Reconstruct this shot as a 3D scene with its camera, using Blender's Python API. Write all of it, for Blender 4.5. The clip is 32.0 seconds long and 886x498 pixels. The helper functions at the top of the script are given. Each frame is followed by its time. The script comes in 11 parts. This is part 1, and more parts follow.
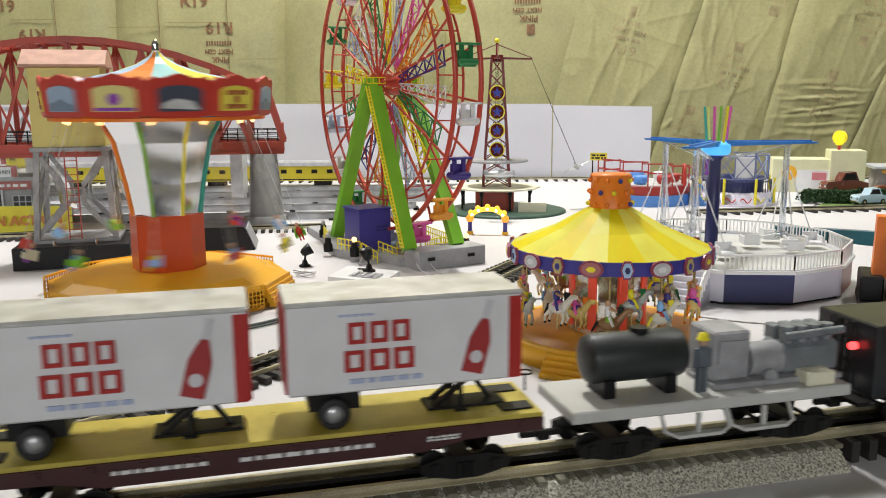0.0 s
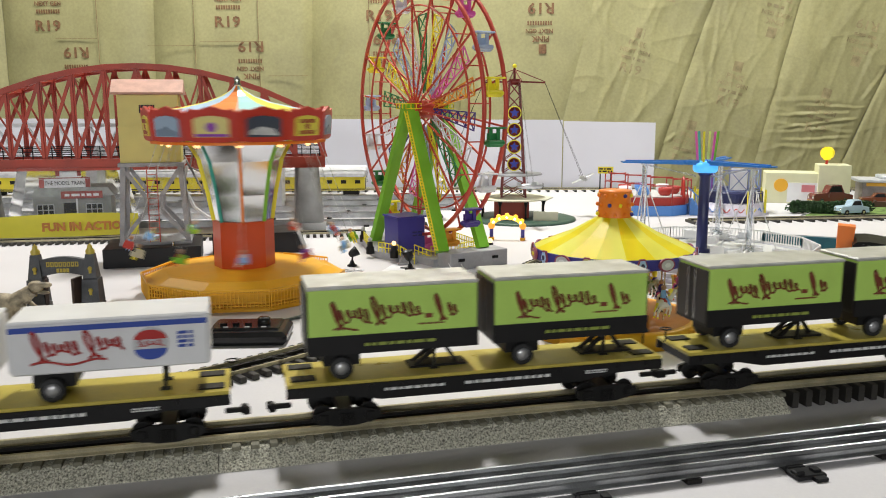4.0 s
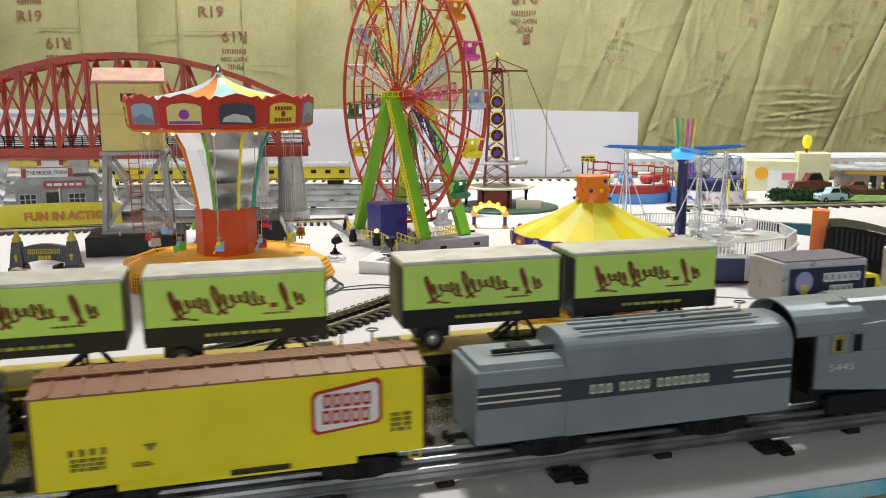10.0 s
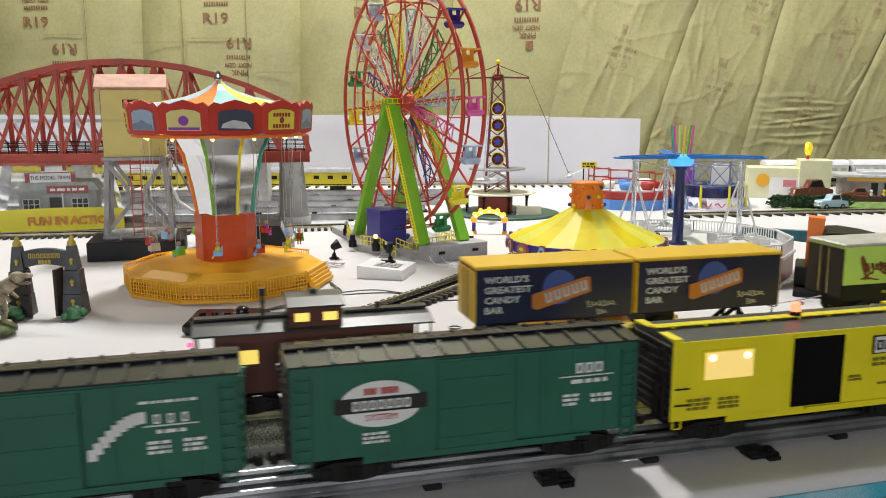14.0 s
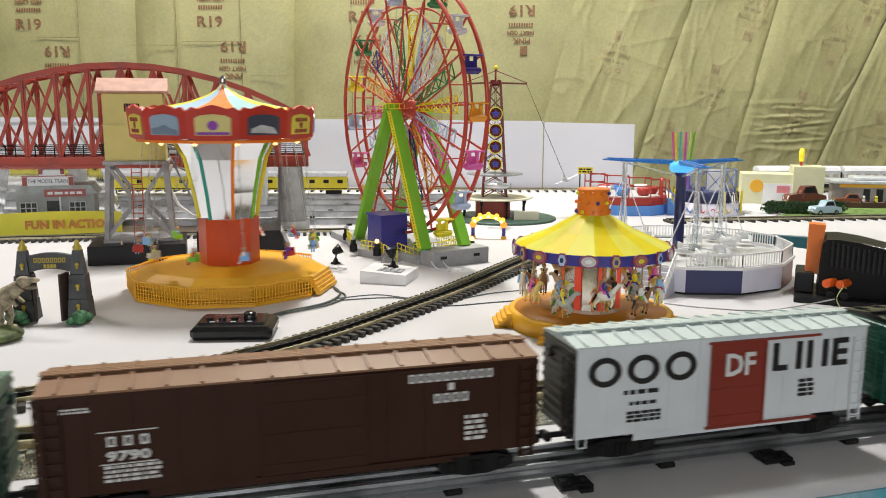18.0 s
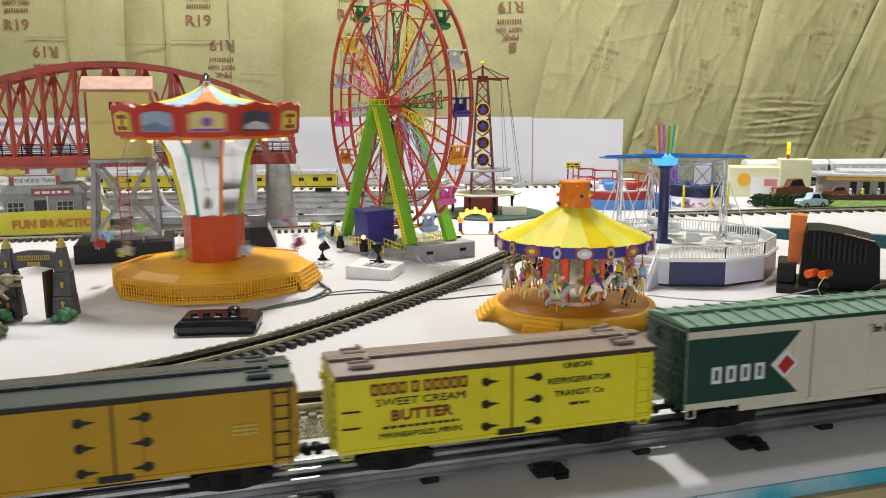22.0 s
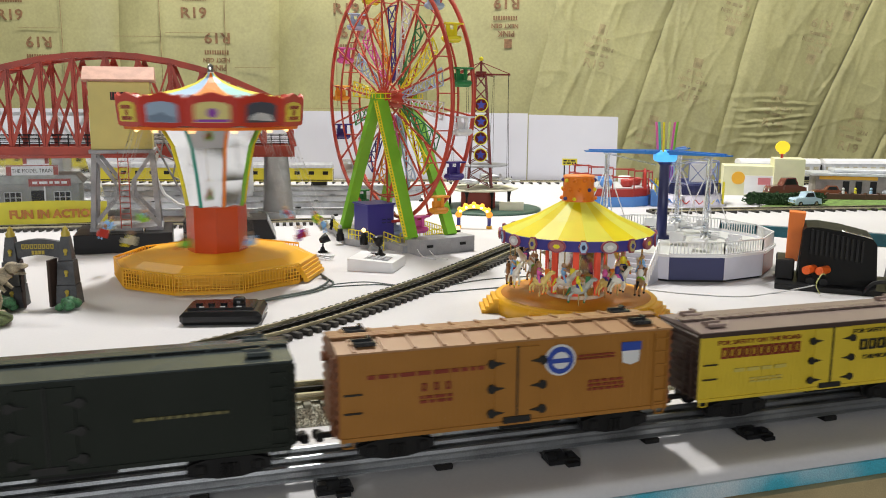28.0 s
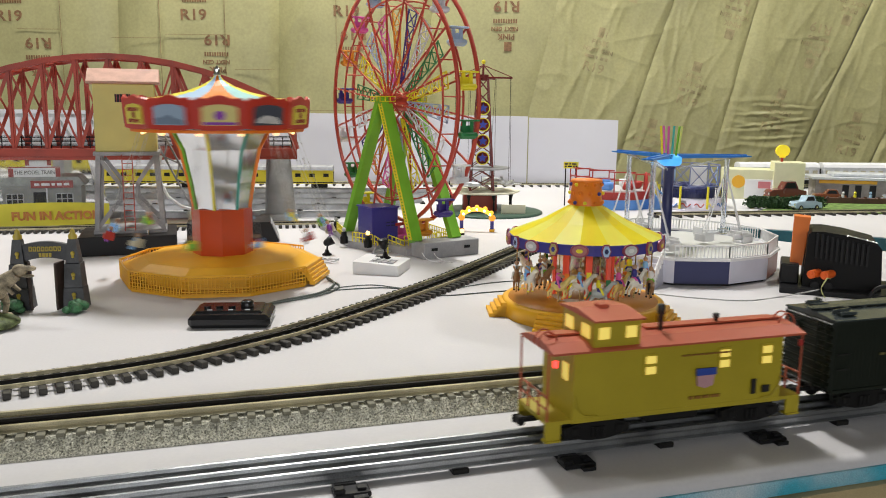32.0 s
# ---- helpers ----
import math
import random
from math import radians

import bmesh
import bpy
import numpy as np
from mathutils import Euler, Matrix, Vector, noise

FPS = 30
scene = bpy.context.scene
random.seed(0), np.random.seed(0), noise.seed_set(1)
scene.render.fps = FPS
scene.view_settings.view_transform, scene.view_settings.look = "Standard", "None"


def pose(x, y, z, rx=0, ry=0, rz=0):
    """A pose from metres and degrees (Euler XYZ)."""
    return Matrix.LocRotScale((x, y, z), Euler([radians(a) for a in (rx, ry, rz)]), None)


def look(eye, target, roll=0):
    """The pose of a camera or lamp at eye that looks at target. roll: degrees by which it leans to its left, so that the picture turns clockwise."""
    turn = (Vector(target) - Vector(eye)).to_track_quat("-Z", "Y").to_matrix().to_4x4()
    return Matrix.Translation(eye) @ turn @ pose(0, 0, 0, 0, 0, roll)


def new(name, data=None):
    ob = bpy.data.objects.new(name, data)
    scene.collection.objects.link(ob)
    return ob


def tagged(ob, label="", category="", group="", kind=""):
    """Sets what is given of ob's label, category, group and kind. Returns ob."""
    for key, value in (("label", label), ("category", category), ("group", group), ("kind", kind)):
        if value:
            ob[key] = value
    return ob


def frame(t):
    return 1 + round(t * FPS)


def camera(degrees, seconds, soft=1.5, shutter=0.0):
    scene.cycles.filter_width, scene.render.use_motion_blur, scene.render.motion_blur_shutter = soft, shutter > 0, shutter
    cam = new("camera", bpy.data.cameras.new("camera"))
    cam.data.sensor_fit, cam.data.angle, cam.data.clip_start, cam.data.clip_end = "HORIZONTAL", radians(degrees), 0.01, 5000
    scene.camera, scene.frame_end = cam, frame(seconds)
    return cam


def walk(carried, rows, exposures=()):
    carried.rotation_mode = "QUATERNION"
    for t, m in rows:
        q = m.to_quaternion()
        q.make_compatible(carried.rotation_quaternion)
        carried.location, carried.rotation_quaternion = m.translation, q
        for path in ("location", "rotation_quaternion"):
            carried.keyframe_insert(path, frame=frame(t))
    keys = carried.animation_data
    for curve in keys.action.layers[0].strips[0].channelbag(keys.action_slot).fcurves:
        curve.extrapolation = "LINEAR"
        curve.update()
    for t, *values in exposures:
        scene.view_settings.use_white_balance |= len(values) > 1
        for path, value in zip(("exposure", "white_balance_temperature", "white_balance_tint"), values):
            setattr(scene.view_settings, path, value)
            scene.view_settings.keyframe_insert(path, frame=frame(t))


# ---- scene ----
cam = camera(56.3, 32.0, soft=1.0, shutter=0.5)
PATH = [
    (0, (0.136, 0.302, 0.251), (0.07, 2.268, -0.107), -0.3),
    (0.5, (0.144, 0.298, 0.252), (0.059, 2.263, -0.11), -0.4),
    (1, (0.137, 0.286, 0.251), (0.037, 2.251, -0.11), -0.4),
    (1.5, (0.115, 0.269, 0.261), (0.008, 2.234, -0.097), -0.3),
    (2, (0.111, 0.224, 0.272), (0.007, 2.19, -0.079), -0.3),
    (2.5, (0.109, 0.172, 0.279), (0.013, 2.14, -0.065), -0.1),
    (3, (0.106, 0.144, 0.28), (0.02, 2.114, -0.059), -0.1),
    (3.5, (0.105, 0.118, 0.28), (0.023, 2.088, -0.058), -0.1),
    (5.5, (0.112, 0.083, 0.274), (0.023, 2.049, -0.081), -0.1),
    (6, (0.115, 0.082, 0.276), (0.024, 2.048, -0.08), -0.1),
    (6.5, (0.115, 0.082, 0.275), (0.027, 2.048, -0.081), -0.2),
    (7, (0.116, 0.081, 0.274), (0.033, 2.047, -0.082), -0.2),
    (7.5, (0.116, 0.083, 0.273), (0.04, 2.049, -0.084), -0.2),
    (8, (0.114, 0.084, 0.272), (0.045, 2.051, -0.086), -0.1),
    (8.5, (0.114, 0.09, 0.273), (0.051, 2.056, -0.086), -0.1),
    (9, (0.114, 0.089, 0.274), (0.058, 2.055, -0.086), -0.0),
    (9.5, (0.116, 0.09, 0.272), (0.063, 2.057, -0.088), -0.1),
    (10, (0.115, 0.087, 0.273), (0.063, 2.054, -0.087), -0.2),
    (10.5, (0.118, 0.087, 0.273), (0.064, 2.054, -0.087), -0.3),
    (11, (0.124, 0.088, 0.271), (0.068, 2.055, -0.086), -0.3),
    (11.5, (0.129, 0.087, 0.274), (0.072, 2.054, -0.081), -0.3),
    (12, (0.126, 0.086, 0.275), (0.068, 2.054, -0.076), -0.2),
    (12.5, (0.124, 0.086, 0.274), (0.064, 2.055, -0.076), -0.1),
    (13, (0.125, 0.086, 0.272), (0.063, 2.054, -0.077), -0.1),
    (13.5, (0.127, 0.084, 0.273), (0.063, 2.053, -0.075), -0.2),
    (14, (0.128, 0.08, 0.274), (0.062, 2.049, -0.072), -0.1),
    (14.5, (0.128, 0.079, 0.275), (0.059, 2.048, -0.068), -0.2),
    (16.5, (0.118, 0.076, 0.276), (0.059, 2.046, -0.063), -0.0),
    (17, (0.112, 0.077, 0.275), (0.062, 2.048, -0.062), 0.1),
    (17.5, (0.105, 0.078, 0.277), (0.063, 2.049, -0.059), 0.2),
    (18, (0.104, 0.075, 0.277), (0.067, 2.046, -0.06), 0.2),
    (18.5, (0.11, 0.075, 0.273), (0.075, 2.046, -0.064), 0.1),
    (19, (0.112, 0.072, 0.272), (0.078, 2.043, -0.067), 0.1),
    (19.5, (0.115, 0.071, 0.273), (0.081, 2.041, -0.068), -0.1),
    (20, (0.118, 0.07, 0.275), (0.083, 2.04, -0.066), -0.2),
    (20.5, (0.119, 0.07, 0.275), (0.086, 2.041, -0.066), -0.3),
    (21, (0.119, 0.067, 0.275), (0.089, 2.038, -0.067), -0.4),
    (21.5, (0.121, 0.069, 0.273), (0.094, 2.039, -0.069), -0.3),
    (22, (0.119, 0.069, 0.272), (0.095, 2.039, -0.069), -0.3),
    (22.5, (0.117, 0.068, 0.274), (0.095, 2.038, -0.069), -0.3),
    (23, (0.115, 0.069, 0.276), (0.095, 2.039, -0.066), -0.2),
    (23.5, (0.114, 0.069, 0.274), (0.097, 2.039, -0.068), -0.1),
    (24, (0.112, 0.068, 0.274), (0.098, 2.038, -0.068), -0.0),
    (24.5, (0.106, 0.064, 0.274), (0.096, 2.035, -0.068), 0.1),
    (25, (0.102, 0.064, 0.275), (0.094, 2.035, -0.066), 0.2),
    (25.5, (0.102, 0.063, 0.277), (0.095, 2.034, -0.063), 0.1),
    (27.5, (0.1, 0.063, 0.269), (0.101, 2.033, -0.078), 0.3),
    (28, (0.099, 0.061, 0.268), (0.102, 2.031, -0.081), 0.4),
    (28.5, (0.098, 0.061, 0.27), (0.102, 2.03, -0.082), 0.4),
    (29, (0.094, 0.061, 0.27), (0.101, 2.03, -0.082), 0.5),
    (29.5, (0.09, 0.059, 0.269), (0.1, 2.028, -0.082), 0.5),
    (30, (0.089, 0.058, 0.268), (0.101, 2.028, -0.081), 0.6),
    (30.5, (0.087, 0.056, 0.269), (0.101, 2.026, -0.08), 0.6),
    (31, (0.086, 0.058, 0.268), (0.099, 2.028, -0.078), 0.6),
    (31.5, (0.082, 0.06, 0.269), (0.097, 2.03, -0.075), 0.6),
    (32, (0.083, 0.06, 0.27), (0.097, 2.03, -0.074), 0.6),
]
walk(cam, [(t, look(eye, target, roll)) for t, eye, target, roll in PATH], [(0, -0.04), (4, -0.03), (7, 0.02), (29, 0.02), (31, -0.04), (32, -0.14)])

# ---- light: rows of tube lamps under a high ceiling ----
world = bpy.data.worlds.new("room_air")
scene.world = world
world.use_nodes = True
world.node_tree.nodes["Background"].inputs["Color"].default_value = (0.95, 0.97, 1.0, 1)
world.node_tree.nodes["Background"].inputs["Strength"].default_value = 0.01
scene.view_settings.exposure = 0.0


def room_lamp(x, y, z, sx, sy, power, tilt=0, tint=(1.0, 0.985, 0.96)):
    data = bpy.data.lights.new("ceiling_tube", "AREA")
    data.shape, data.size, data.size_y, data.energy, data.color = "RECTANGLE", sx, sy, power, tint
    ob = new("ceiling_tube", data)
    ob.matrix_basis = pose(x, y, z, tilt)
    return ob


for lamp_x, lamp_y, watts in ((-0.1, 2.45, 96), (-2.2, 2.2, 38), (2.4, 2.5, 40)):
    room_lamp(lamp_x, lamp_y, 2.585, 0.16, 0.6, watts)
# unseen fill lamps added low at the room's far end, facing the table
for lamp_x in (-1.6, 1.6):
    room_lamp(lamp_x, -5.6, 1.65, 1.2, 0.3, 82, 74, (0.95, 0.97, 1.0))

# ---- materials ----
def material(name, colour, rough=0.5, metal=0.0, vary=0.12, grain=60.0, bump=0.1, fine=900.0, coat=0.0, emit=None, power=0.0, alpha=None, spec=0.5, dirt=None):
    """A surface whose colour and gloss vary at two scales; sizes are given as noise scales per metre."""
    m = bpy.data.materials.new(name)
    m.use_nodes = True
    t = m.node_tree
    p = t.nodes["Principled BSDF"]
    c = Vector(colour)
    place = t.nodes.new("ShaderNodeTexCoord")
    big, small = t.nodes.new("ShaderNodeTexNoise"), t.nodes.new("ShaderNodeTexNoise")
    big.inputs["Scale"].default_value, small.inputs["Scale"].default_value = grain, fine
    big.inputs["Detail"].default_value, small.inputs["Detail"].default_value = 4, 3
    t.links.new(place.outputs["Object"], big.inputs["Vector"])
    t.links.new(place.outputs["Object"], small.inputs["Vector"])
    ramp = t.nodes.new("ShaderNodeValToRGB")
    low = Vector(dirt) if dirt else c * (1 - 2.2 * vary)
    ramp.color_ramp.elements[0].color = (*[max(v, 0) for v in low], 1)
    ramp.color_ramp.elements[1].color = (*[min(v, 1) for v in c * (1 + 0.6 * vary)], 1)
    ramp.color_ramp.elements[0].position, ramp.color_ramp.elements[1].position = 0.28, 0.62
    t.links.new(big.outputs["Fac"], ramp.inputs["Fac"])
    mix = t.nodes.new("ShaderNodeMixRGB")
    mix.blend_type, mix.inputs["Fac"].default_value = "OVERLAY", min(1.0, vary * 2)
    t.links.new(ramp.outputs["Color"], mix.inputs["Color1"])
    t.links.new(small.outputs["Fac"], mix.inputs["Color2"])
    t.links.new(mix.outputs["Color"], p.inputs["Base Color"])
    gloss = t.nodes.new("ShaderNodeMapRange")
    gloss.inputs["To Min"].default_value, gloss.inputs["To Max"].default_value = max(rough - 0.1, 0.02), min(rough + 0.12, 1)
    t.links.new(big.outputs["Fac"], gloss.inputs["Value"])
    t.links.new(gloss.outputs["Result"], p.inputs["Roughness"])
    p.inputs["Metallic"].default_value = metal
    p.inputs["Specular IOR Level"].default_value = spec
    p.inputs["Coat Weight"].default_value = coat
    p.inputs["Coat Roughness"].default_value = 0.12
    if bump:
        b = t.nodes.new("ShaderNodeBump")
        b.inputs["Strength"].default_value, b.inputs["Distance"].default_value = bump, 0.0006
        t.links.new(small.outputs["Fac"], b.inputs["Height"])
        t.links.new(b.outputs["Normal"], p.inputs["Normal"])
    if emit:
        p.inputs["Emission Color"].default_value, p.inputs["Emission Strength"].default_value = (*emit, 1), power
    if alpha is not None:
        p.inputs["Transmission Weight"].default_value = alpha
        p.inputs["IOR"].default_value = 1.2
    return m


def plastic(name, colour, rough=0.35, **more):
    return material(name, colour, rough, vary=more.pop("vary", 0.035), grain=more.pop("grain", 25), bump=more.pop("bump", 0.04), **more)


def lamp(name, colour, power):
    return material(name, colour, 0.4, vary=0.02, bump=0, emit=colour, power=power)


RED = plastic("red_plastic", (0.50, 0.035, 0.02))
BRIDGE_RED = material("bridge_red_paint", (0.42, 0.055, 0.03), 0.5, vary=0.15, grain=14)
GREEN = plastic("green_plastic", (0.20, 0.50, 0.03))
YELLOW = plastic("yellow_plastic", (0.85, 0.74, 0.03))
BLUE = plastic("blue_plastic", (0.045, 0.04, 0.26))
NAVY = plastic("navy_plastic", (0.02, 0.025, 0.10), 0.4)
WHITE = plastic("white_plastic", (0.78, 0.78, 0.78), 0.4)
CREAM = plastic("cream_plastic", (0.75, 0.72, 0.55), 0.45)
ORANGE = plastic("orange_plastic", (0.85, 0.22, 0.015), 0.4)
AMBER = plastic("amber_plastic", (0.80, 0.41, 0.015), 0.42)
BLACK = plastic("black_plastic", (0.010, 0.010, 0.011), 0.4, spec=0.25)
DARK = material("dark_metal", (0.012, 0.0115, 0.011), 0.5, 0.1, grain=40, spec=0.25)
GREY = material("grey_plastic", (0.33, 0.33, 0.34), 0.5, vary=0.12)
LIGHT_GREY = material("light_grey_plastic", (0.55, 0.55, 0.55), 0.5, vary=0.10)
STEEL = material("bare_steel", (0.55, 0.55, 0.53), 0.28, 0.9, vary=0.12, grain=50)
SILVER = material("silver_paint", (0.62, 0.63, 0.65), 0.3, 0.7, vary=0.08)
CHROME = material("chrome", (0.8, 0.8, 0.8), 0.08, 1.0, vary=0.03)
PINK = plastic("pink_plastic", (0.75, 0.12, 0.42))
PURPLE = plastic("purple_plastic", (0.25, 0.05, 0.38))
SKY_BLUE = plastic("sky_blue_plastic", (0.25, 0.50, 0.85))
DARK_GREEN = plastic("dark_green_plastic", (0.02, 0.16, 0.05))
PALE_BLUE = plastic("pale_blue_plastic", (0.40, 0.58, 0.80))
BROWN = material("brown_paint", (0.09, 0.035, 0.02), 0.5, vary=0.15, grain=30)

# ---- mesh building ----
class Geo:
    """Collects vertices and faces of one mesh; every face has a material slot."""

    def __init__(self):
        self.v, self.f, self.m, self.smooth = [], [], [], []

    def add(self, verts, faces, slot=0, smooth=False, at=None):
        n = len(self.v)
        if at is not None:
            verts = [at @ Vector(p) for p in verts]
        self.v += [tuple(p) for p in verts]
        self.f += [tuple(i + n for i in face) for face in faces]
        self.m += [slot] * len(faces)
        self.smooth += [smooth] * len(faces)
        return self

    def box(self, x, y, z, sx, sy, sz, slot=0, at=None, bevel=0.0):
        """A box centred at x, y with its foot at z; bevel chamfers all its edges."""
        a, b, c = sx / 2, sy / 2, sz / 2
        place = Matrix.Translation((x, y, z + c))
        at = place if at is None else at @ place
        if not bevel:
            v = [(-a, -b, -c), (a, -b, -c), (a, b, -c), (-a, b, -c), (-a, -b, c), (a, -b, c), (a, b, c), (-a, b, c)]
            return self.add(v, [(0, 3, 2, 1), (4, 5, 6, 7), (0, 1, 5, 4), (1, 2, 6, 5), (2, 3, 7, 6), (3, 0, 4, 7)], slot, False, at)
        e = min(bevel, a * 0.9, b * 0.9, c * 0.9)
        v, index = [], {}
        for i in (-1, 1):
            for j in (-1, 1):
                for k in (-1, 1):
                    index[i, j, k] = len(v)
                    v += [(i * a, j * (b - e), k * (c - e)), (i * (a - e), j * b, k * (c - e)), (i * (a - e), j * (b - e), k * c)]
        f = []
        for s in (-1, 1):
            f.append([index[s, j, k] for j, k in ((-1, -1), (1, -1), (1, 1), (-1, 1))][::s])
            f.append([index[i, s, k] + 1 for i, k in ((-1, -1), (-1, 1), (1, 1), (1, -1))][::s])
            f.append([index[i, j, s] + 2 for i, j in ((-1, -1), (1, -1), (1, 1), (-1, 1))][::s])
            for u in (-1, 1):
                f.append([index[s, u, -1], index[s, u, 1], index[s, u, 1] + 1, index[s, u, -1] + 1][:: s * u])
                f.append([index[s, -1, u], index[s, -1, u] + 2, index[s, 1, u] + 2, index[s, 1, u]][:: s * u])
                f.append([index[-1, s, u] + 1, index[1, s, u] + 1, index[1, s, u] + 2, index[-1, s, u] + 2][:: s * u * 1])
                for w in (-1, 1):
                    n = index[s, u, w]
                    f.append([n, n + 1, n + 2][:: s * u * w])
        return self.add(v, f, slot, False, at)

    def rod(self, p, q, r, r2=None, n=8, slot=0, at=None, caps=True):
        """A round bar from p to q."""
        p, q = Vector(p), Vector(q)
        r2 = r if r2 is None else r2
        way = (q - p).normalized()
        side = way.orthogonal().normalized()
        other = way.cross(side)
        v, f = [], []
        for end, rad in ((p, r), (q, r2)):
            for i in range(n):
                a = 2 * math.pi * i / n
                v.append(end + rad * (math.cos(a) * side + math.sin(a) * other))
        for i in range(n):
            j = (i + 1) % n
            f.append((i, j, n + j, n + i))
        self.add(v, f, slot, n > 5, at)
        if caps:
            self.add(v[:n], [tuple(range(n - 1, -1, -1))], slot, False, at)
            self.add(v[n:], [tuple(range(n))], slot, False, at)
        return self

    def bar(self, p, q, w, h, slot=0, at=None):
        """A square bar from p to q, w wide (level) and h high."""
        p, q = Vector(p), Vector(q)
        way = (q - p).normalized()
        up = Vector((0, 0, 1)) if abs(way.z) < 0.95 else Vector((0, 1, 0))
        side = way.cross(up).normalized() * w / 2
        up = side.cross(way).normalized() * h / 2
        v = [e + s * side + t * up for e in (p, q) for s, t in ((-1, -1), (1, -1), (1, 1), (-1, 1))]
        return self.add(v, [(0, 1, 2, 3), (7, 6, 5, 4), (0, 4, 5, 1), (1, 5, 6, 2), (2, 6, 7, 3), (3, 7, 4, 0)], slot, False, at)

    def prism(self, outline, z0, z1, slot=0, at=None, top=1.0, smooth=False):
        """An upright prism over an outline of (x, y); top scales its upper outline."""
        n = len(outline)
        v = [(x, y, z0) for x, y in outline] + [(x * top, y * top, z1) for x, y in outline]
        f = [(i, (i + 1) % n, n + (i + 1) % n, n + i) for i in range(n)]
        self.add(v, f, slot, smooth, at)
        self.add(v[:n], [tuple(range(n - 1, -1, -1))], slot, False, at)
        return self.add(v[n:], [tuple(range(n))], slot, False, at)

    def side(self, outline, y0, y1, slot=0, at=None):
        """A prism along y with an outline of (x, z), counterclockwise as seen from -y."""
        turn = Matrix(((1, 0, 0, 0), (0, 0, -1, 0), (0, 1, 0, 0), (0, 0, 0, 1)))
        return self.prism(outline, -y1, -y0, slot, turn if at is None else at @ turn)

    def along(self, outline, x0, x1, slot=0, at=None, smooth=False):
        """A prism along x with an outline of (y, z), counterclockwise as seen from +x."""
        turn = Matrix(((0, 0, 1, 0), (1, 0, 0, 0), (0, 1, 0, 0), (0, 0, 0, 1)))
        return self.prism(outline, x0, x1, slot, turn if at is None else at @ turn, smooth=smooth)

    def lathe(self, profile, n=24, slot=0, at=None, smooth=True, arc=None, phase=0.0):
        """A turned form from (radius, z) rows."""
        v, f, m = [], [], len(profile)
        for i in range(n):
            a = 2 * math.pi * (i + phase) / n
            v += [(r * math.cos(a), r * math.sin(a), z) for r, z in profile]
        for i in range(n):
            for k in range(m - 1):
                f.append((i * m + k, (i + 1) % n * m + k, (i + 1) % n * m + k + 1, i * m + k + 1))
        return self.add(v, f, slot, smooth, at)

    def ball(self, x, y, z, r, n=10, slot=0, at=None, sz=1.0, sx=1.0, sy=1.0):
        rows = max(4, n // 2)
        v = [(x + sx * r * math.sin(math.pi * k / rows) * math.cos(2 * math.pi * i / n), y + sy * r * math.sin(math.pi * k / rows) * math.sin(2 * math.pi * i / n), z - sz * r * math.cos(math.pi * k / rows)) for i in range(n) for k in range(rows + 1)]
        f = [(i * (rows + 1) + k, (i + 1) % n * (rows + 1) + k, (i + 1) % n * (rows + 1) + k + 1, i * (rows + 1) + k + 1) for i in range(n) for k in range(rows)]
        return self.add(v, f, slot, True, at)

    def tube(self, points, r, n=6, slot=0, at=None, closed=False):
        """A bent round bar through points."""
        points = [Vector(p) for p in points]
        m = len(points)
        v, f = [], []
        for i, p in enumerate(points):
            a = points[i - 1] if i or closed else p
            b = points[(i + 1) % m] if i < m - 1 or closed else p
            way = (b - a).normalized()
            side = way.cross(Vector((0, 0, 1)))
            side = side.normalized() if side.length > 1e-4 else Vector((1, 0, 0))
            other = side.cross(way)
            v += [p + r * (math.cos(2 * math.pi * k / n) * side + math.sin(2 * math.pi * k / n) * other) for k in range(n)]
        for i in range(m if closed else m - 1):
            for k in range(n):
                f.append((i * n + k, i * n + (k + 1) % n, (i + 1) % m * n + (k + 1) % n, (i + 1) % m * n + k))
        return self.add(v, f, slot, True, at)

    def ring(self, r, w, h, n=32, slot=0, at=None):
        """A flat hoop round z: radius, radial width, height."""
        prof = [(r - w / 2, -h / 2), (r + w / 2, -h / 2), (r + w / 2, h / 2), (r - w / 2, h / 2), (r - w / 2, -h / 2)]
        return self.lathe(prof, n, slot, at, smooth=False)

    def sheet(self, nx, ny, where, slot=0, at=None, smooth=True):
        v = [where(i / nx, j / ny) for j in range(ny + 1) for i in range(nx + 1)]
        f = [(j * (nx + 1) + i, j * (nx + 1) + i + 1, (j + 1) * (nx + 1) + i + 1, (j + 1) * (nx + 1) + i) for j in range(ny) for i in range(nx)]
        return self.add(v, f, slot, smooth, at)

    def mesh(self, name, materials):
        me = bpy.data.meshes.new(name)
        me.from_pydata(self.v, [], self.f)
        for m in materials if isinstance(materials, (list, tuple)) else [materials]:
            me.materials.append(m)
        me.polygons.foreach_set("material_index", self.m)
        me.polygons.foreach_set("use_smooth", self.smooth)
        me.update()
        return me


def thing(name, m=None, label="", category="", group="", kind=""):
    """An Empty that carries the parts of a thing."""
    ob = new(name)
    ob.empty_display_size = 0.01
    ob.matrix_basis = m if m is not None else Matrix()
    return tagged(ob, label, category, group, kind)


def part(name, geo, material, parent=None, label="", m=None):
    """One mesh under a thing or a part."""
    ob = new(name, geo if isinstance(geo, bpy.types.Mesh) else geo.mesh(name, material))
    ob.parent = parent
    if m is not None:
        ob.matrix_basis = m
    if label:
        ob["label"] = label
    return ob


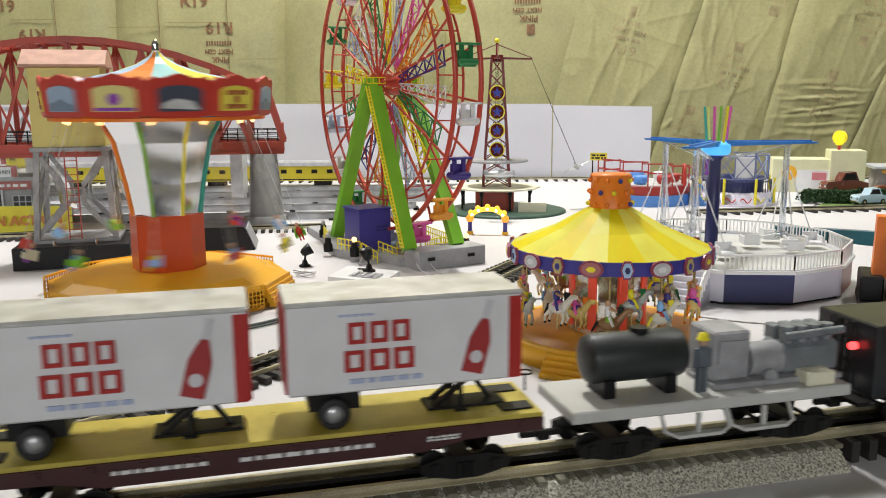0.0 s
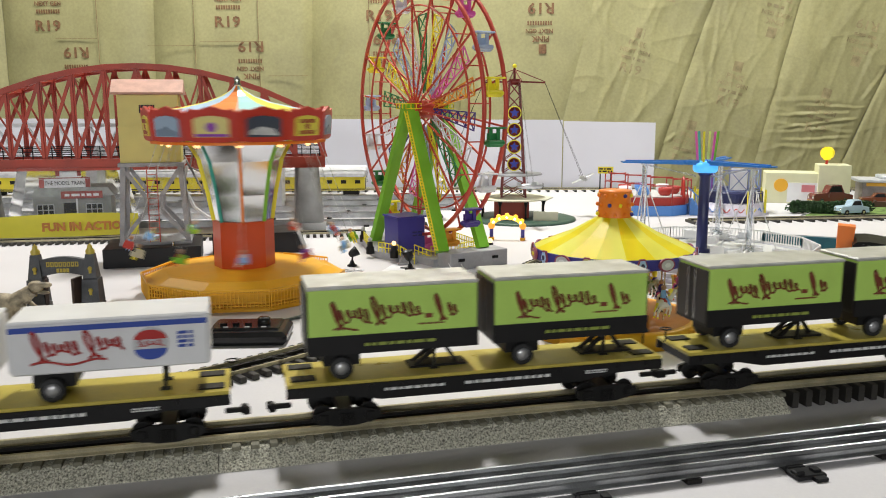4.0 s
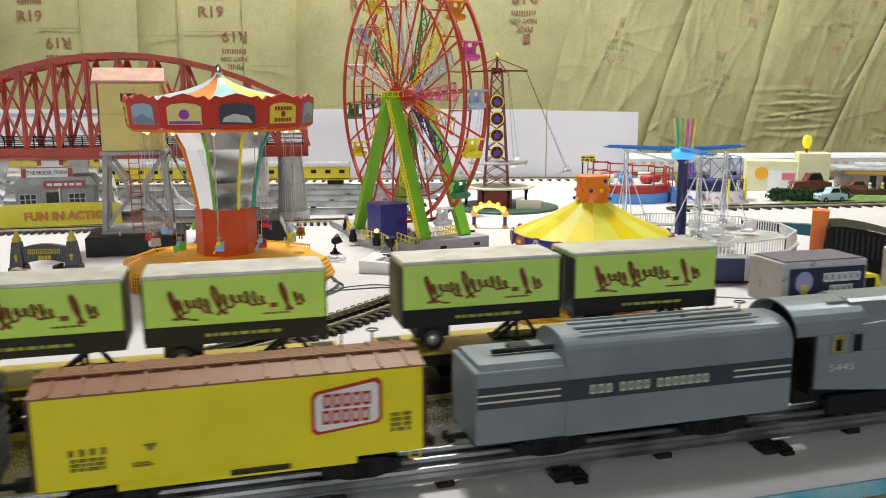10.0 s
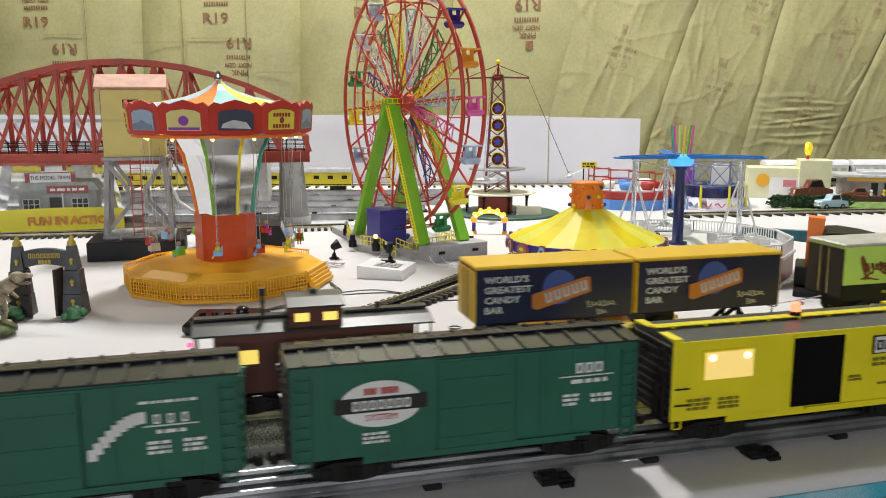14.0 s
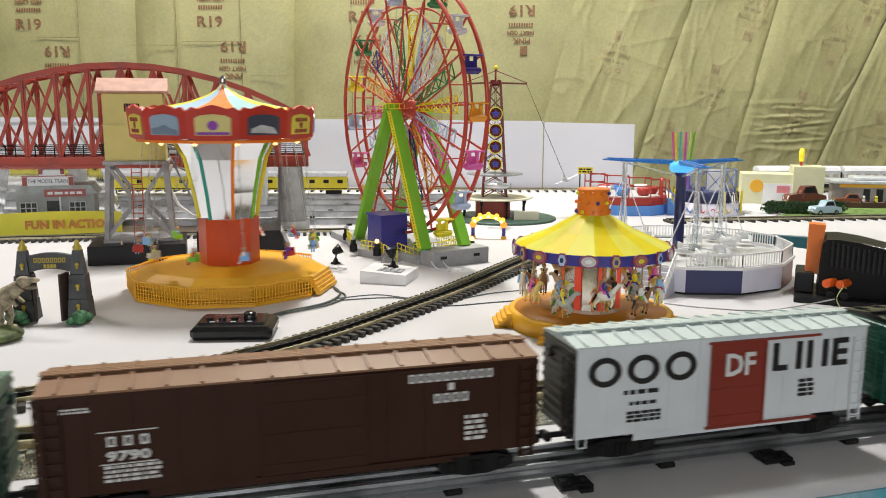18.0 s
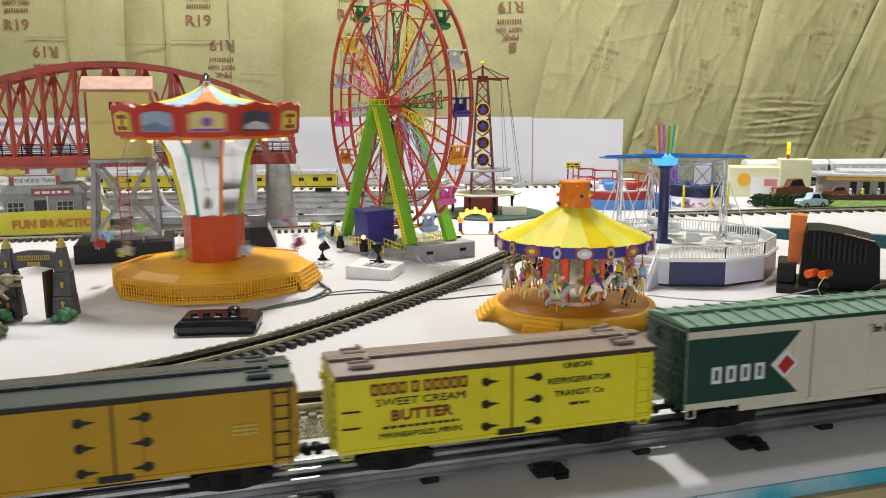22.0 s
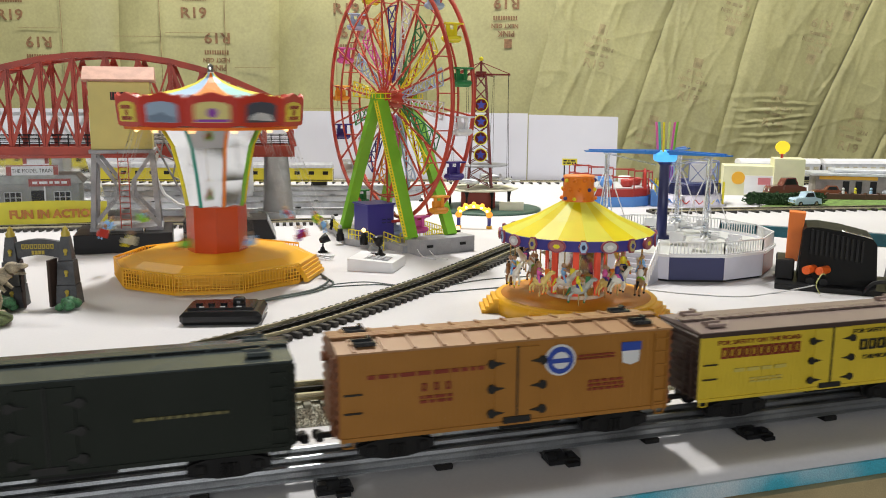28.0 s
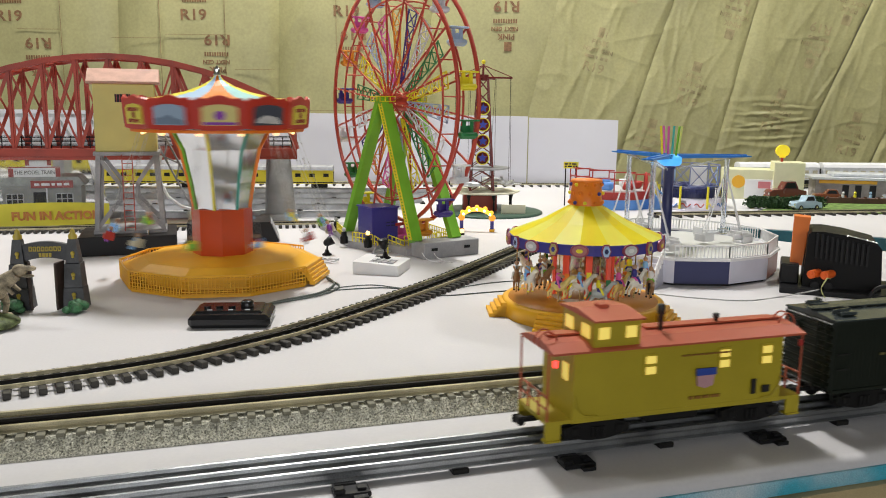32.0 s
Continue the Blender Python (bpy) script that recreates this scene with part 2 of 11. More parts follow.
def solid(name, geo, material, m=None, label="", category="", group="", kind=""):
    """A thing that is one mesh."""
    return tagged(part(name, geo, material, None, "", m), label, category, group, kind)


WORDS = {}


def word_mesh(text, size, material, stretch=1.0, thick=0.0004, bold=0.0):
    """Letters as a mesh in the xz plane, centred, facing -y; size is the height of a capital."""
    key = (text, size, material.name, stretch, bold)
    if key not in WORDS:
        curve = bpy.data.curves.new("lettering", "FONT")
        curve.body, curve.size, curve.align_x, curve.align_y = text, size / 0.70, "CENTER", "CENTER"
        curve.extrude, curve.offset, curve.resolution_u = thick, bold, 2
        ob = bpy.data.objects.new("lettering", curve)
        scene.collection.objects.link(ob)
        me = bpy.data.meshes.new_from_object(ob.evaluated_get(bpy.context.evaluated_depsgraph_get()))
        bpy.data.objects.remove(ob)
        me.transform(Matrix(((stretch, 0, 0, 0), (0, 0, -1, 0), (0, 1, 0, 0), (0, 0, 0, 1))))
        me.materials.clear()
        me.materials.append(material)
        WORDS[key] = me
    return WORDS[key]


def words(text, size, material, parent, x, y, z, stretch=1.0, name="lettering", bold=0.0, ry=0.0):
    return part(name, word_mesh(text, size, material, stretch, bold=bold), material, parent, "", pose(x, y, z, 0, ry, 0))


def blocks(geo, text_widths, x, y, z, size, slot=0, gap=0.18, thick=0.0006, lean=0.0):
    """Plain bars in place of a name: one per letter, widths relative to the height; centred at x, z, facing -y."""
    total = sum(text_widths) * size + gap * size * (len(text_widths) - 1)
    at = x - total / 2
    for w in text_widths:
        w *= size
        k = lean * size
        if size > 0.0058:
            e = 0.27 * w
            for p, q in ((at, at + e), (at + w - e, at + w)):
                geo.side([(p, z - size / 2), (q, z - size / 2), (q + k, z + size / 2), (p + k, z + size / 2)], y - thick, y + thick, slot)
            for p, q in ((-0.5, -0.32), (0.32, 0.5)):
                geo.side([(at + e + k * (p + 0.5), z + size * p), (at + w - e + k * (p + 0.5), z + size * p), (at + w - e + k * (q + 0.5), z + size * q), (at + e + k * (q + 0.5), z + size * q)], y - thick, y + thick, slot)
        else:
            geo.side([(at, z - size / 2), (at + w, z - size / 2), (at + w + k, z + size / 2), (at + k, z + size / 2)], y - thick, y + thick, slot)
        at += w + gap * size
    return geo


def small_bars(geo, x, y, z, width, height, rows, slot=0, seed=1, thick=0.0005):
    """Lines of writing too small to read, as bars."""
    rng = random.Random(seed)
    step = height / rows
    for r in range(rows):
        at = x - width / 2
        zz = z + height / 2 - (r + 0.5) * step
        while at < x + width / 2 - step * 0.4:
            w = min(rng.uniform(0.6, 2.2) * step, x + width / 2 - at)
            geo.side([(at, zz - step * 0.3), (at + w, zz - step * 0.3), (at + w, zz + step * 0.3), (at, zz + step * 0.3)], y - thick, y + thick, slot)
            at += w + step * 0.45
    return geo


def disc(geo, x, y, z, rx, rz, slot=0, n=28, thick=0.0005):
    """An upright oval facing -y."""
    return geo.side([(x + rx * math.cos(2 * math.pi * i / n), z + rz * math.sin(2 * math.pi * i / n)) for i in range(n)], y - thick, y + thick, slot)


def rect(geo, x, y, z, w, h, slot=0, thick=0.0005, lean=0.0):
    """An upright rectangle facing -y, centred at x, z."""
    return geo.side([(x - w / 2 - lean, z - h / 2), (x + w / 2 - lean, z - h / 2), (x + w / 2 + lean, z + h / 2), (x - w / 2 + lean, z + h / 2)], y - thick, y + thick, slot)


def ngon(n, r, turn=0.0):
    return [(r * math.cos(2 * math.pi * (i + turn) / n), r * math.sin(2 * math.pi * (i + turn) / n)) for i in range(n)]

# ---- setting: room, tables, paper-faced wall ----
WALL_Y = 3.5
CLOTH = material("white_table_paper", (0.60, 0.585, 0.59), 0.55, vary=0.035, grain=3, bump=0.05, fine=300)
TEAL = material("teal_edge_paint", (0.03, 0.17, 0.22), 0.45, vary=0.2, grain=20)
PLYWOOD = material("tan_plywood", (0.42, 0.33, 0.17), 0.6, vary=0.12, grain=12)
CONCRETE = material("concrete_floor", (0.28, 0.27, 0.25), 0.7, vary=0.15, grain=3)
UNSEEN_ROOM = material("unpainted_ceiling_board", (0.36, 0.35, 0.31), 0.8, vary=0.04, grain=3)
FOAM = material("white_foam_board", (0.64, 0.64, 0.69), 0.55, vary=0.03, grain=3, bump=0.03)
INK_STAMP = material("rust_brown_print", (0.24, 0.125, 0.055), 0.6, vary=0.25, grain=60)
INK_FAINT = material("faint_brown_print", (0.365, 0.305, 0.150), 0.5, vary=0.2, grain=30)
INK_PALE_FOLD_SHADE = material("pale_brown_print", (0.27, 0.19, 0.085), 0.6, vary=0.2, grain=40)

# kraft paper with slow creases and faint blotches
KRAFT = material("kraft_paper", (0.390, 0.365, 0.172), 0.45, vary=0.10, grain=3.5, bump=0.06, fine=90)

solid("floor", Geo().box(0.2, -1.5, -1.0, 17, 13, 0.05), CONCRETE, kind="structure")
# unseen ceiling and walls, kept dark so that they bounce less light
solid("ceiling", Geo().box(0.2, -1.5, 2.62, 17, 13, 0.05), UNSEEN_ROOM, kind="structure")
solid("wall_left", Geo().box(-7.6, -1.5, -0.95, 0.1, 10.3, 3.57), UNSEEN_ROOM, kind="structure")
solid("wall_right", Geo().box(8.0, -1.5, -0.95, 0.1, 10.3, 3.57), UNSEEN_ROOM, kind="structure")
solid("wall_front", Geo().box(0.2, -6.7, -0.95, 15.8, 0.1, 3.57), UNSEEN_ROOM, kind="structure")
solid("wall_back", Geo().box(0.2, WALL_Y + 0.12, -0.95, 15.8, 0.1, 3.57), UNSEEN_ROOM, kind="structure")


def seam_x(k, z):
    """The line of a seam between two batts: upright on one side of the room, leaning on the other."""
    foot, lean = SEAMS[k]
    return foot + lean * z


SEAMS = [(-4.5, 0), (-3.75, 0), (-3.1, 0), (-2.46, 0), (-1.842, 0.004), (-1.232, 0.03), (-0.583, 0.03), (0.02, 0.05), (0.395, 0.236), (0.812, 0.304), (1.205, 0.224), (1.543, 0.395), (1.854, 0.40), (2.3, 0.4), (2.9, 0.3), (3.5, 0.2), (4.5, 0)]


def crease(x, z, x0, z0, x1, z1, wide):
    """How near a point lies to a straight crease, 0 to 1."""
    d = Vector((x1 - x0, z1 - z0))
    u = max(0.0, min(1.0, ((x - x0) * d.x + (z - z0) * d.y) / d.length_squared))
    far = math.hypot(x - x0 - u * d.x, z - z0 - u * d.y)
    return math.exp(-((far / (wide * 0.6)) ** 2)) * math.sin(math.pi * min(1, max(0, u))) ** 0.4 if 0 < u < 1 else 0.0


CREASES = [(-0.58, 0.36, -0.50, 0.62, 0.02), (-0.55, 0.34, -0.42, 0.56, 0.014), (-0.60, 0.44, -0.44, 0.68, 0.012), (0.50, 0.70, 0.62, 0.42, 0.022), (0.56, 0.72, 0.70, 0.38, 0.016), (0.60, 0.66, 0.63, 0.30, 0.02), (0.98, 0.56, 1.0, 0.30, 0.025), (1.26, 0.27, 1.60, 0.22, 0.018), (1.27, 0.22, 1.62, 0.17, 0.014), (1.25, 0.17, 1.60, 0.21, 0.016), (1.30, 0.12, 1.56, 0.12, 0.016), (1.62, 0.44, 1.66, 0.30, 0.018), (1.24, 0.30, 1.52, 0.30, 0.02), (1.66, 0.18, 1.72, 0.02, 0.02), (-1.25, 0.6, -1.22, 0.3, 0.012), (0.85, 0.13, 0.90, 0.16, 0.012), (1.05, 0.66, 1.02, 0.34, 0.014), (1.28, 0.245, 1.58, 0.255, 0.010), (1.30, 0.195, 1.62, 0.235, 0.009), (1.32, 0.145, 1.60, 0.155, 0.010), (1.36, 0.28, 1.64, 0.275, 0.009), (1.62, 0.30, 1.70, 0.42, 0.010), (0.47, 0.74, 0.56, 0.44, 0.010), (0.53, 0.70, 0.66, 0.46, 0.009)]


def ridge(v):
    """A sharp fold from a smooth noise value."""
    return max(0.0, 1 - abs(v) * 5.5) ** 2


def batt_y(k, u, x, z):
    """How far the paper face of a batt stands at a point."""
    edge = min(u, 1 - u) * 2
    loose = k >= 8
    slack = 1.0 if loose else 0.5
    lean = x - 0.33 * z if loose else x
    if loose:
        y = -0.034 - (0.003 if k == 8 and u < 0.5 else 0.007) * (1 - (1 - max(edge, 0.0)) ** 18)
    elif k == 7 and u > 0.5:
        y = -0.036 - 0.004 * (1 - (1 - max(edge, 0.0)) ** 6)
    else:
        y = -0.005 - 0.035 * (1 - (1 - max(edge, 0.0)) ** 6)
    y -= 0.008 * slack * noise.noise((x * 3.1 + z * 1.2, z * 1.1, 3.0 + k))
    y -= 0.004 * slack * noise.noise((x * 11 + z * 3.5, z * 3.2, k * 2.0))
    if loose:
        y -= 0.0026 * ridge(noise.noise((lean * 8.0, z * 0.9 + 4, 2.0 + k))) + 0.0016 * ridge(noise.noise((lean * 15.0, z * 1.7, 9.0 + k)))
    y -= 0.0035 * slack * ridge(noise.noise((lean * 5.0, z * 1.3 + 8, 1.0 + k)))
    y -= 0.002 * slack * ridge(noise.noise((lean * 9.0 + z * 3, z * 2.6, 7.0 + k)))
    if loose:
        y -= 0.0018 * ridge(noise.noise((lean * 4.0, z * 9.0, 5.0 + k)))
    wave = 0.014 * noise.noise((x * 6, z * 7, 2.0)) + 0.004 * noise.noise((x * 31, z * 23, 4.0))
    for c in CREASES:
        y -= 0.0042 * crease(x, z + wave, *c) - 0.0028 * crease(x + 0.007, z + wave - 0.006, *c)
    return WALL_Y + 0.03 + y


def wall_face(x, z):
    """The face of the paper at any point of the wall."""
    for k in range(len(SEAMS) - 1):
        a, b = seam_x(k, z), seam_x(k + 1, z)
        if a <= x < b:
            return batt_y(k, (x - a) / (b - a), x, z)
    return WALL_Y


def laid_on_wall(geo, m):
    """Bends a flat print on to the creased paper."""
    back = m.inverted()
    out = []
    for p in geo.v:
        q = m @ Vector(p)
        q.y = wall_face(q.x, q.z) - 0.0012 + min(0.0, p[1]) * 0.5
        out.append(tuple(back @ q))
    geo.v = out
    return geo


def paper_batt(k):
    """One paper-faced strip of insulation between two studs, bulging and creased."""
    g = Geo()
    near = 4 <= k <= 13
    nx, nz = (56, 220) if near else (16, 60)

    def where(u, v):
        z = -0.9 + 0.9 * v / 0.1 if v < 0.1 else (0.85 * (v - 0.1) / 0.8 if v < 0.9 else 0.85 + 1.75 * (v - 0.9) / 0.1)
        x = seam_x(k, z) + (seam_x(k + 1, z) - seam_x(k, z)) * u
        return (x, batt_y(k, u, x, z), z)

    g.sheet(nx, nz, where)
    return g


for k in range(len(SEAMS) - 1):
    solid("insulation_batt", paper_batt(k), KRAFT, None, "olive kraft paper face of wall insulation, creased" if k > 7 else "olive kraft paper face of wall insulation with printed rating", "insulation", "insulation batts on the wall")

# paper folds of the upright batts, their shade drawn as thin brown strips
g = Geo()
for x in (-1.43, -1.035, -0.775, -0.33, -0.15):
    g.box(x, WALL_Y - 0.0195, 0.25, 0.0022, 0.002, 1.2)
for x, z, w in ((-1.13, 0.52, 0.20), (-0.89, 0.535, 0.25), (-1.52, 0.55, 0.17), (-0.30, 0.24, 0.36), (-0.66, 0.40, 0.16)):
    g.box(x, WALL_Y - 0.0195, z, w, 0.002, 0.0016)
solid("paper_fold_line", g, INK_PALE_FOLD_SHADE, None, kind="structure")


def name_bars_row(geo, count, x, z, width, high):
    """A row of plain bars, one for each letter."""
    for i in range(count):
        geo.box(x + width * ((i + 0.5) / count - 0.5), 0, z - high / 2, width / count * 0.62, 0.0008, high)
    return geo


def wall_print(x, z, upside, height=0.041, pale=False):
    """The printed rating with lines of small print."""
    ink = INK_PALE_FOLD_SHADE if pale else INK_STAMP
    spin = 180 if upside else 0
    ob = thing("wall_print", pose(x, min(wall_face(x + i, z + j) for i in (-0.05, 0, 0.05) for j in (-0.05, 0, 0.05, 0.1)) - 0.0015, z, 0, spin, 0), "rust-brown printed insulation rating on kraft paper", "print", "prints on the insulation")
    if not pale:
        words("R19", height, ink, ob, 0, 0, 0, 1.15, "lettering", 0.0012)
    up = 1 if not upside else -1
    words("NEXT GEN", 0.0165, ink, ob, 0.006, 0, 0.088, 0.95, "lettering", 0.0006)
    part("print_line", name_bars_row(Geo(), 10, 0.005, 0.058, 0.1, 0.0165), ink, ob)
    return ob


for x, z in ((-1.636, 0.600), (-0.901, 0.612), (-0.290, 0.632), (-2.3, 0.60), (-3.0, 0.60)):
    wall_print(x, z, False)
for x, z in ((-1.526, 0.498), (-0.809, 0.518), (-0.262, 0.545), (0.352, 0.660), (-2.2, 0.5)):
    ob = wall_print(x, z, True)
    if z < 0.6 or x > 0:
        words("PINK", 0.022, INK_STAMP, ob, 0.0, 0, 0.118, 1.0, "lettering", 0.0008)
    if x > 0:
        part("stamp_square", Geo().box(-0.008, 0, 0.14, 0.03, 0.0012, 0.036), INK_STAMP, ob)


def bent_words(text, size, ink, parent, x, z, m):
    """Letters pressed on to the creased paper."""
    me = word_mesh(text, size, ink, 1.1, bold=0.0006).copy()
    back = m.inverted()
    for v in me.vertices:
        q = m @ Vector((v.co.x + x, v.co.y, v.co.z + z))
        q.y = wall_face(q.x, q.z) - 0.0012 + min(0.0, v.co.y) * 0.5
        v.co = back @ q
    part("lettering", me, ink, parent)


for x, z, spin in ((0.742, 0.560, 14), (0.86, 0.700, 194), (1.250, 0.560, 194), (1.130, 0.430, 14), (1.585, 0.450, 194), (1.480, 0.325, 14), (1.800, 0.235, 14), (1.72, 0.62, 194), (0.96, 0.20, 14)):
    m = pose(x, WALL_Y - 0.030, z, 0, spin, 0)
    ob = thing("wall_stamp", m, "faint brown print on creased kraft paper", "print", "faint prints on the insulation")
    part("stamp_square", laid_on_wall(Geo().sheet(5, 5, lambda u, v: (0.036 * (u - 0.5), 0, 0.040 * (v - 0.5))), m), INK_FAINT, ob)
    bent_words("PINK", 0.020, INK_FAINT, ob, 0.0, -0.042, m)
    bent_words("NEXT GEN", 0.016, INK_FAINT, ob, 0.0, -0.072, m)
    part("print_line", laid_on_wall(small_bars(Geo(), 0, 0, -0.100, 0.095, 0.020, 1, 0, int(x * 100)), m), INK_FAINT, ob)
    bent_words("R19", 0.036, INK_FAINT, ob, 0.0, -0.142, m)

# tables
def outline_slab(points, z0, z1):
    return Geo().prism(points, z0, z1)


main_top = [(-3.2, -0.32), (1.9, 1.12), (1.9, 1.3), (0.86, 1.66), (0.70, 1.84), (0.74, 1.95), (0.875, 1.89), (1.04, 1.80), (1.8, 1.412), (2.6, 1.78), (2.6, 2.96), (-3.2, 2.96), (-3.2, 0.1), (-6.72, -1.16)]
front_edge = 0.072
edge_dir = Vector((math.cos(radians(17)), math.sin(radians(17))))
edge_n = Vector((math.sin(radians(17)), -math.cos(radians(17))))
edge_at = Vector((0.053, 0.644)) + edge_n * front_edge
left_end, right_end = edge_at - edge_dir * 7.0, edge_at + edge_dir * 1.9
main_top[0], main_top[1] = tuple(left_end), tuple(right_end)
main_top[2] = (right_end.x, right_end.y + 0.1)
solid("table_top", outline_slab(main_top, -0.012, 0.0), CLOTH, None, "layout table covered with white paper", "table", kind="structure")
solid("table_frame", outline_slab([(x, y + 0.012 if k < 2 else y) for k, (x, y) in enumerate(main_top)], -0.12, -0.0125), PLYWOOD, kind="structure")
# the narrow leaf that carries the two front tracks on to the far end of the room
leaf_back = -edge_n * 0.245
leaf = [tuple(right_end + edge_dir * 0.002), tuple(right_end + edge_dir * 5.5), tuple(right_end + edge_dir * 5.5 + leaf_back), tuple(right_end + edge_dir * 0.002 + leaf_back)]
solid("table_leaf", outline_slab(leaf, -0.012, 0.0), CLOTH, None, "narrow table leaf covered with white paper", "table", kind="structure")
solid("leaf_frame", outline_slab(leaf, -0.12, -0.0125), PLYWOOD, kind="structure")
for x, y in ((-2.6, 0.5), (-2.6, 2.7), (0.2, 1.0), (0.2, 2.7), (1.6, 1.28), (2.4, 2.7), (2.4, 1.85), (-5.6, -0.95), (4.4, 1.97), (6.4, 2.6)):
    solid("table_leg", Geo().box(x, y, -0.95, 0.07, 0.07, 0.831), PLYWOOD, kind="structure")
# paper rolled over the front edge, painted strip and wooden fascia below it
EDGE = Matrix.Translation((0.053, 0.644, 0)) @ Matrix.Rotation(radians(17), 4, "Z")
roll = Geo()
steps = 9
rows = [(-front_edge - 0.0085 * math.sin(a), -0.0065 + 0.0065 * math.cos(a)) for a in [math.pi / 2 * i / steps for i in range(steps + 1)]] + [(-front_edge - 0.0085, -0.0086)]
for i in range(len(rows) - 1):
    (y0, z0), (y1, z1) = rows[i], rows[i + 1]
    roll.add([(-7.0, y0, z0), (7.3, y0, z0), (7.3, y1, z1), (-7.0, y1, z1)], [(0, 3, 2, 1)], 0, True)
solid("table_edge_paper", roll, CLOTH, EDGE, kind="structure")
solid("table_edge_strip", Geo().box(0.15, -front_edge - 0.0056, -0.0208, 14.3, 0.0096, 0.0120), material("blue_white_edge_paint", (0.05, 0.33, 0.43), 0.35, vary=0.3, grain=14, dirt=(0.65, 0.68, 0.70)), EDGE, kind="structure")
solid("table_fascia", Geo().box(0.15, -front_edge - 0.0085, -0.16, 14.3, 0.0165, 0.1388), PLYWOOD, EDGE, kind="structure")
for i, (a, b) in enumerate((((0.875, 1.888), (1.04, 1.798)), ((1.04, 1.798), (1.8, 1.410)), ((0.74, 1.948), (0.875, 1.888)))):
    a, b = Vector((*a, 0)), Vector((*b, 0))
    off = Vector((-0.004, -0.006, 0))
    solid("aisle_edge_strip", Geo().bar(a + off + Vector((0, 0, -0.014)), b + off + Vector((0, 0, -0.014)), 0.006, 0.026), TEAL, kind="structure")
    solid("aisle_fascia", Geo().bar(a + off + Vector((0, 0, -0.085)), b + off + Vector((0, 0, -0.085)), 0.005, 0.11), PLYWOOD, kind="structure")

# white boards standing along the back of the table
for x0, x1, z1 in ((-2.4, -0.93, 0.236), (-0.925, 0.396, 0.232), (0.40, 0.712, 0.222)):
    solid("foam_board", Geo().side([(x0, 0.0), (x1, 0.0), (x1, z1), (x0, z1 + 0.006)], 2.985, 2.992), FOAM, None, "white foam board standing behind the tracks", "board", "white boards")

# ---- tracks ----
RAIL_STEEL = material("worn_rail_steel", (0.36, 0.37, 0.38), 0.34, 0.85, vary=0.18, grain=25)
RAIL_BRASS = material("tarnished_rail", (0.50, 0.45, 0.30), 0.35, 0.45, vary=0.2, grain=25)
TIE_BLACK = material("black_tie_plastic", (0.036, 0.033, 0.028), 0.5, spec=0.4, vary=0.2, grain=60)
TIE_FRONT = material("black_metal_tie", (0.012, 0.011, 0.010), 0.6, spec=0.25, vary=0.15, grain=60)
TIE_GREY = material("weathered_tie", (0.20, 0.19, 0.135), 0.7, vary=0.2, grain=60)
BALLAST = material("grey_ballast", (0.56, 0.545, 0.44), 0.9, vary=0.28, grain=620, bump=1.0, fine=900, dirt=(0.07, 0.066, 0.05))
RAIL_DARK = material("blackened_rail", (0.010, 0.009, 0.008), 0.5, 0.1, spec=0.25)


def tube_rail(y, x0, x1):
    """A rolled tubular rail with a foot."""
    prof = [(y - 0.0045, 0.0042), (y + 0.0045, 0.0042), (y + 0.0045, 0.005), (y + 0.001, 0.0062), (y + 0.001, 0.0095), (y + 0.0019, 0.0115), (y + 0.0014, 0.0140), (y, 0.0145), (y - 0.0014, 0.0140), (y - 0.0019, 0.0115), (y - 0.001, 0.0095), (y - 0.001, 0.0062), (y - 0.0045, 0.005)]
    return Geo().along(prof, x0, x1)


front_track = thing("front_track", EDGE, "three-rail tubular steel toy train track", "track", kind="structure")
for y in (-0.0159, 0, 0.0159):
    part("rail", tube_rail(y, -6.95, 7.3), RAIL_STEEL, front_track, "bright steel rail")
tie_mesh = Geo().box(0, 0, 0, 0.013, 0.046, 0.0044, bevel=0.0008).mesh("tie", TIE_FRONT)
clip_mesh = Geo().box(0, 0, 0, 0.016, 0.05, 0.005, bevel=0.001).box(0.003, -0.031, 0, 0.026, 0.016, 0.004, bevel=0.001).box(-0.006, -0.033, 0.003, 0.008, 0.008, 0.004, bevel=0.001).box(0.010, -0.032, 0.003, 0.006, 0.006, 0.003).box(0.008, -0.041, 0.0, 0.010, 0.006, 0.003).mesh("track_clip", BLACK)
for i in range(-39, 41):
    s = 0.1316 + 0.174 * i
    part("track_clip", clip_mesh, None, front_track, "black plastic clip under the rails", pose(s, 0, 0))
    part("tie", tie_mesh, None, front_track, "", pose(s + 0.087, 0, 0))


def solid_rail(y, x0, x1, z=0.0154, top=0.0215):
    return Geo().along([(y - 0.003, z), (y + 0.003, z), (y + 0.003, z + 0.001), (y + 0.0007, z + 0.0022), (y + 0.0007, top - 0.003), (y + 0.0017, top - 0.0022), (y + 0.0017, top), (y - 0.0017, top), (y - 0.0017, top - 0.0022), (y - 0.0007, top - 0.003), (y - 0.0007, z + 0.0022), (y - 0.003, z + 0.001)], x0, x1)


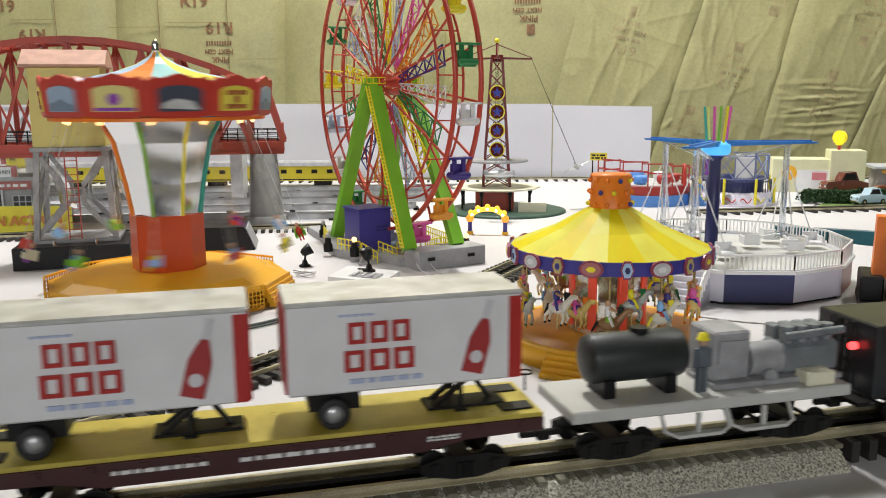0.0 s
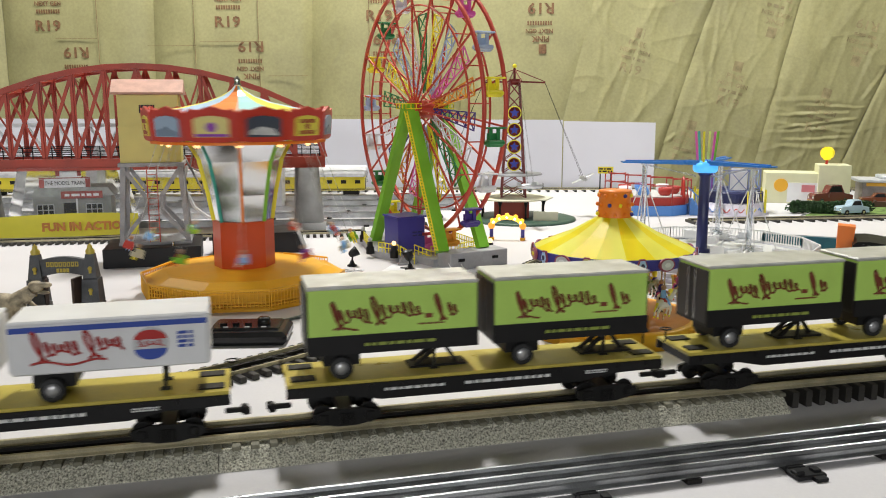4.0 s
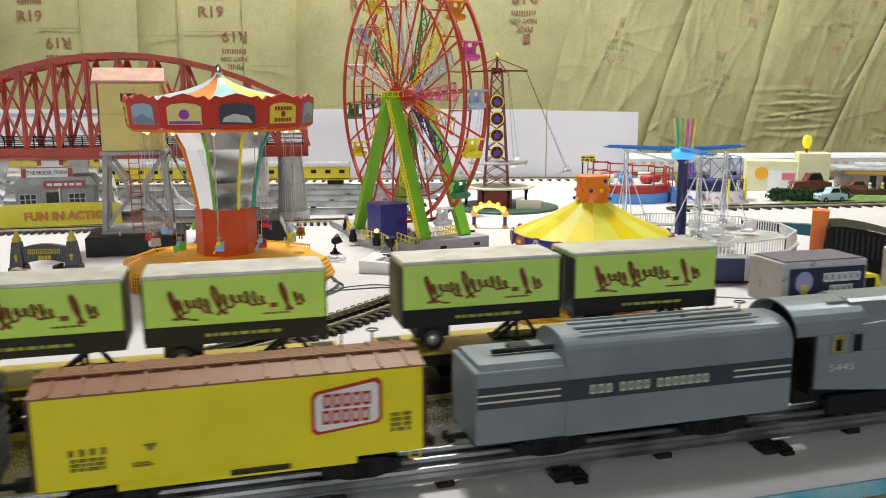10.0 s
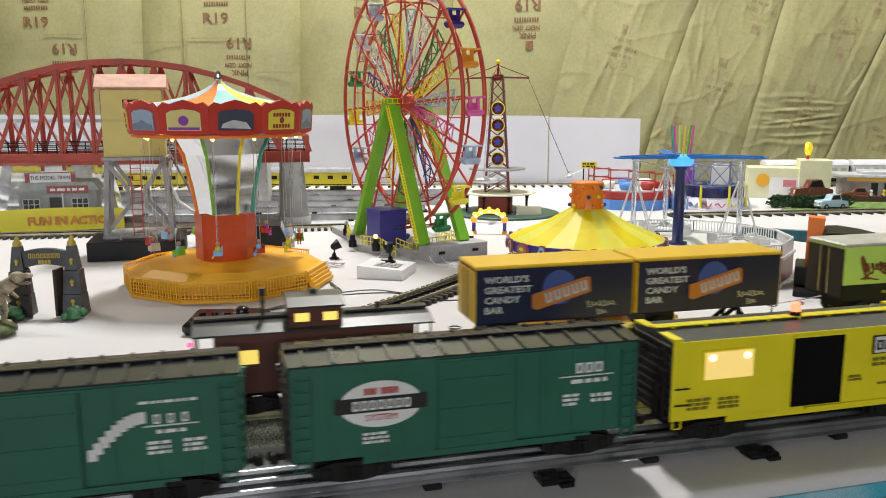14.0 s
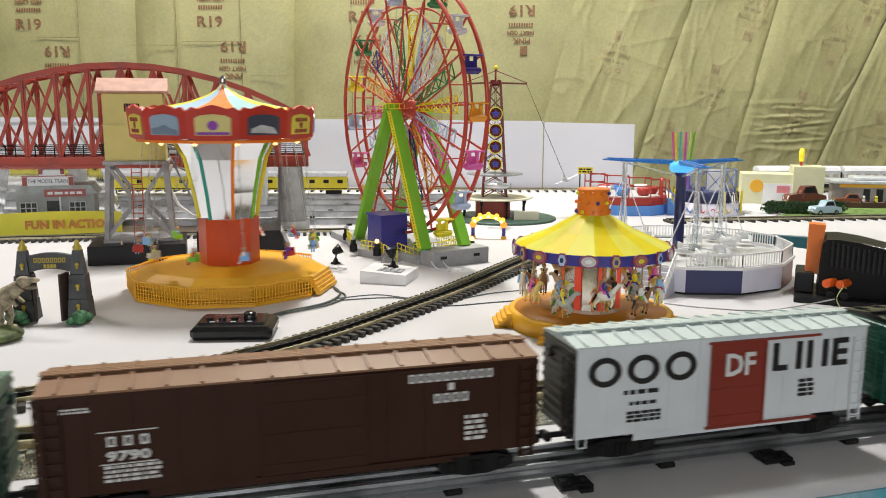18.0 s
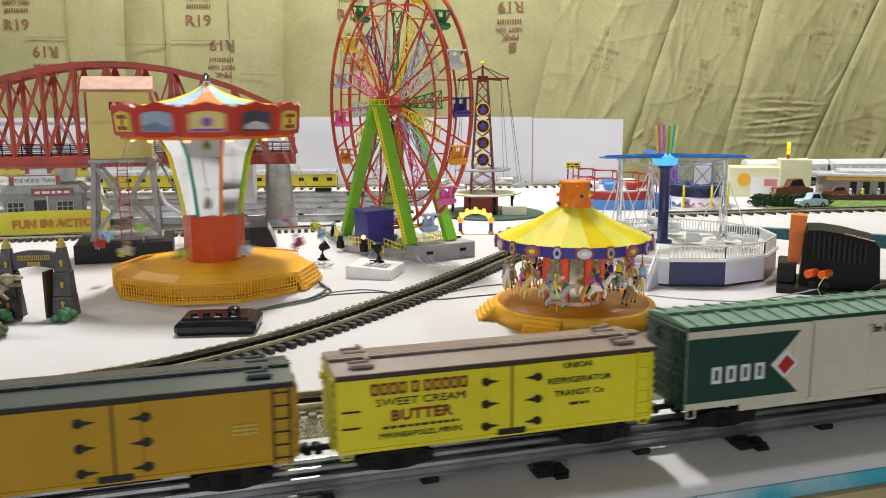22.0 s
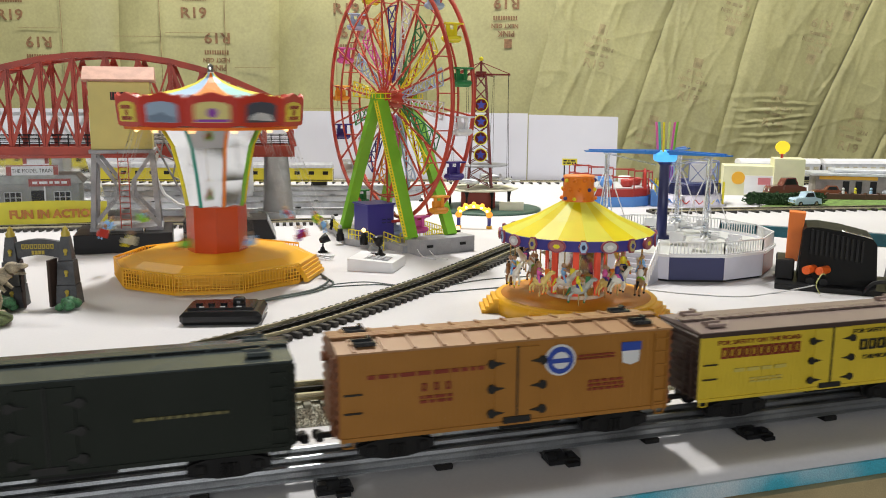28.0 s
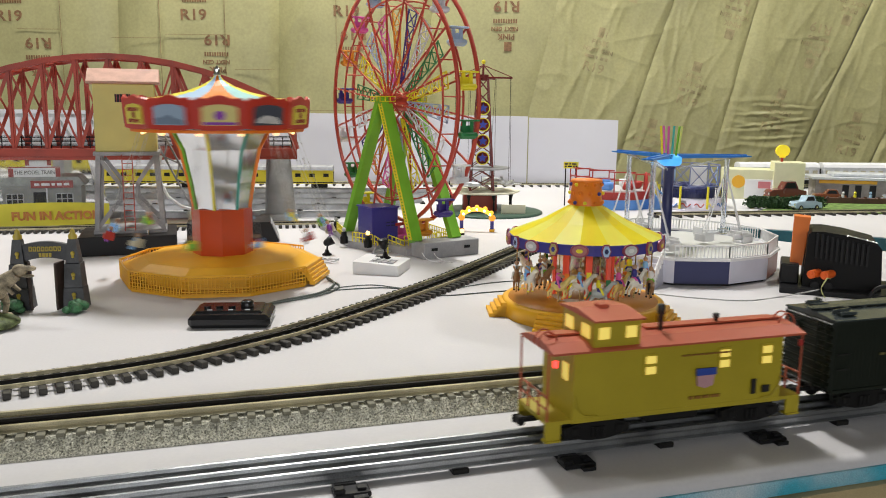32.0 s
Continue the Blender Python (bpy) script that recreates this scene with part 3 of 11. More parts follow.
MID_M = Matrix.Translation((0.047, 0.775, 0)) @ Matrix.Rotation(radians(16.5), 4, "Z")
mid_track = thing("middle_track", MID_M, "three-rail track on a grey ballasted roadbed", "track", kind="structure")
for y, mat in ((-0.0159, RAIL_BRASS), (0, RAIL_DARK), (0.0159, RAIL_BRASS)):
    part("rail", solid_rail(y, -6.9, 7.25), mat, mid_track)
BED_END = 0.350
for i in range(12):
    x1 = BED_END - 0.254 * i
    x0 = x1 - 0.2535
    g = Geo().along([(-0.0400, 0), (0.0400, 0), (0.0400, 0.0018), (0.0265, 0.0130), (-0.0265, 0.0130), (-0.0400, 0.0018)], x0, x1)
    part("roadbed", g, BALLAST, mid_track, "grey ballast roadbed section")
stones = Geo()
rng = random.Random(11)
for i in range(5200):
    x = rng.uniform(-0.75, BED_END)
    if rng.random() < 0.75:
        u = rng.random()
        y, z = -0.0398 + 0.0132 * u, 0.0016 + 0.0112 * u
    else:
        y, z = rng.uniform(-0.0265, 0.026), 0.0127
    r = rng.uniform(0.0006, 0.0014)
    a = rng.uniform(0, 6.3)
    stones.add([(x + r * math.cos(a + k * 2.1), y + r * math.sin(a + k * 2.1), z) for k in range(3)] + [(x, y - r * 0.2, z + r * 1.1)], [(0, 1, 3), (1, 2, 3), (2, 0, 3)])
tagged(part("ballast_stones", stones, BALLAST, mid_track), kind="stuff")
mid_tie = Geo().box(0, 0, 0.0122, 0.0068, 0.058, 0.0034, bevel=0.0006).mesh("tie", TIE_GREY)
bare_tie = Geo().box(0, 0, 0.0, 0.0068, 0.058, 0.0156, bevel=0.0006).mesh("tie", TIE_BLACK)
x = -2.0
while x < 2.0:
    part("tie", mid_tie if x < BED_END else bare_tie, None, mid_track, "", pose(x, 0, 0))
    x += 0.0145


def bent_track(name, points, label, tie_len=0.062, pitch=0.0145, gauge=0.0159):
    """Sectional three-rail track on black ties along a smooth line."""
    pts = [Vector((*p, 0)) for p in points]
    fine = []
    for i in range(len(pts) - 1):
        p0, p1, p2, p3 = pts[max(i - 1, 0)], pts[i], pts[i + 1], pts[min(i + 2, len(pts) - 1)]
        for k in range(12):
            t = k / 12
            fine.append(0.5 * (2 * p1 + (p2 - p0) * t + (2 * p0 - 5 * p1 + 4 * p2 - p3) * t * t + (3 * p1 - p0 - 3 * p2 + p3) * t**3))
    fine.append(pts[-1])
    ob = thing(name, None, label, "track", kind="structure")
    sides = []
    for i, p in enumerate(fine):
        way = (fine[min(i + 1, len(fine) - 1)] - fine[max(i - 1, 0)]).normalized()
        sides.append(Vector((-way.y, way.x, 0)))
    for off, mat in ((-gauge, RAIL_BRASS), (0, RAIL_DARK), (gauge, RAIL_BRASS)):
        g = Geo()
        v, f = [], []
        for p, s in zip(fine, sides):
            c = p + s * off
            v += [c + s * dy + Vector((0, 0, dz)) for dy, dz in ((-0.0011, 0.006), (0.0011, 0.006), (0.0011, 0.0100), (-0.0011, 0.0100))]
        for i in range(len(fine) - 1):
            for k in range(4):
                f.append((i * 4 + k, i * 4 + (k + 1) % 4, i * 4 + 4 + (k + 1) % 4, i * 4 + 4 + k))
        part("rail", g.add(v, f), mat, ob)
    me = Geo().box(0, 0, 0, 0.0072, tie_len, 0.0064, bevel=0.0006).mesh("tie", TIE_BLACK)
    run, last = 0.0, fine[0]
    for i in range(1, len(fine)):
        seg = (fine[i] - fine[i - 1]).length
        while run < seg:
            u = run / seg
            p = fine[i - 1].lerp(fine[i], u)
            a = math.degrees(math.atan2(fine[i].y - fine[i - 1].y, fine[i].x - fine[i - 1].x))
            part("tie", me, None, ob, "", pose(p.x, p.y, 0, 0, 0, a))
            run += pitch
        run -= seg
    return ob


bent_track("curved_track", [(-0.85, 0.66), (-0.62, 0.705), (-0.45, 0.76), (-0.329, 0.806), (-0.200, 0.882), (-0.110, 0.970), (-0.050, 1.048), (0.026, 1.171), (0.106, 1.310), (0.210, 1.520), (0.42, 1.94)], "three-rail track on black ties curving across the table")
bent_track("rear_track", [(-1.5, 1.62), (-0.811, 1.755), (-0.45, 1.835), (-0.148, 1.897)], "three-rail track on black ties behind the rides")
bent_track("far_track", [(-2.9, 2.713), (-0.5, 2.814), (0.6, 2.86), (1.6, 2.902), (2.4, 2.9355)], "three-rail track along the back of the table", 0.056, 0.03)
bent_track("right_rear_track", [(0.62, 2.10), (1.0, 2.165), (1.5, 2.25), (2.2, 2.38)], "three-rail track beside the rear rides", 0.056, 0.03)
for k, (y0, y1) in enumerate(((1.99, 2.05), (2.12, 2.20), (2.26, 2.34), (2.40, 2.48), (2.54, 2.62))):
    tr = thing("yard_track", None, "bright tubular yard track", "track", "yard tracks", kind="structure")
    for d in (-0.0159, 0, 0.0159):
        g = Geo().bar((-1.8, y0 + d - 0.12, 0.008), (-0.02 + 0.03 * k, y1 + d, 0.008), 0.003, 0.012)
        part("rail", g, RAIL_STEEL, tr)
    for i in range(14):
        u = i / 13
        part("tie", tie_mesh, None, tr, "", pose(-1.8 + (1.78 + 0.03 * k) * u, y0 - 0.12 + (y1 - y0 + 0.12) * u, 0, 0, 0, 6))

# ---- trains: common parts ----
FRONT = Matrix.Translation((0.053, 0.644, 0)) @ Matrix.Rotation(radians(17), 4, "Z")
MID = Matrix.Translation((0.047, 0.775, 0)) @ Matrix.Rotation(radians(16.5), 4, "Z")
FRONT_TOP, MID_TOP = 0.0145, 0.0215
FRONT_RUN = [(0, -3.754), (9, -2.07), (10, -1.88), (11.5, -1.607), (13, -1.337), (14.5, -1.052), (19, -0.191), (20, 0), (23, 0.572), (28, 1.506), (30, 1.875), (31, 2.071), (32, 2.258)]
MID_RUN = [(0, 0), (2, 0.396), (3, 0.6), (6, 1.2), (9, 1.785), (10, 1.99), (11.5, 2.288), (13, 2.588), (14.5, 2.893), (32, 6.39)]
MOVERS = []

wheel_geo = Geo()
wheel_geo.lathe([(0.0, -0.0018), (0.0075, -0.0018), (0.0088, -0.0012), (0.0088, 0.0008), (0.0078, 0.0012), (0.0066, 0.0006), (0.003, 0.001), (0.0, 0.001)], 18, at=Matrix.Rotation(radians(90), 4, "X"))
CAR_WHEEL = wheel_geo.mesh("wheel", DARK)
frame_geo = Geo()
for s in (-1, 1):
    y = s * 0.0225
    frame_geo.side([(-0.028, 0.006), (-0.02, 0.0035), (-0.008, 0.001), (0.008, 0.001), (0.02, 0.0035), (0.028, 0.006), (0.028, 0.012), (0.014, 0.0155), (-0.014, 0.0155), (-0.028, 0.012)], y - 0.0016, y + 0.0016)
    for k in (-0.019, 0.019):
        frame_geo.box(k, s * 0.0248, 0.0055, 0.007, 0.003, 0.007, bevel=0.001)
    for k in (-0.004, 0, 0.004):
        frame_geo.rod((k, s * 0.0248, 0.003), (k, s * 0.0248, 0.012), 0.0016, n=6)
frame_geo.box(0, 0, 0.006, 0.012, 0.044, 0.007)
for k in (-0.019, 0.019):
    frame_geo.rod((k, -0.022, 0.0088), (k, 0.022, 0.0088), 0.0015, n=6)
TRUCK_FRAME = frame_geo.mesh("truck", DARK)
hook_geo = Geo().box(0.006, 0, 0.010, 0.014, 0.004, 0.004, bevel=0.0008).box(0.0145, 0.0015, 0.0085, 0.006, 0.008, 0.007, bevel=0.0012).box(0.016, -0.0035, 0.0085, 0.006, 0.003, 0.007, bevel=0.001)
COUPLER = hook_geo.mesh("coupler", DARK)


def running_gear(car, length, inset=0.042):
    """Two trucks with four wheels each, and a coupler at each end; z = 0 is the top of the rails."""
    for s in (-1, 1):
        truck = part("truck", TRUCK_FRAME, None, car, "dark metal truck", pose(s * (length / 2 - inset), 0, 0))
        for k in (-0.019, 0.019):
            for w in (-1, 1):
                part("wheel", CAR_WHEEL, None, truck, "", pose(k, w * 0.0165, 0.0088, 0, 0, 0 if w < 0 else 180))
        part("coupler", COUPLER, None, car, "", pose(s * (length / 2 - 0.004), 0, 0.002, 0, 0, 0 if s > 0 else 180))


LADDERS = {}


def ladder(car, x, y, z, height, width, mat, rungs=6):
    key = (height, width, mat.name, rungs)
    if key not in LADDERS:
        g = Geo()
        for s in (-1, 1):
            g.box(s * width / 2, 0, 0, 0.0012, 0.0012, height)
        for i in range(rungs):
            g.box(0, -0.0003, height * (i + 0.5) / rungs, width, 0.001, 0.0011)
        LADDERS[key] = g.mesh("ladder", mat)
    return part("ladder", LADDERS[key], None, car, "", pose(x, y, z))


def name_bars(geo, letters, x, y, z, size, slot=0, wide=0.62, gap=0.16, lean=0.0, space=0.5):
    """A name as plain bars: letters gives the number of bars in each word."""
    widths = []
    for n in letters:
        widths.append([wide] * n)
    total = sum(len(w) * (wide + gap) for w in widths) * size + (len(letters) - 1) * space * size
    at = x - total / 2
    for w in widths:
        span = len(w) * (wide + gap) * size
        blocks(geo, w, at + span / 2, y, z, size, slot, gap, lean=lean)
        at += span + space * size
    return geo


CAR_W = 0.0585
SIDE_Y = -CAR_W / 2


def box_body(car, length, side, end, roof, base=0.020, top=0.087, roof_rise=0.005, ribs=14, plain=False, walk_mat=None, notch=True):
    """Body, ribbed ends and ribbed roof of a house car; z = 0 is the rail top."""
    h = top - base
    g = Geo().box(0, 0, base, length, CAR_W, h, bevel=0.0006)
    if notch:
        g.box(0, SIDE_Y + 0.0008, base - 0.005, length * 0.62, 0.0016, 0.006)
        g.box(0, -SIDE_Y - 0.0008, base - 0.005, length * 0.62, 0.0016, 0.006)
    for s in (-1, 1):
        for k in (-1, 1):
            g.box(s * (length / 2 - 0.006), k * (CAR_W / 2 - 0.001), base - 0.007, 0.008, 0.0012, 0.001)
            g.box(s * (length / 2 - 0.0025), k * (CAR_W / 2 - 0.001), base - 0.007, 0.001, 0.0012, 0.008)
            g.box(s * (length / 2 - 0.0095), k * (CAR_W / 2 - 0.001), base - 0.007, 0.001, 0.0012, 0.008)
    part("body", g, side, car)
    for s in (-1, 1):
        line = [(0.0, top), (0.0, base)]
        for i in range(9):
            z = base + h * (i + 0.2) / 9
            line += [(0.0012, z), (0.0026, z + h * 0.015), (0.0026, z + h * 0.05), (0.0012, z + h * 0.066)]
        line.append((0.0012, top))
        if s > 0:
            outline = [(length / 2 + x, z) for x, z in line]
        else:
            outline = [(-length / 2 - x, z) for x, z in line][::-1]
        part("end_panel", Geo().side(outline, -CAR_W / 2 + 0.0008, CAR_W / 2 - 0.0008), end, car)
        part("brake_wheel", Geo().rod((s * (length / 2 + 0.002), 0.012, top - 0.012), (s * (length / 2 + 0.006), 0.012, top - 0.012), 0.004, n=10), end, car)
        ladder(car, s * (length / 2 + 0.0035), -0.018, base, h * 0.95, 0.01, end, 7).rotation_euler = (0, 0, radians(90))
    half = CAR_W / 2 + 0.0012
    r = Geo().along([(-half, top), (half, top), (half, top + 0.0014), (0, top + roof_rise), (-half, top + 0.0014)], -length / 2 - 0.0015, length / 2 + 0.0015)
    if not plain:
        for i in range(ribs):
            x = -length / 2 + length * (i + 0.5) / ribs
            for s in (-1, 1):
                a = Vector((x, s * 0.006, top + roof_rise * 0.9 + 0.0006))
                b = Vector((x, s * (half - 0.0008), top + 0.002))
                r.bar(a, b, 0.0022, 0.0014)
    part("roof", r, roof, car)
    w = Geo()
    for k in (-0.0032, 0, 0.0032):
        w.box(0, k, top + roof_rise + 0.0012, length + 0.004, 0.0026, 0.0008)
    for i in range(9):
        w.box(-length / 2 + length * (i + 0.5) / 9, 0, top + roof_rise - 0.001, 0.002, 0.009, 0.0024)
    part("roof_walk", w, walk_mat or roof, car)
    u = Geo().box(0, 0, base - 0.008, length * 0.96, 0.012, 0.008).box(0.02, 0, base - 0.011, 0.05, 0.03, 0.009).rod((-0.04, 0.01, base - 0.007), (-0.01, 0.01, base - 0.007), 0.006, n=10)
    part("underframe", u, DARK, car)
    running_gear(car, length)


def hatches(car, length, mat, top=0.092):
    """Four ice hatches of a refrigerator car."""
    for s in (-1, 1):
        for k in (-1, 1):
            g = Geo().box(0, 0, 0, 0.016, 0.012, 0.003, bevel=0.0006).box(-0.003, 0, 0.003, 0.014, 0.002, 0.0018).box(0.004, 0.003, 0.003, 0.003, 0.006, 0.0025)
            part("ice_hatch", g, mat, car, "", pose(s * (length / 2 - 0.02), k * 0.0165, top - 0.0014))


def reefer_doors(car, x, mat, hw, z0=0.023, z1=0.083, width=0.036, rows=(0.12, 0.46, 0.8)):
    """Two hinged doors with black strap hinges."""
    for s in (-1, 1):
        g = Geo().box(s * width / 4, SIDE_Y - 0.0006, z0, width / 2 - 0.0008, 0.0014, z1 - z0, bevel=0.0003)
        door = part("door", g, mat, car, "", pose(x, 0, 0))
        for k in rows:
            z = z0 + (z1 - z0) * k
            h = Geo().side([(s * (width / 2 - 0.008), z), (s * (width / 2 - 0.001), z - 0.0016), (s * (width / 2 + 0.001), z - 0.0036), (s * (width / 2 + 0.0042), z - 0.0030), (s * (width / 2 + 0.0055), z), (s * (width / 2 + 0.0042), z + 0.0030), (s * (width / 2 + 0.001), z + 0.0036), (s * (width / 2 - 0.001), z + 0.0016)][:: s], SIDE_Y - 0.0026, SIDE_Y - 0.0012)
            part("hinge", h, hw, door)
    g = Geo().box(x, SIDE_Y - 0.0016, z0 - 0.001, 0.0012, 0.0014, z1 - z0 + 0.002).box(x, SIDE_Y - 0.0016, z0 - 0.002, width * 0.6, 0.002, 0.005)
    part("latch", g, hw, car)


def slide_door(car, x, width, mat, z0=0.0205, z1=0.084):
    door = part("door", Geo().box(x, SIDE_Y - 0.0010, z0, width, 0.0018, z1 - z0, bevel=0.0004), mat, car)
    for i in range(3):
        part("door_rib", Geo().box(x, SIDE_Y - 0.0021, z0 + (z1 - z0) * (i + 0.32) / 3, width * 0.94, 0.0008, 0.0014), mat, door)
    for s in (-1, 1):
        part("door_stile", Geo().box(x + s * width / 2, SIDE_Y - 0.0022, z0, 0.0014, 0.0012, z1 - z0), mat, door)
    for z, h in ((z1, 0.0016), (z0 - 0.0016, 0.0018)):
        part("door_track", Geo().box(x + width * 0.5, SIDE_Y - 0.0014, z, width * 2.1, 0.0018, h), mat, car)
    return door


def panel_lines(car, length, mat, count, z0=0.0205, z1=0.0865, skip=(1, 0)):
    """Rivet strips between the side's panels."""
    for i in range(count + 1):
        x = -length / 2 + length * i / count
        if skip[0] - 0.002 < x < skip[1] + 0.002:
            continue
        part("rivet_strip", Geo().box(max(min(x, length / 2 - 0.001), -length / 2 + 0.001), SIDE_Y - 0.0003, z0, 0.0014, 0.0008, z1 - z0), mat, car)


def paint(name, colour, rough=0.42, **more):
    return material(name, colour, rough, vary=more.pop("vary", 0.04), grain=more.pop("grain", 22), bump=more.pop("bump", 0.05), **more)


INK_WHITE = paint("white_lettering", (0.72, 0.72, 0.70))
INK_BLACK = paint("black_lettering", (0.015, 0.014, 0.013))
INK_RED = paint("red_lettering", (0.42, 0.02, 0.015))
INK_BLUE = paint("blue_lettering", (0.03, 0.07, 0.35))
INK_GOLD = paint("gold_lettering", (0.55, 0.45, 0.10))
INK_DIM = paint("dull_gold_lettering", (0.16, 0.14, 0.05))
INK_OLIVE = paint("olive_lettering", (0.20, 0.17, 0.02))
INK_MAROON = paint("maroon_lettering", (0.22, 0.03, 0.015))
INK_FADED = paint("faded_blue_lettering", (0.42, 0.48, 0.66))
TEXT_Y = SIDE_Y - 0.0012
ROOF_BROWN = paint("brown_roof_paint", (0.23, 0.095, 0.045), 0.4)
ROOF_BLACK = paint("black_roof_paint", (0.022, 0.024, 0.026), 0.24)


def freight_car(name, a, b, label, category="boxcar", line=None, run=None, z=None):
    car = thing(name, pose((a + b) / 2, 0, 0), label, category, "cars of the front train")
    MOVERS.append((car, FRONT, FRONT_RUN, (a + b) / 2, FRONT_TOP))
    return car, b - a


def resize(car, tall):
    """Makes a car body lower or taller above its floor; wheels and couplers keep their size."""
    scale = Matrix.Translation((0, 0, 0.020)) @ Matrix.Diagonal((1, 1, tall, 1)) @ Matrix.Translation((0, 0, -0.020))
    def visit(ob, above):
        if ob.name.split(".")[0] in ("truck", "wheel", "coupler"):
            return
        full = above @ ob.matrix_basis
        if ob.data:
            if ob.data.users > 1:
                ob.data = ob.data.copy()
            ob.data.transform(full.inverted() @ scale @ full)
        for child in ob.children:
            visit(child, full)
    bpy.context.view_layer.update()
    for child in car.children:
        visit(child, Matrix())


# ---- front train ----
def yellow_meat_car():
    car, n = freight_car("refrigerator_car", 1.6624, 1.9065, "yellow refrigerator car with brown ribbed roof and red framed emblem")
    side = paint("lemon_car_paint", (0.76, 0.66, 0.012))
    box_body(car, n, side, paint("brown_end_paint", (0.05, 0.018, 0.012)), ROOF_BROWN, ribs=13)
    part("door_track", Geo().box(0.012, SIDE_Y - 0.002, 0.0185, 0.038, 0.003, 0.003), INK_BLACK, car)
    g = Geo()
    rim = [(0.0695 + (x - 0.0885) * 1.18, 0.0615 + (z - 0.0598) * 1.2) for x, z in [(0.071, 0.043), (0.106, 0.047), (0.1085, 0.05), (0.1085, 0.074), (0.106, 0.0765), (0.071, 0.0705), (0.0685, 0.067), (0.0685, 0.0455)]]
    g.side(rim, TEXT_Y - 0.0006, TEXT_Y + 0.0004)
    cx, cz = 0.0695, 0.0615
    g.side([(cx + (x - cx) * 0.90, cz + (z - cz) * 0.87) for x, z in rim], TEXT_Y - 0.0012, TEXT_Y - 0.0006, 1)
    g.side([(cx + (x - cx) * 0.83, cz + (z - cz) * 0.78) for x, z in rim], TEXT_Y - 0.0016, TEXT_Y - 0.0012, 1)
    name_bars(g, (5,), cx, TEXT_Y - 0.002, cz + 0.006, 0.0102, 2, 0.5, 0.14)
    name_bars(g, (5,), cx - 0.001, TEXT_Y - 0.002, cz - 0.0065, 0.0102, 2, 0.5, 0.14)
    part("emblem", g, [INK_RED, INK_WHITE, INK_RED], car, "white emblem framed in red")
    g = Geo()
    name_bars(g, (1, 1, 1, 1), -0.092, TEXT_Y, 0.047, 0.0045, 0, 0.6, 0.3)
    small_bars(g, -0.092, TEXT_Y, 0.038, 0.02, 0.010, 3, 0, 3)
    small_bars(g, -0.06, TEXT_Y, 0.034, 0.012, 0.004, 2, 0, 4)
    g.side([(-0.055, 0.043), (-0.051, 0.0485), (-0.059, 0.0485)], TEXT_Y - 0.0004, TEXT_Y + 0.0004)
    small_bars(g, 0.106, TEXT_Y, 0.045, 0.014, 0.016, 4, 0, 5)
    part("lettering", g, INK_OLIVE, car)
    resize(car, 0.895)


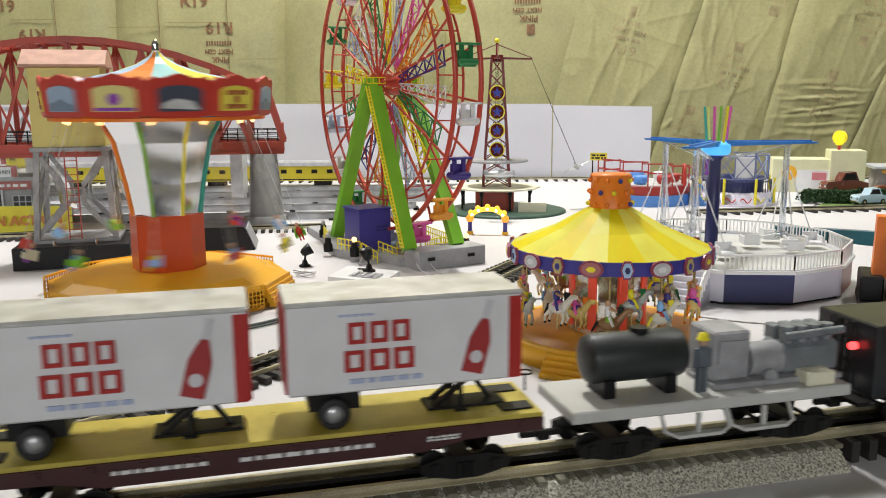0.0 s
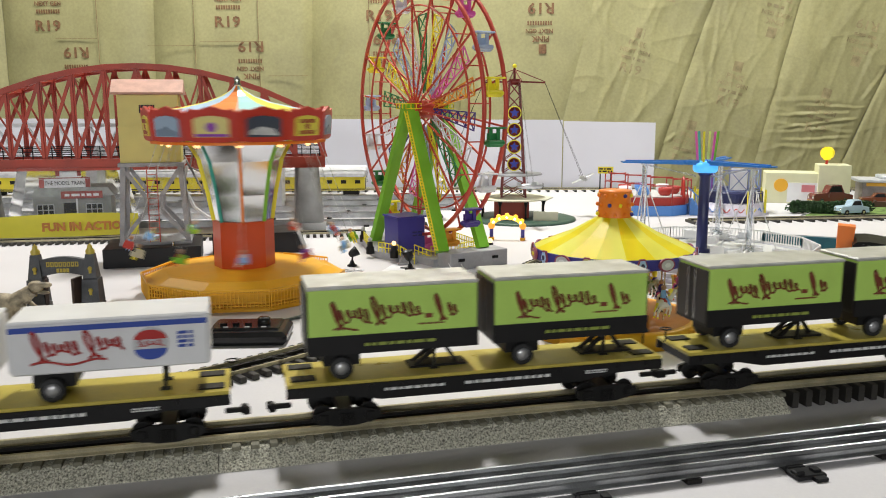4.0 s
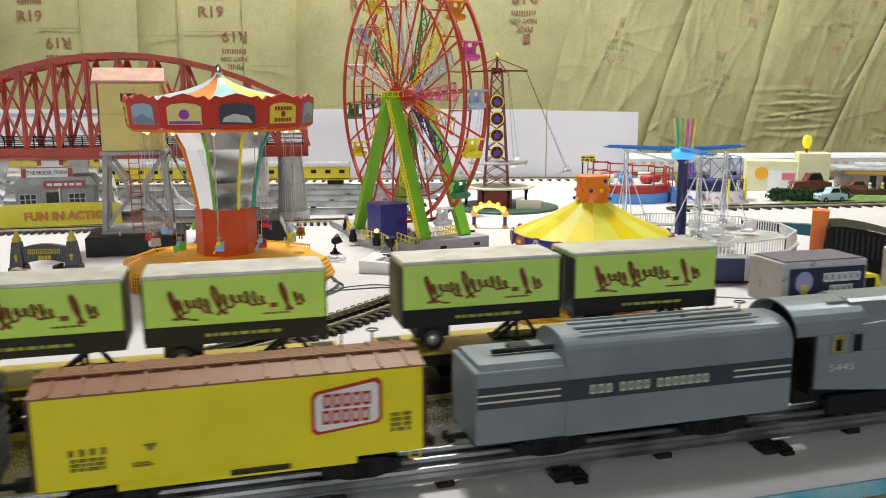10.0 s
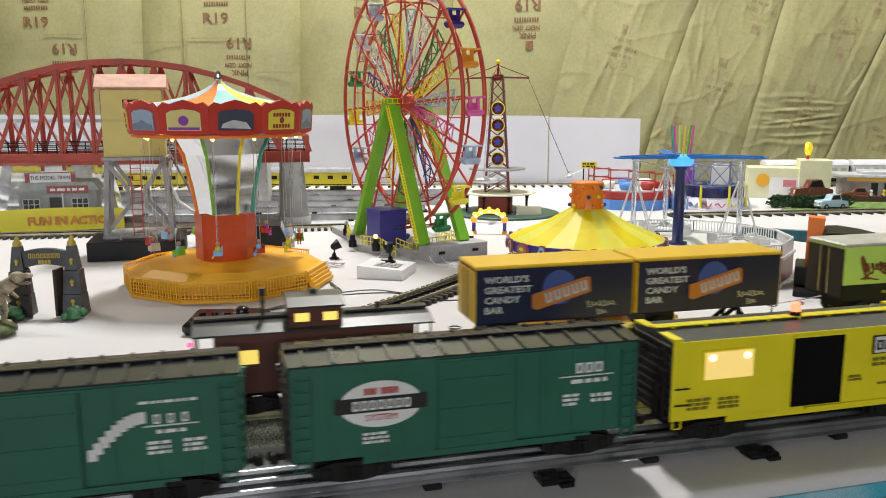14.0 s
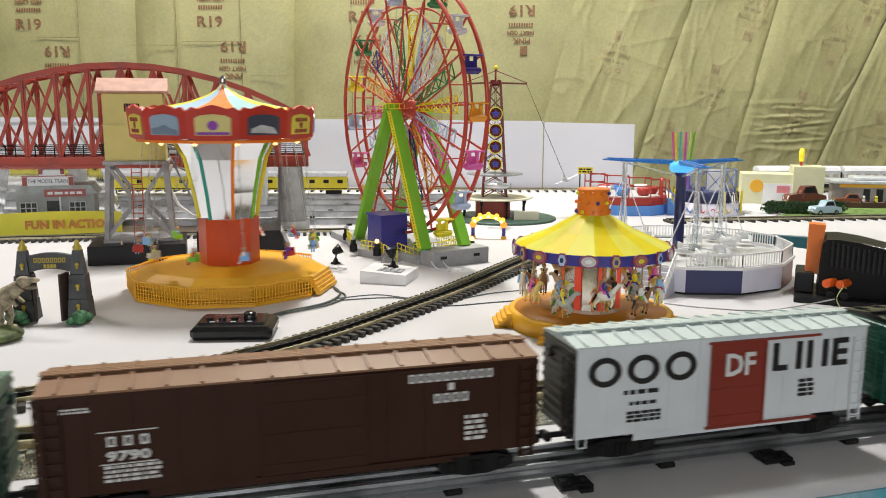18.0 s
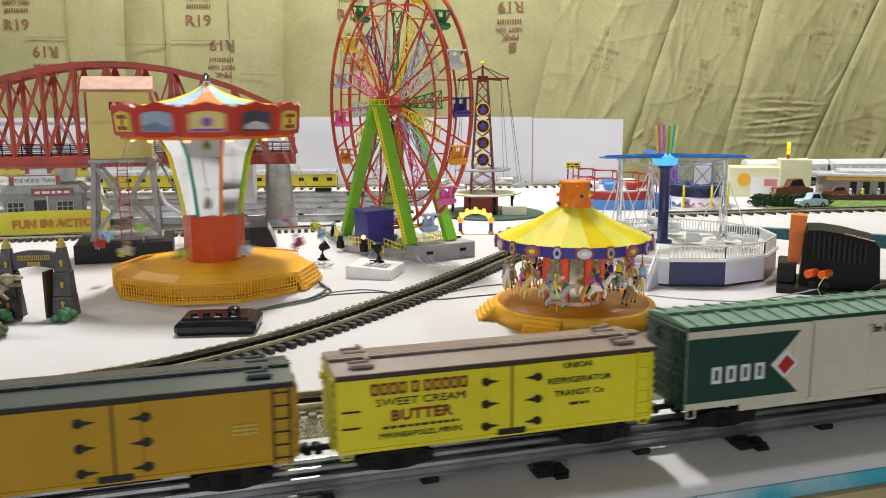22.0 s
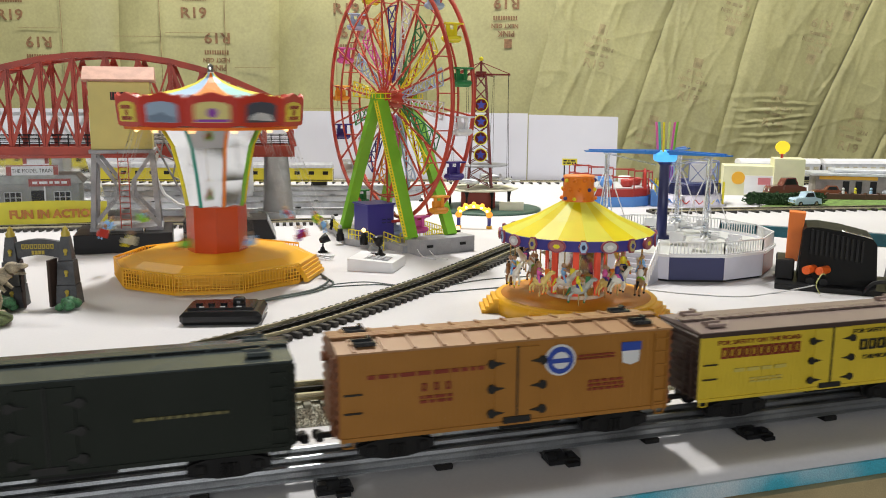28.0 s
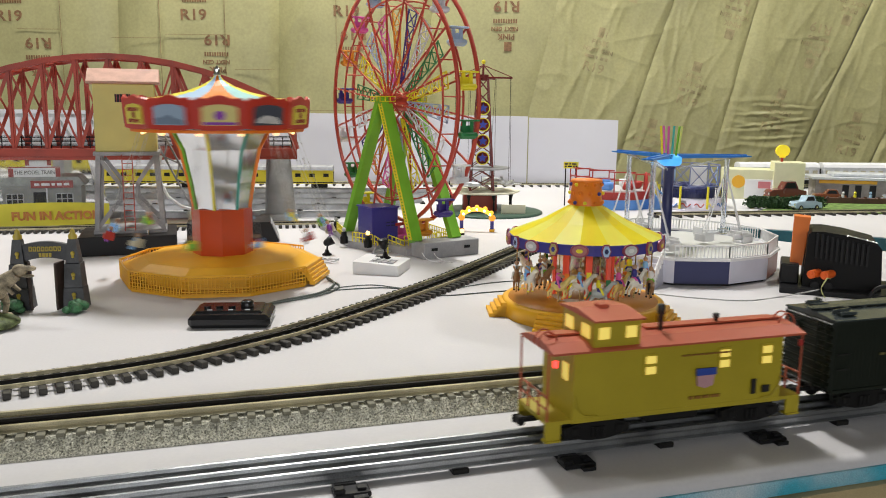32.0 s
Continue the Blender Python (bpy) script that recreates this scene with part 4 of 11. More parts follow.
def lit_power_car():
    car, n = freight_car("boxcar", 1.377, 1.635, "yellow boxcar with lit window, dark doorway and red roof lamp")
    side = paint("canary_car_paint", (0.76, 0.66, 0.012))
    box_body(car, n, side, INK_BLACK, paint("dark_grey_roof_paint", (0.05, 0.052, 0.05), 0.4), plain=True, walk_mat=side)
    part("roof_edge", Geo().box(n / 2 - 0.008, 0, 0.0868, 0.018, CAR_W + 0.003, 0.0042).box(-n / 2 + 0.003, 0, 0.0868, 0.008, CAR_W + 0.003, 0.0042).box(0, SIDE_Y - 0.0012, 0.0858, n, 0.002, 0.0026), side, car)
    # the shade inside the open doorway is a near-black sheet on the side
    part("doorway", Geo().box(0.0, SIDE_Y - 0.0006, 0.0225, 0.0465, 0.0012, 0.061), paint("doorway_black", (0.004, 0.004, 0.004), 0.8, spec=0.1), car, "open doorway, its shaded inside drawn as a black sheet")
    part("door_track", Geo().box(0.0, SIDE_Y - 0.0016, 0.0838, 0.050, 0.002, 0.002).box(0.03, SIDE_Y - 0.0016, 0.0195, 0.08, 0.002, 0.002), side, car)
    window = part("window", Geo().box(-0.082, SIDE_Y - 0.0012, 0.0535, 0.0445, 0.002, 0.026, bevel=0.0005), YELLOW, car)
    part("pane", Geo().box(-0.082, SIDE_Y - 0.0026, 0.0550, 0.0415, 0.001, 0.023), lamp("lit_pane", (1.0, 0.72, 0.22), 0.50), window, "glowing warm window pane")
    for bx in (-0.097, -0.067):
        part("window_bulb", disc(Geo(), bx, SIDE_Y - 0.0033, 0.0735, 0.0030, 0.0030, 0, 12, 0.0003), lamp("window_bulb_glow" if bx < -0.08 else "window_bulb_glow_b", (1.0, 0.90, 0.55), 1.6), window, "bright bulb spot")
    g = Geo().rod((-0.001, 0, 0.0925), (-0.001, 0, 0.0975), 0.0045, n=12).lathe([(0.0040, 0.0975), (0.0040, 0.103), (0.0028, 0.1056), (0, 0.106)], 12, 1, Matrix.Translation((-0.001, 0, 0)))
    part("roof_lamp", g, [DARK, lamp("red_lamp_glow", (1.0, 0.10, 0.05), 5)], car, "glowing red beacon")
    g = Geo()
    rect(g, 0.069, TEXT_Y, 0.0715, 0.037, 0.0165, 1)
    rect(g, 0.069, TEXT_Y - 0.0006, 0.0715, 0.0345, 0.0142, 0)
    name_bars(g, (2, 1, 1), 0.069, TEXT_Y - 0.0014, 0.0715, 0.0085, 1, 0.72, 0.22, space=0.1)
    part("name_plate", g, [INK_WHITE, INK_BLACK], car, "white name plate with a black rim")
    g = Geo()
    small_bars(g, 0.069, TEXT_Y, 0.056, 0.034, 0.009, 2, 0, 7)
    small_bars(g, 0.036, TEXT_Y, 0.043, 0.012, 0.006, 2, 0, 8)
    small_bars(g, 0.10, TEXT_Y, 0.043, 0.014, 0.007, 2, 0, 9)
    small_bars(g, 0.066, TEXT_Y, 0.036, 0.016, 0.003, 1, 0, 10)
    small_bars(g, -0.106, TEXT_Y, 0.034, 0.020, 0.011, 3, 0, 11)
    small_bars(g, -0.080, TEXT_Y, 0.033, 0.018, 0.011, 3, 0, 12)
    part("lettering", g, INK_OLIVE, car)
    ladder(car, n / 2 - 0.009, SIDE_Y - 0.0016, 0.016, 0.068, 0.0115, INK_BLACK, 8)
    part("grab_iron", Geo().box(-n / 2 + 0.008, SIDE_Y - 0.002, 0.048, 0.012, 0.0012, 0.0012).box(-n / 2 + 0.008, SIDE_Y - 0.002, 0.034, 0.012, 0.0012, 0.0012), INK_BLACK, car)
    resize(car, 0.925)


def green_boxcar(a, b, mirrored):
    car, n = freight_car("boxcar", a, b, "dark green boxcar with black roof and white oval emblem" if not mirrored else "green boxcar with oval emblem and curved white emblem")
    side = paint("jade_car_paint", (0.02, 0.115, 0.075), 0.38)
    box_body(car, n, side, INK_BLACK if not mirrored else side, ROOF_BLACK, ribs=13)
    panel_lines(car, n, side, 10, skip=(-0.026, 0.032))
    slide_door(car, 0.003, 0.056, side)
    g = Geo()
    cx = -0.066
    disc(g, cx, TEXT_Y, 0.058, 0.0285, 0.0165, 0)
    rect(g, cx, TEXT_Y - 0.0006, 0.058, 0.064, 0.0105, 1)
    name_bars(g, (7,), cx, TEXT_Y - 0.0014, 0.058, 0.0066, 0, 0.66, 0.24)
    name_bars(g, (3, 4), cx, TEXT_Y - 0.0008, 0.0675, 0.0045, 2, 0.5, 0.2)
    part("emblem", g, [INK_WHITE, INK_BLACK, INK_RED], car, "white oval emblem with a black band")
    words("SYSTEM", 0.0042, INK_RED, part("emblem_base", Geo().box(cx, SIDE_Y - 0.0002, 0.0475, 0.024, 0.0004, 0.001), INK_WHITE, car), cx, TEXT_Y - 0.0008, 0.0485, 1.1)
    g = Geo()
    if mirrored:
        for i in range(9):
            u = i / 8
            g.box(0.038 + 0.03 * u, TEXT_Y, 0.038 + 0.022 * math.sin(u * 1.5), 0.0055, 0.001, 0.0075)
        name_bars(g, (1, 1, 1), 0.086, TEXT_Y, 0.062, 0.0062, 0, 0.65, 0.25)
        rect(g, 0.086, TEXT_Y, 0.0575, 0.034, 0.0008)
        small_bars(g, 0.086, TEXT_Y, 0.0535, 0.018, 0.004, 1, 0, 21)
        small_bars(g, 0.085, TEXT_Y, 0.0735, 0.036, 0.003, 1, 0, 22)
        small_bars(g, 0.078, TEXT_Y, 0.043, 0.014, 0.010, 3, 0, 23)
        small_bars(g, 0.1, TEXT_Y, 0.043, 0.014, 0.010, 3, 0, 24)
        small_bars(g, -0.06, TEXT_Y, 0.032, 0.06, 0.0045, 1, 0, 25)
    else:
        name_bars(g, (3,), 0.088, TEXT_Y, 0.0705, 0.0075, 0, 0.75, 0.25)
        rect(g, 0.086, TEXT_Y, 0.0645, 0.042, 0.0008)
        small_bars(g, 0.088, TEXT_Y, 0.0605, 0.028, 0.005, 1, 0, 26)
        small_bars(g, 0.074, TEXT_Y, 0.047, 0.012, 0.010, 3, 0, 27)
        small_bars(g, 0.098, TEXT_Y, 0.047, 0.016, 0.008, 2, 0, 28)
        small_bars(g, -0.07, TEXT_Y, 0.034, 0.018, 0.009, 3, 0, 29)
    part("lettering", g, INK_WHITE, car)
    for s in (-1, 1):
        ladder(car, s * (n / 2 - 0.0075), SIDE_Y - 0.0018, 0.016, 0.066, 0.010, side, 8)


def white_boxcar():
    car, n = freight_car("boxcar", 0.517, 0.772, "white boxcar with black lettering and a rust-red door")
    side = paint("white_car_paint", (0.70, 0.73, 0.74), 0.4)
    box_body(car, n, side, INK_BLACK, paint("pale_roof_paint", (0.60, 0.68, 0.66), 0.4), ribs=16)
    panel_lines(car, n, side, 10, skip=(-0.02, 0.04))
    slide_door(car, 0.008, 0.048, paint("rust_door_paint", (0.25, 0.035, 0.02)), 0.0195, 0.083)
    words("DF", 0.0165, INK_WHITE, car, 0.008, SIDE_Y - 0.0036, 0.066, 0.95, "door_lettering", 0.0006)
    g = Geo()
    upright = Matrix.Rotation(radians(90), 4, "X")
    for x in (-0.105, -0.0735, -0.042):
        g.lathe([(0.0084, -0.0005), (0.0132, -0.0005), (0.0132, 0.0005), (0.0084, 0.0005), (0.0084, -0.0005)], 32, 0, Matrix.Translation((x, TEXT_Y, 0.069)) @ Matrix.Diagonal((1, 1, 0.82, 1)) @ upright, smooth=False)
    for x in (0.042, 0.0635, 0.0735, 0.088, 0.0975):
        rect(g, x, TEXT_Y, 0.069, 0.0046, 0.0215, 0)
    for x, z, w in ((0.0485, 0.0602, 0.009), (0.1045, 0.0602, 0.010), (0.1045, 0.069, 0.009), (0.1045, 0.0778, 0.010)):
        rect(g, x, TEXT_Y, z, w, 0.0042, 0)
    small_bars(g, -0.073, TEXT_Y, 0.0525, 0.032, 0.005, 1, 0, 31)
    small_bars(g, -0.073, TEXT_Y, 0.044, 0.022, 0.004, 1, 0, 32)
    small_bars(g, -0.072, TEXT_Y, 0.034, 0.028, 0.009, 3, 0, 33)
    small_bars(g, 0.072, TEXT_Y, 0.043, 0.014, 0.015, 4, 0, 34)
    part("lettering", g, INK_BLACK, car)
    ladder(car, n / 2 - 0.0075, SIDE_Y - 0.0018, 0.012, 0.068, 0.010, side, 8)
    resize(car, 1.04)


def brown_long_car():
    car, n = freight_car("boxcar", 0.158, 0.485, "long dark brown boxcar with small white lettering")
    side = paint("oxide_car_paint", (0.040, 0.013, 0.006), 0.34, spec=0.35)
    # the roof is a much lighter brown than the sides
    box_body(car, n, side, side, paint("dusty_roof_paint", (0.27, 0.14, 0.075), 0.4), ribs=15)
    panel_lines(car, n, side, 12, skip=(-0.03, 0.045))
    slide_door(car, 0.005, 0.07, side)
    g = Geo()
    name_bars(g, (10,), 0.1, TEXT_Y, 0.079, 0.0062, 0, 0.72, 0.28)
    name_bars(g, (1,), 0.1, TEXT_Y, 0.0715, 0.005, 0, 0.8)
    name_bars(g, (4,), 0.1, TEXT_Y, 0.0635, 0.0066, 0, 0.72, 0.28)
    name_bars(g, (1, 1, 1), -0.112, TEXT_Y, 0.0555, 0.0066, 0, 0.8, 0.2)
    rect(g, -0.112, TEXT_Y, 0.0405, 0.034, 0.0006)
    small_bars(g, -0.11, TEXT_Y, 0.034, 0.034, 0.012, 4, 0, 42)
    small_bars(g, 0.118, TEXT_Y, 0.04, 0.016, 0.020, 5, 0, 43)
    small_bars(g, -0.142, TEXT_Y, 0.0775, 0.018, 0.004, 2, 0, 44)
    rect(g, -0.112, TEXT_Y, 0.0618, 0.036, 0.0006)
    part("lettering", g, INK_WHITE, car)
    words("9790", 0.0062, INK_WHITE, car, -0.112, TEXT_Y - 0.0004, 0.0455, 1.5, "number", 0.0003)
    for s in (-1, 1):
        ladder(car, s * (n / 2 - 0.0075), SIDE_Y - 0.0018, 0.014, 0.068, 0.010, side, 8)


def cream_green_car():
    car, n = freight_car("boxcar", -0.132, 0.132, "cream boxcar with dark green end, arrow shape and pale green roof")
    cream = paint("cream_car_paint", (0.60, 0.57, 0.45), 0.42)
    green = paint("pine_car_paint", (0.012, 0.05, 0.035), 0.4)
    box_body(car, n, cream, green, paint("sage_roof_paint", (0.16, 0.27, 0.20), 0.45), ribs=17)
    panel_lines(car, n, cream, 8, skip=(-0.02, 0.05))
    g = Geo()
    g.side([(-n / 2, 0.026), (-0.028, 0.026), (-0.054, 0.0515), (-0.028, 0.078), (-n / 2, 0.078)], SIDE_Y - 0.0008, SIDE_Y - 0.0002)
    part("arrow_panel", g, green, car)
    part("roof_edge", Geo().box(0, SIDE_Y - 0.0008, 0.0845, n, 0.0016, 0.0036), green, car)
    slide_door(car, 0.012, 0.056, cream, 0.0205, 0.0835)
    g = Geo()
    g.side([(-0.056, 0.0515), (-0.043, 0.0395), (-0.03, 0.0515), (-0.043, 0.0635)], TEXT_Y - 0.001, TEXT_Y, 0)
    g.side([(-0.05, 0.05), (-0.043, 0.043), (-0.034, 0.052), (-0.042, 0.059)], TEXT_Y - 0.0016, TEXT_Y - 0.001, 1)
    part("emblem", g, [INK_WHITE, INK_RED], car, "red diamond emblem")
    g = Geo()
    name_bars(g, (1, 1, 1, 1), -0.086, TEXT_Y, 0.0475, 0.0135, 0, 0.62, 0.3, space=0.06)
    part("lettering", g, INK_WHITE, car)
    words("The Progressive Way", 0.0072, INK_BLACK, car, 0.078, TEXT_Y - 0.0006, 0.0735, 0.92)
    g = Geo()
    small_bars(g, 0.092, TEXT_Y, 0.0585, 0.034, 0.0045, 1, 0, 51)
    small_bars(g, 0.074, TEXT_Y, 0.047, 0.012, 0.010, 3, 0, 52)
    small_bars(g, 0.1, TEXT_Y, 0.047, 0.018, 0.008, 2, 0, 53)
    part("fine_lettering", g, INK_BLACK, car)
    part("red_label", Geo().box(0.1, SIDE_Y - 0.0012, 0.0345, 0.012, 0.0012, 0.004), INK_RED, car)
    ladder(car, n / 2 - 0.0075, SIDE_Y - 0.0018, 0.014, 0.066, 0.012, cream, 7)


def reefer(a, b, label, side, end, roof, door_x, marks, hardware=None, plain_roof=True, tall=0.86, rows=(0.12, 0.46, 0.8), eave=None):
    car, n = freight_car("refrigerator_car", a, b, label)
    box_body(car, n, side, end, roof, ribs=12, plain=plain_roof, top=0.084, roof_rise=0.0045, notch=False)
    g = Geo()
    count = int(n / 0.0042)
    for i in range(1, count):
        g.box(-n / 2 + n * i / count, SIDE_Y - 0.0001, 0.0205, 0.0004, 0.0005, 0.063)
    part("board_joint", g, side, car)
    hatches(car, n, roof if plain_roof else ROOF_BLACK, 0.0885)
    reefer_doors(car, door_x, side, hardware or INK_BLACK, 0.0225, 0.080, rows=rows)
    if eave:
        part("eave", Geo().box(0, SIDE_Y - 0.0010, 0.0808, n + 0.002, 0.0022, 0.0042), eave, car, "dark eave board")
    part("sill", Geo().box(0, SIDE_Y - 0.0004, 0.0185, n, 0.0016, 0.003), side, car)
    for k in (0.04, 0.054):
        part("grab_iron", Geo().box(-n / 2 + 0.009, SIDE_Y - 0.002, k, 0.013, 0.0012, 0.0012), INK_BLACK, car)
    ladder(car, n / 2 - 0.008, SIDE_Y - 0.0016, 0.018, 0.064, 0.011, side if hardware is None else hardware, 6)
    marks(car, n)
    resize(car, tall)
    return car


def butter_marks(car, n):
    g = Geo()
    name_bars(g, (4, 1, 5), -0.063, TEXT_Y, 0.071, 0.0095, 0, 0.56, 0.14, space=0.25)
    part("lettering", g, INK_MAROON, car)
    words("SWEET CREAM", 0.0062, INK_BLACK, car, -0.062, TEXT_Y - 0.0004, 0.0595, 1.12)
    words("BUTTER", 0.0088, INK_MAROON, car, -0.062, TEXT_Y - 0.0004, 0.0475, 1.0, "lettering", 0.0003)
    words("MINNEAPOLIS, MINN.", 0.0045, INK_BLACK, car, -0.062, TEXT_Y - 0.0004, 0.031, 1.0)
    small = small_bars(Geo(), -0.062, TEXT_Y, 0.038, 0.056, 0.003, 1, 0, 61)
    part("fine_lettering", small, INK_BLACK, car)
    words("UNION", 0.005, INK_BLACK, car, 0.058, TEXT_Y - 0.0004, 0.0755, 1.0)
    words("REFRIGERATOR", 0.0052, INK_BLACK, car, 0.06, TEXT_Y - 0.0004, 0.0625, 1.0)
    words("TRANSIT Co", 0.0052, INK_BLACK, car, 0.06, TEXT_Y - 0.0004, 0.051, 1.0)
    part("number_mark", small_bars(Geo(), 0.06, TEXT_Y, 0.041, 0.016, 0.0035, 1, 0, 62), INK_BLACK, car)


def cross_marks(car, n):
    g = Geo()
    rect(g, -0.094, TEXT_Y, 0.0685, 0.025, 0.0225, 0)
    disc(g, -0.094, TEXT_Y - 0.0006, 0.0685, 0.0108, 0.0098, 1)
    rect(g, -0.094, TEXT_Y - 0.0012, 0.0685, 0.005, 0.0196, 0)
    rect(g, -0.094, TEXT_Y - 0.0013, 0.0685, 0.0216, 0.005, 0)
    part("emblem", g, [INK_BLACK, INK_WHITE], car, "black and white cross emblem")
    g = small_bars(Geo(), -0.093, TEXT_Y, 0.052, 0.034, 0.004, 1, 0, 63)
    small_bars(g, -0.093, TEXT_Y, 0.038, 0.02, 0.010, 3, 0, 64)
    small_bars(g, 0.1, TEXT_Y, 0.05, 0.016, 0.010, 3, 0, 65)
    part("lettering", g, INK_GOLD, car)


def dairy_marks(car, n):
    words("DAIRY LINE", 0.005, INK_BLACK, car, 0.074, TEXT_Y - 0.0004, 0.058, 1.1)
    g = Geo()
    name_bars(g, (6, 5), 0.074, TEXT_Y, 0.075, 0.0048, 0, 0.6, 0.22)
    name_bars(g, (10,), 0.074, TEXT_Y, 0.0665, 0.0048, 0, 0.6, 0.22)
    name_bars(g, (1, 1, 1, 1), -0.064, TEXT_Y, 0.058, 0.0055, 0, 0.5, 0.3)
    rect(g, -0.064, TEXT_Y, 0.0625, 0.04, 0.0006)
    rect(g, -0.064, TEXT_Y, 0.0535, 0.04, 0.0006)
    small_bars(g, -0.064, TEXT_Y, 0.048, 0.022, 0.008, 2, 0, 66)
    small_bars(g, -0.03, TEXT_Y, 0.04, 0.006, 0.004, 1, 0, 67)
    part("lettering", g, INK_BLACK, car)


def safety_marks(car, n):
    words("FOR SAFETY ON THE ROAD", 0.0042, INK_MAROON, car, -0.068, TEXT_Y - 0.0004, 0.0745, 1.05)
    words("FOR SAFETY IN THE HOME", 0.0042, INK_BLACK, car, 0.062, TEXT_Y - 0.0004, 0.0745, 1.05)
    words("CHEMICAL COMPANY", 0.0042, INK_BLACK, car, 0.066, TEXT_Y - 0.0004, 0.0475, 1.0)
    g = name_bars(Geo(), (11,), -0.066, TEXT_Y, 0.0645, 0.0105, 0, 0.52, 0.14)
    part("lettering", g, INK_MAROON, car)
    g = name_bars(Geo(), (5,), 0.055, TEXT_Y, 0.0605, 0.0105, 0, 0.68, 0.2)
    part("lettering", g, INK_BLACK, car)
    g = small_bars(Geo(), -0.066, TEXT_Y, 0.047, 0.05, 0.0055, 1, 0, 68)
    small_bars(g, -0.06, TEXT_Y, 0.036, 0.03, 0.006, 2, 0, 69)
    part("fine_lettering", g, INK_GOLD, car)


def fruit_marks(car, n):
    g = Geo()
    disc(g, 0.036, TEXT_Y, 0.067, 0.0125, 0.0125, 0)
    disc(g, 0.036, TEXT_Y - 0.0006, 0.067, 0.0108, 0.0108, 1)
    disc(g, 0.036, TEXT_Y - 0.0012, 0.067, 0.0068, 0.0068, 0)
    rect(g, 0.036, TEXT_Y - 0.0018, 0.067, 0.019, 0.0035, 1)
    part("round_emblem", g, [INK_WHITE, INK_BLUE], car, "white and blue round emblem")
    g = Geo()
    g.side([(0.088, 0.0605), (0.095, 0.058), (0.102, 0.0605), (0.103, 0.0765), (0.087, 0.0765)], TEXT_Y - 0.0006, TEXT_Y, 0)
    rect(g, 0.095, TEXT_Y - 0.0008, 0.0735, 0.0165, 0.007, 1)
    part("shield_emblem", g, [INK_WHITE, INK_BLUE], car, "red, white and blue shield emblem")
    g = small_bars(Geo(), -0.065, TEXT_Y, 0.0665, 0.09, 0.005, 1, 0, 71)
    name_bars(g, (1, 1, 1), -0.06, TEXT_Y, 0.0555, 0.006, 0, 0.6, 0.4)
    small_bars(g, -0.06, TEXT_Y, 0.046, 0.024, 0.007, 2, 0, 72)
    small_bars(g, 0.075, TEXT_Y, 0.044, 0.03, 0.010, 3, 0, 73)
    small_bars(g, 0.066, TEXT_Y, 0.0675, 0.03, 0.005, 2, 0, 74)
    part("lettering", g, INK_MAROON, car)


def express_marks(car, n):
    part("lettering", small_bars(Geo(), -0.075, TEXT_Y, 0.052, 0.07, 0.0035, 1, 0, 75), INK_DIM, car)
    part("lettering", small_bars(Geo(), 0.088, TEXT_Y, 0.052, 0.06, 0.0035, 1, 0, 76), INK_DIM, car)


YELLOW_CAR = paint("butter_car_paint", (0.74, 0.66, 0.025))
PALE_CAR = paint("primrose_car_paint", (0.66, 0.52, 0.06))
OCHRE_CAR = paint("ochre_car_paint", (0.50, 0.28, 0.010))
TAUPE = paint("taupe_roof_paint", (0.26, 0.19, 0.165), 0.36)
UMBER = paint("umber_end_paint", (0.05, 0.028, 0.02), 0.5)
SLATE_ROOF = paint("slate_roof_paint", (0.050, 0.064, 0.066), 0.32)


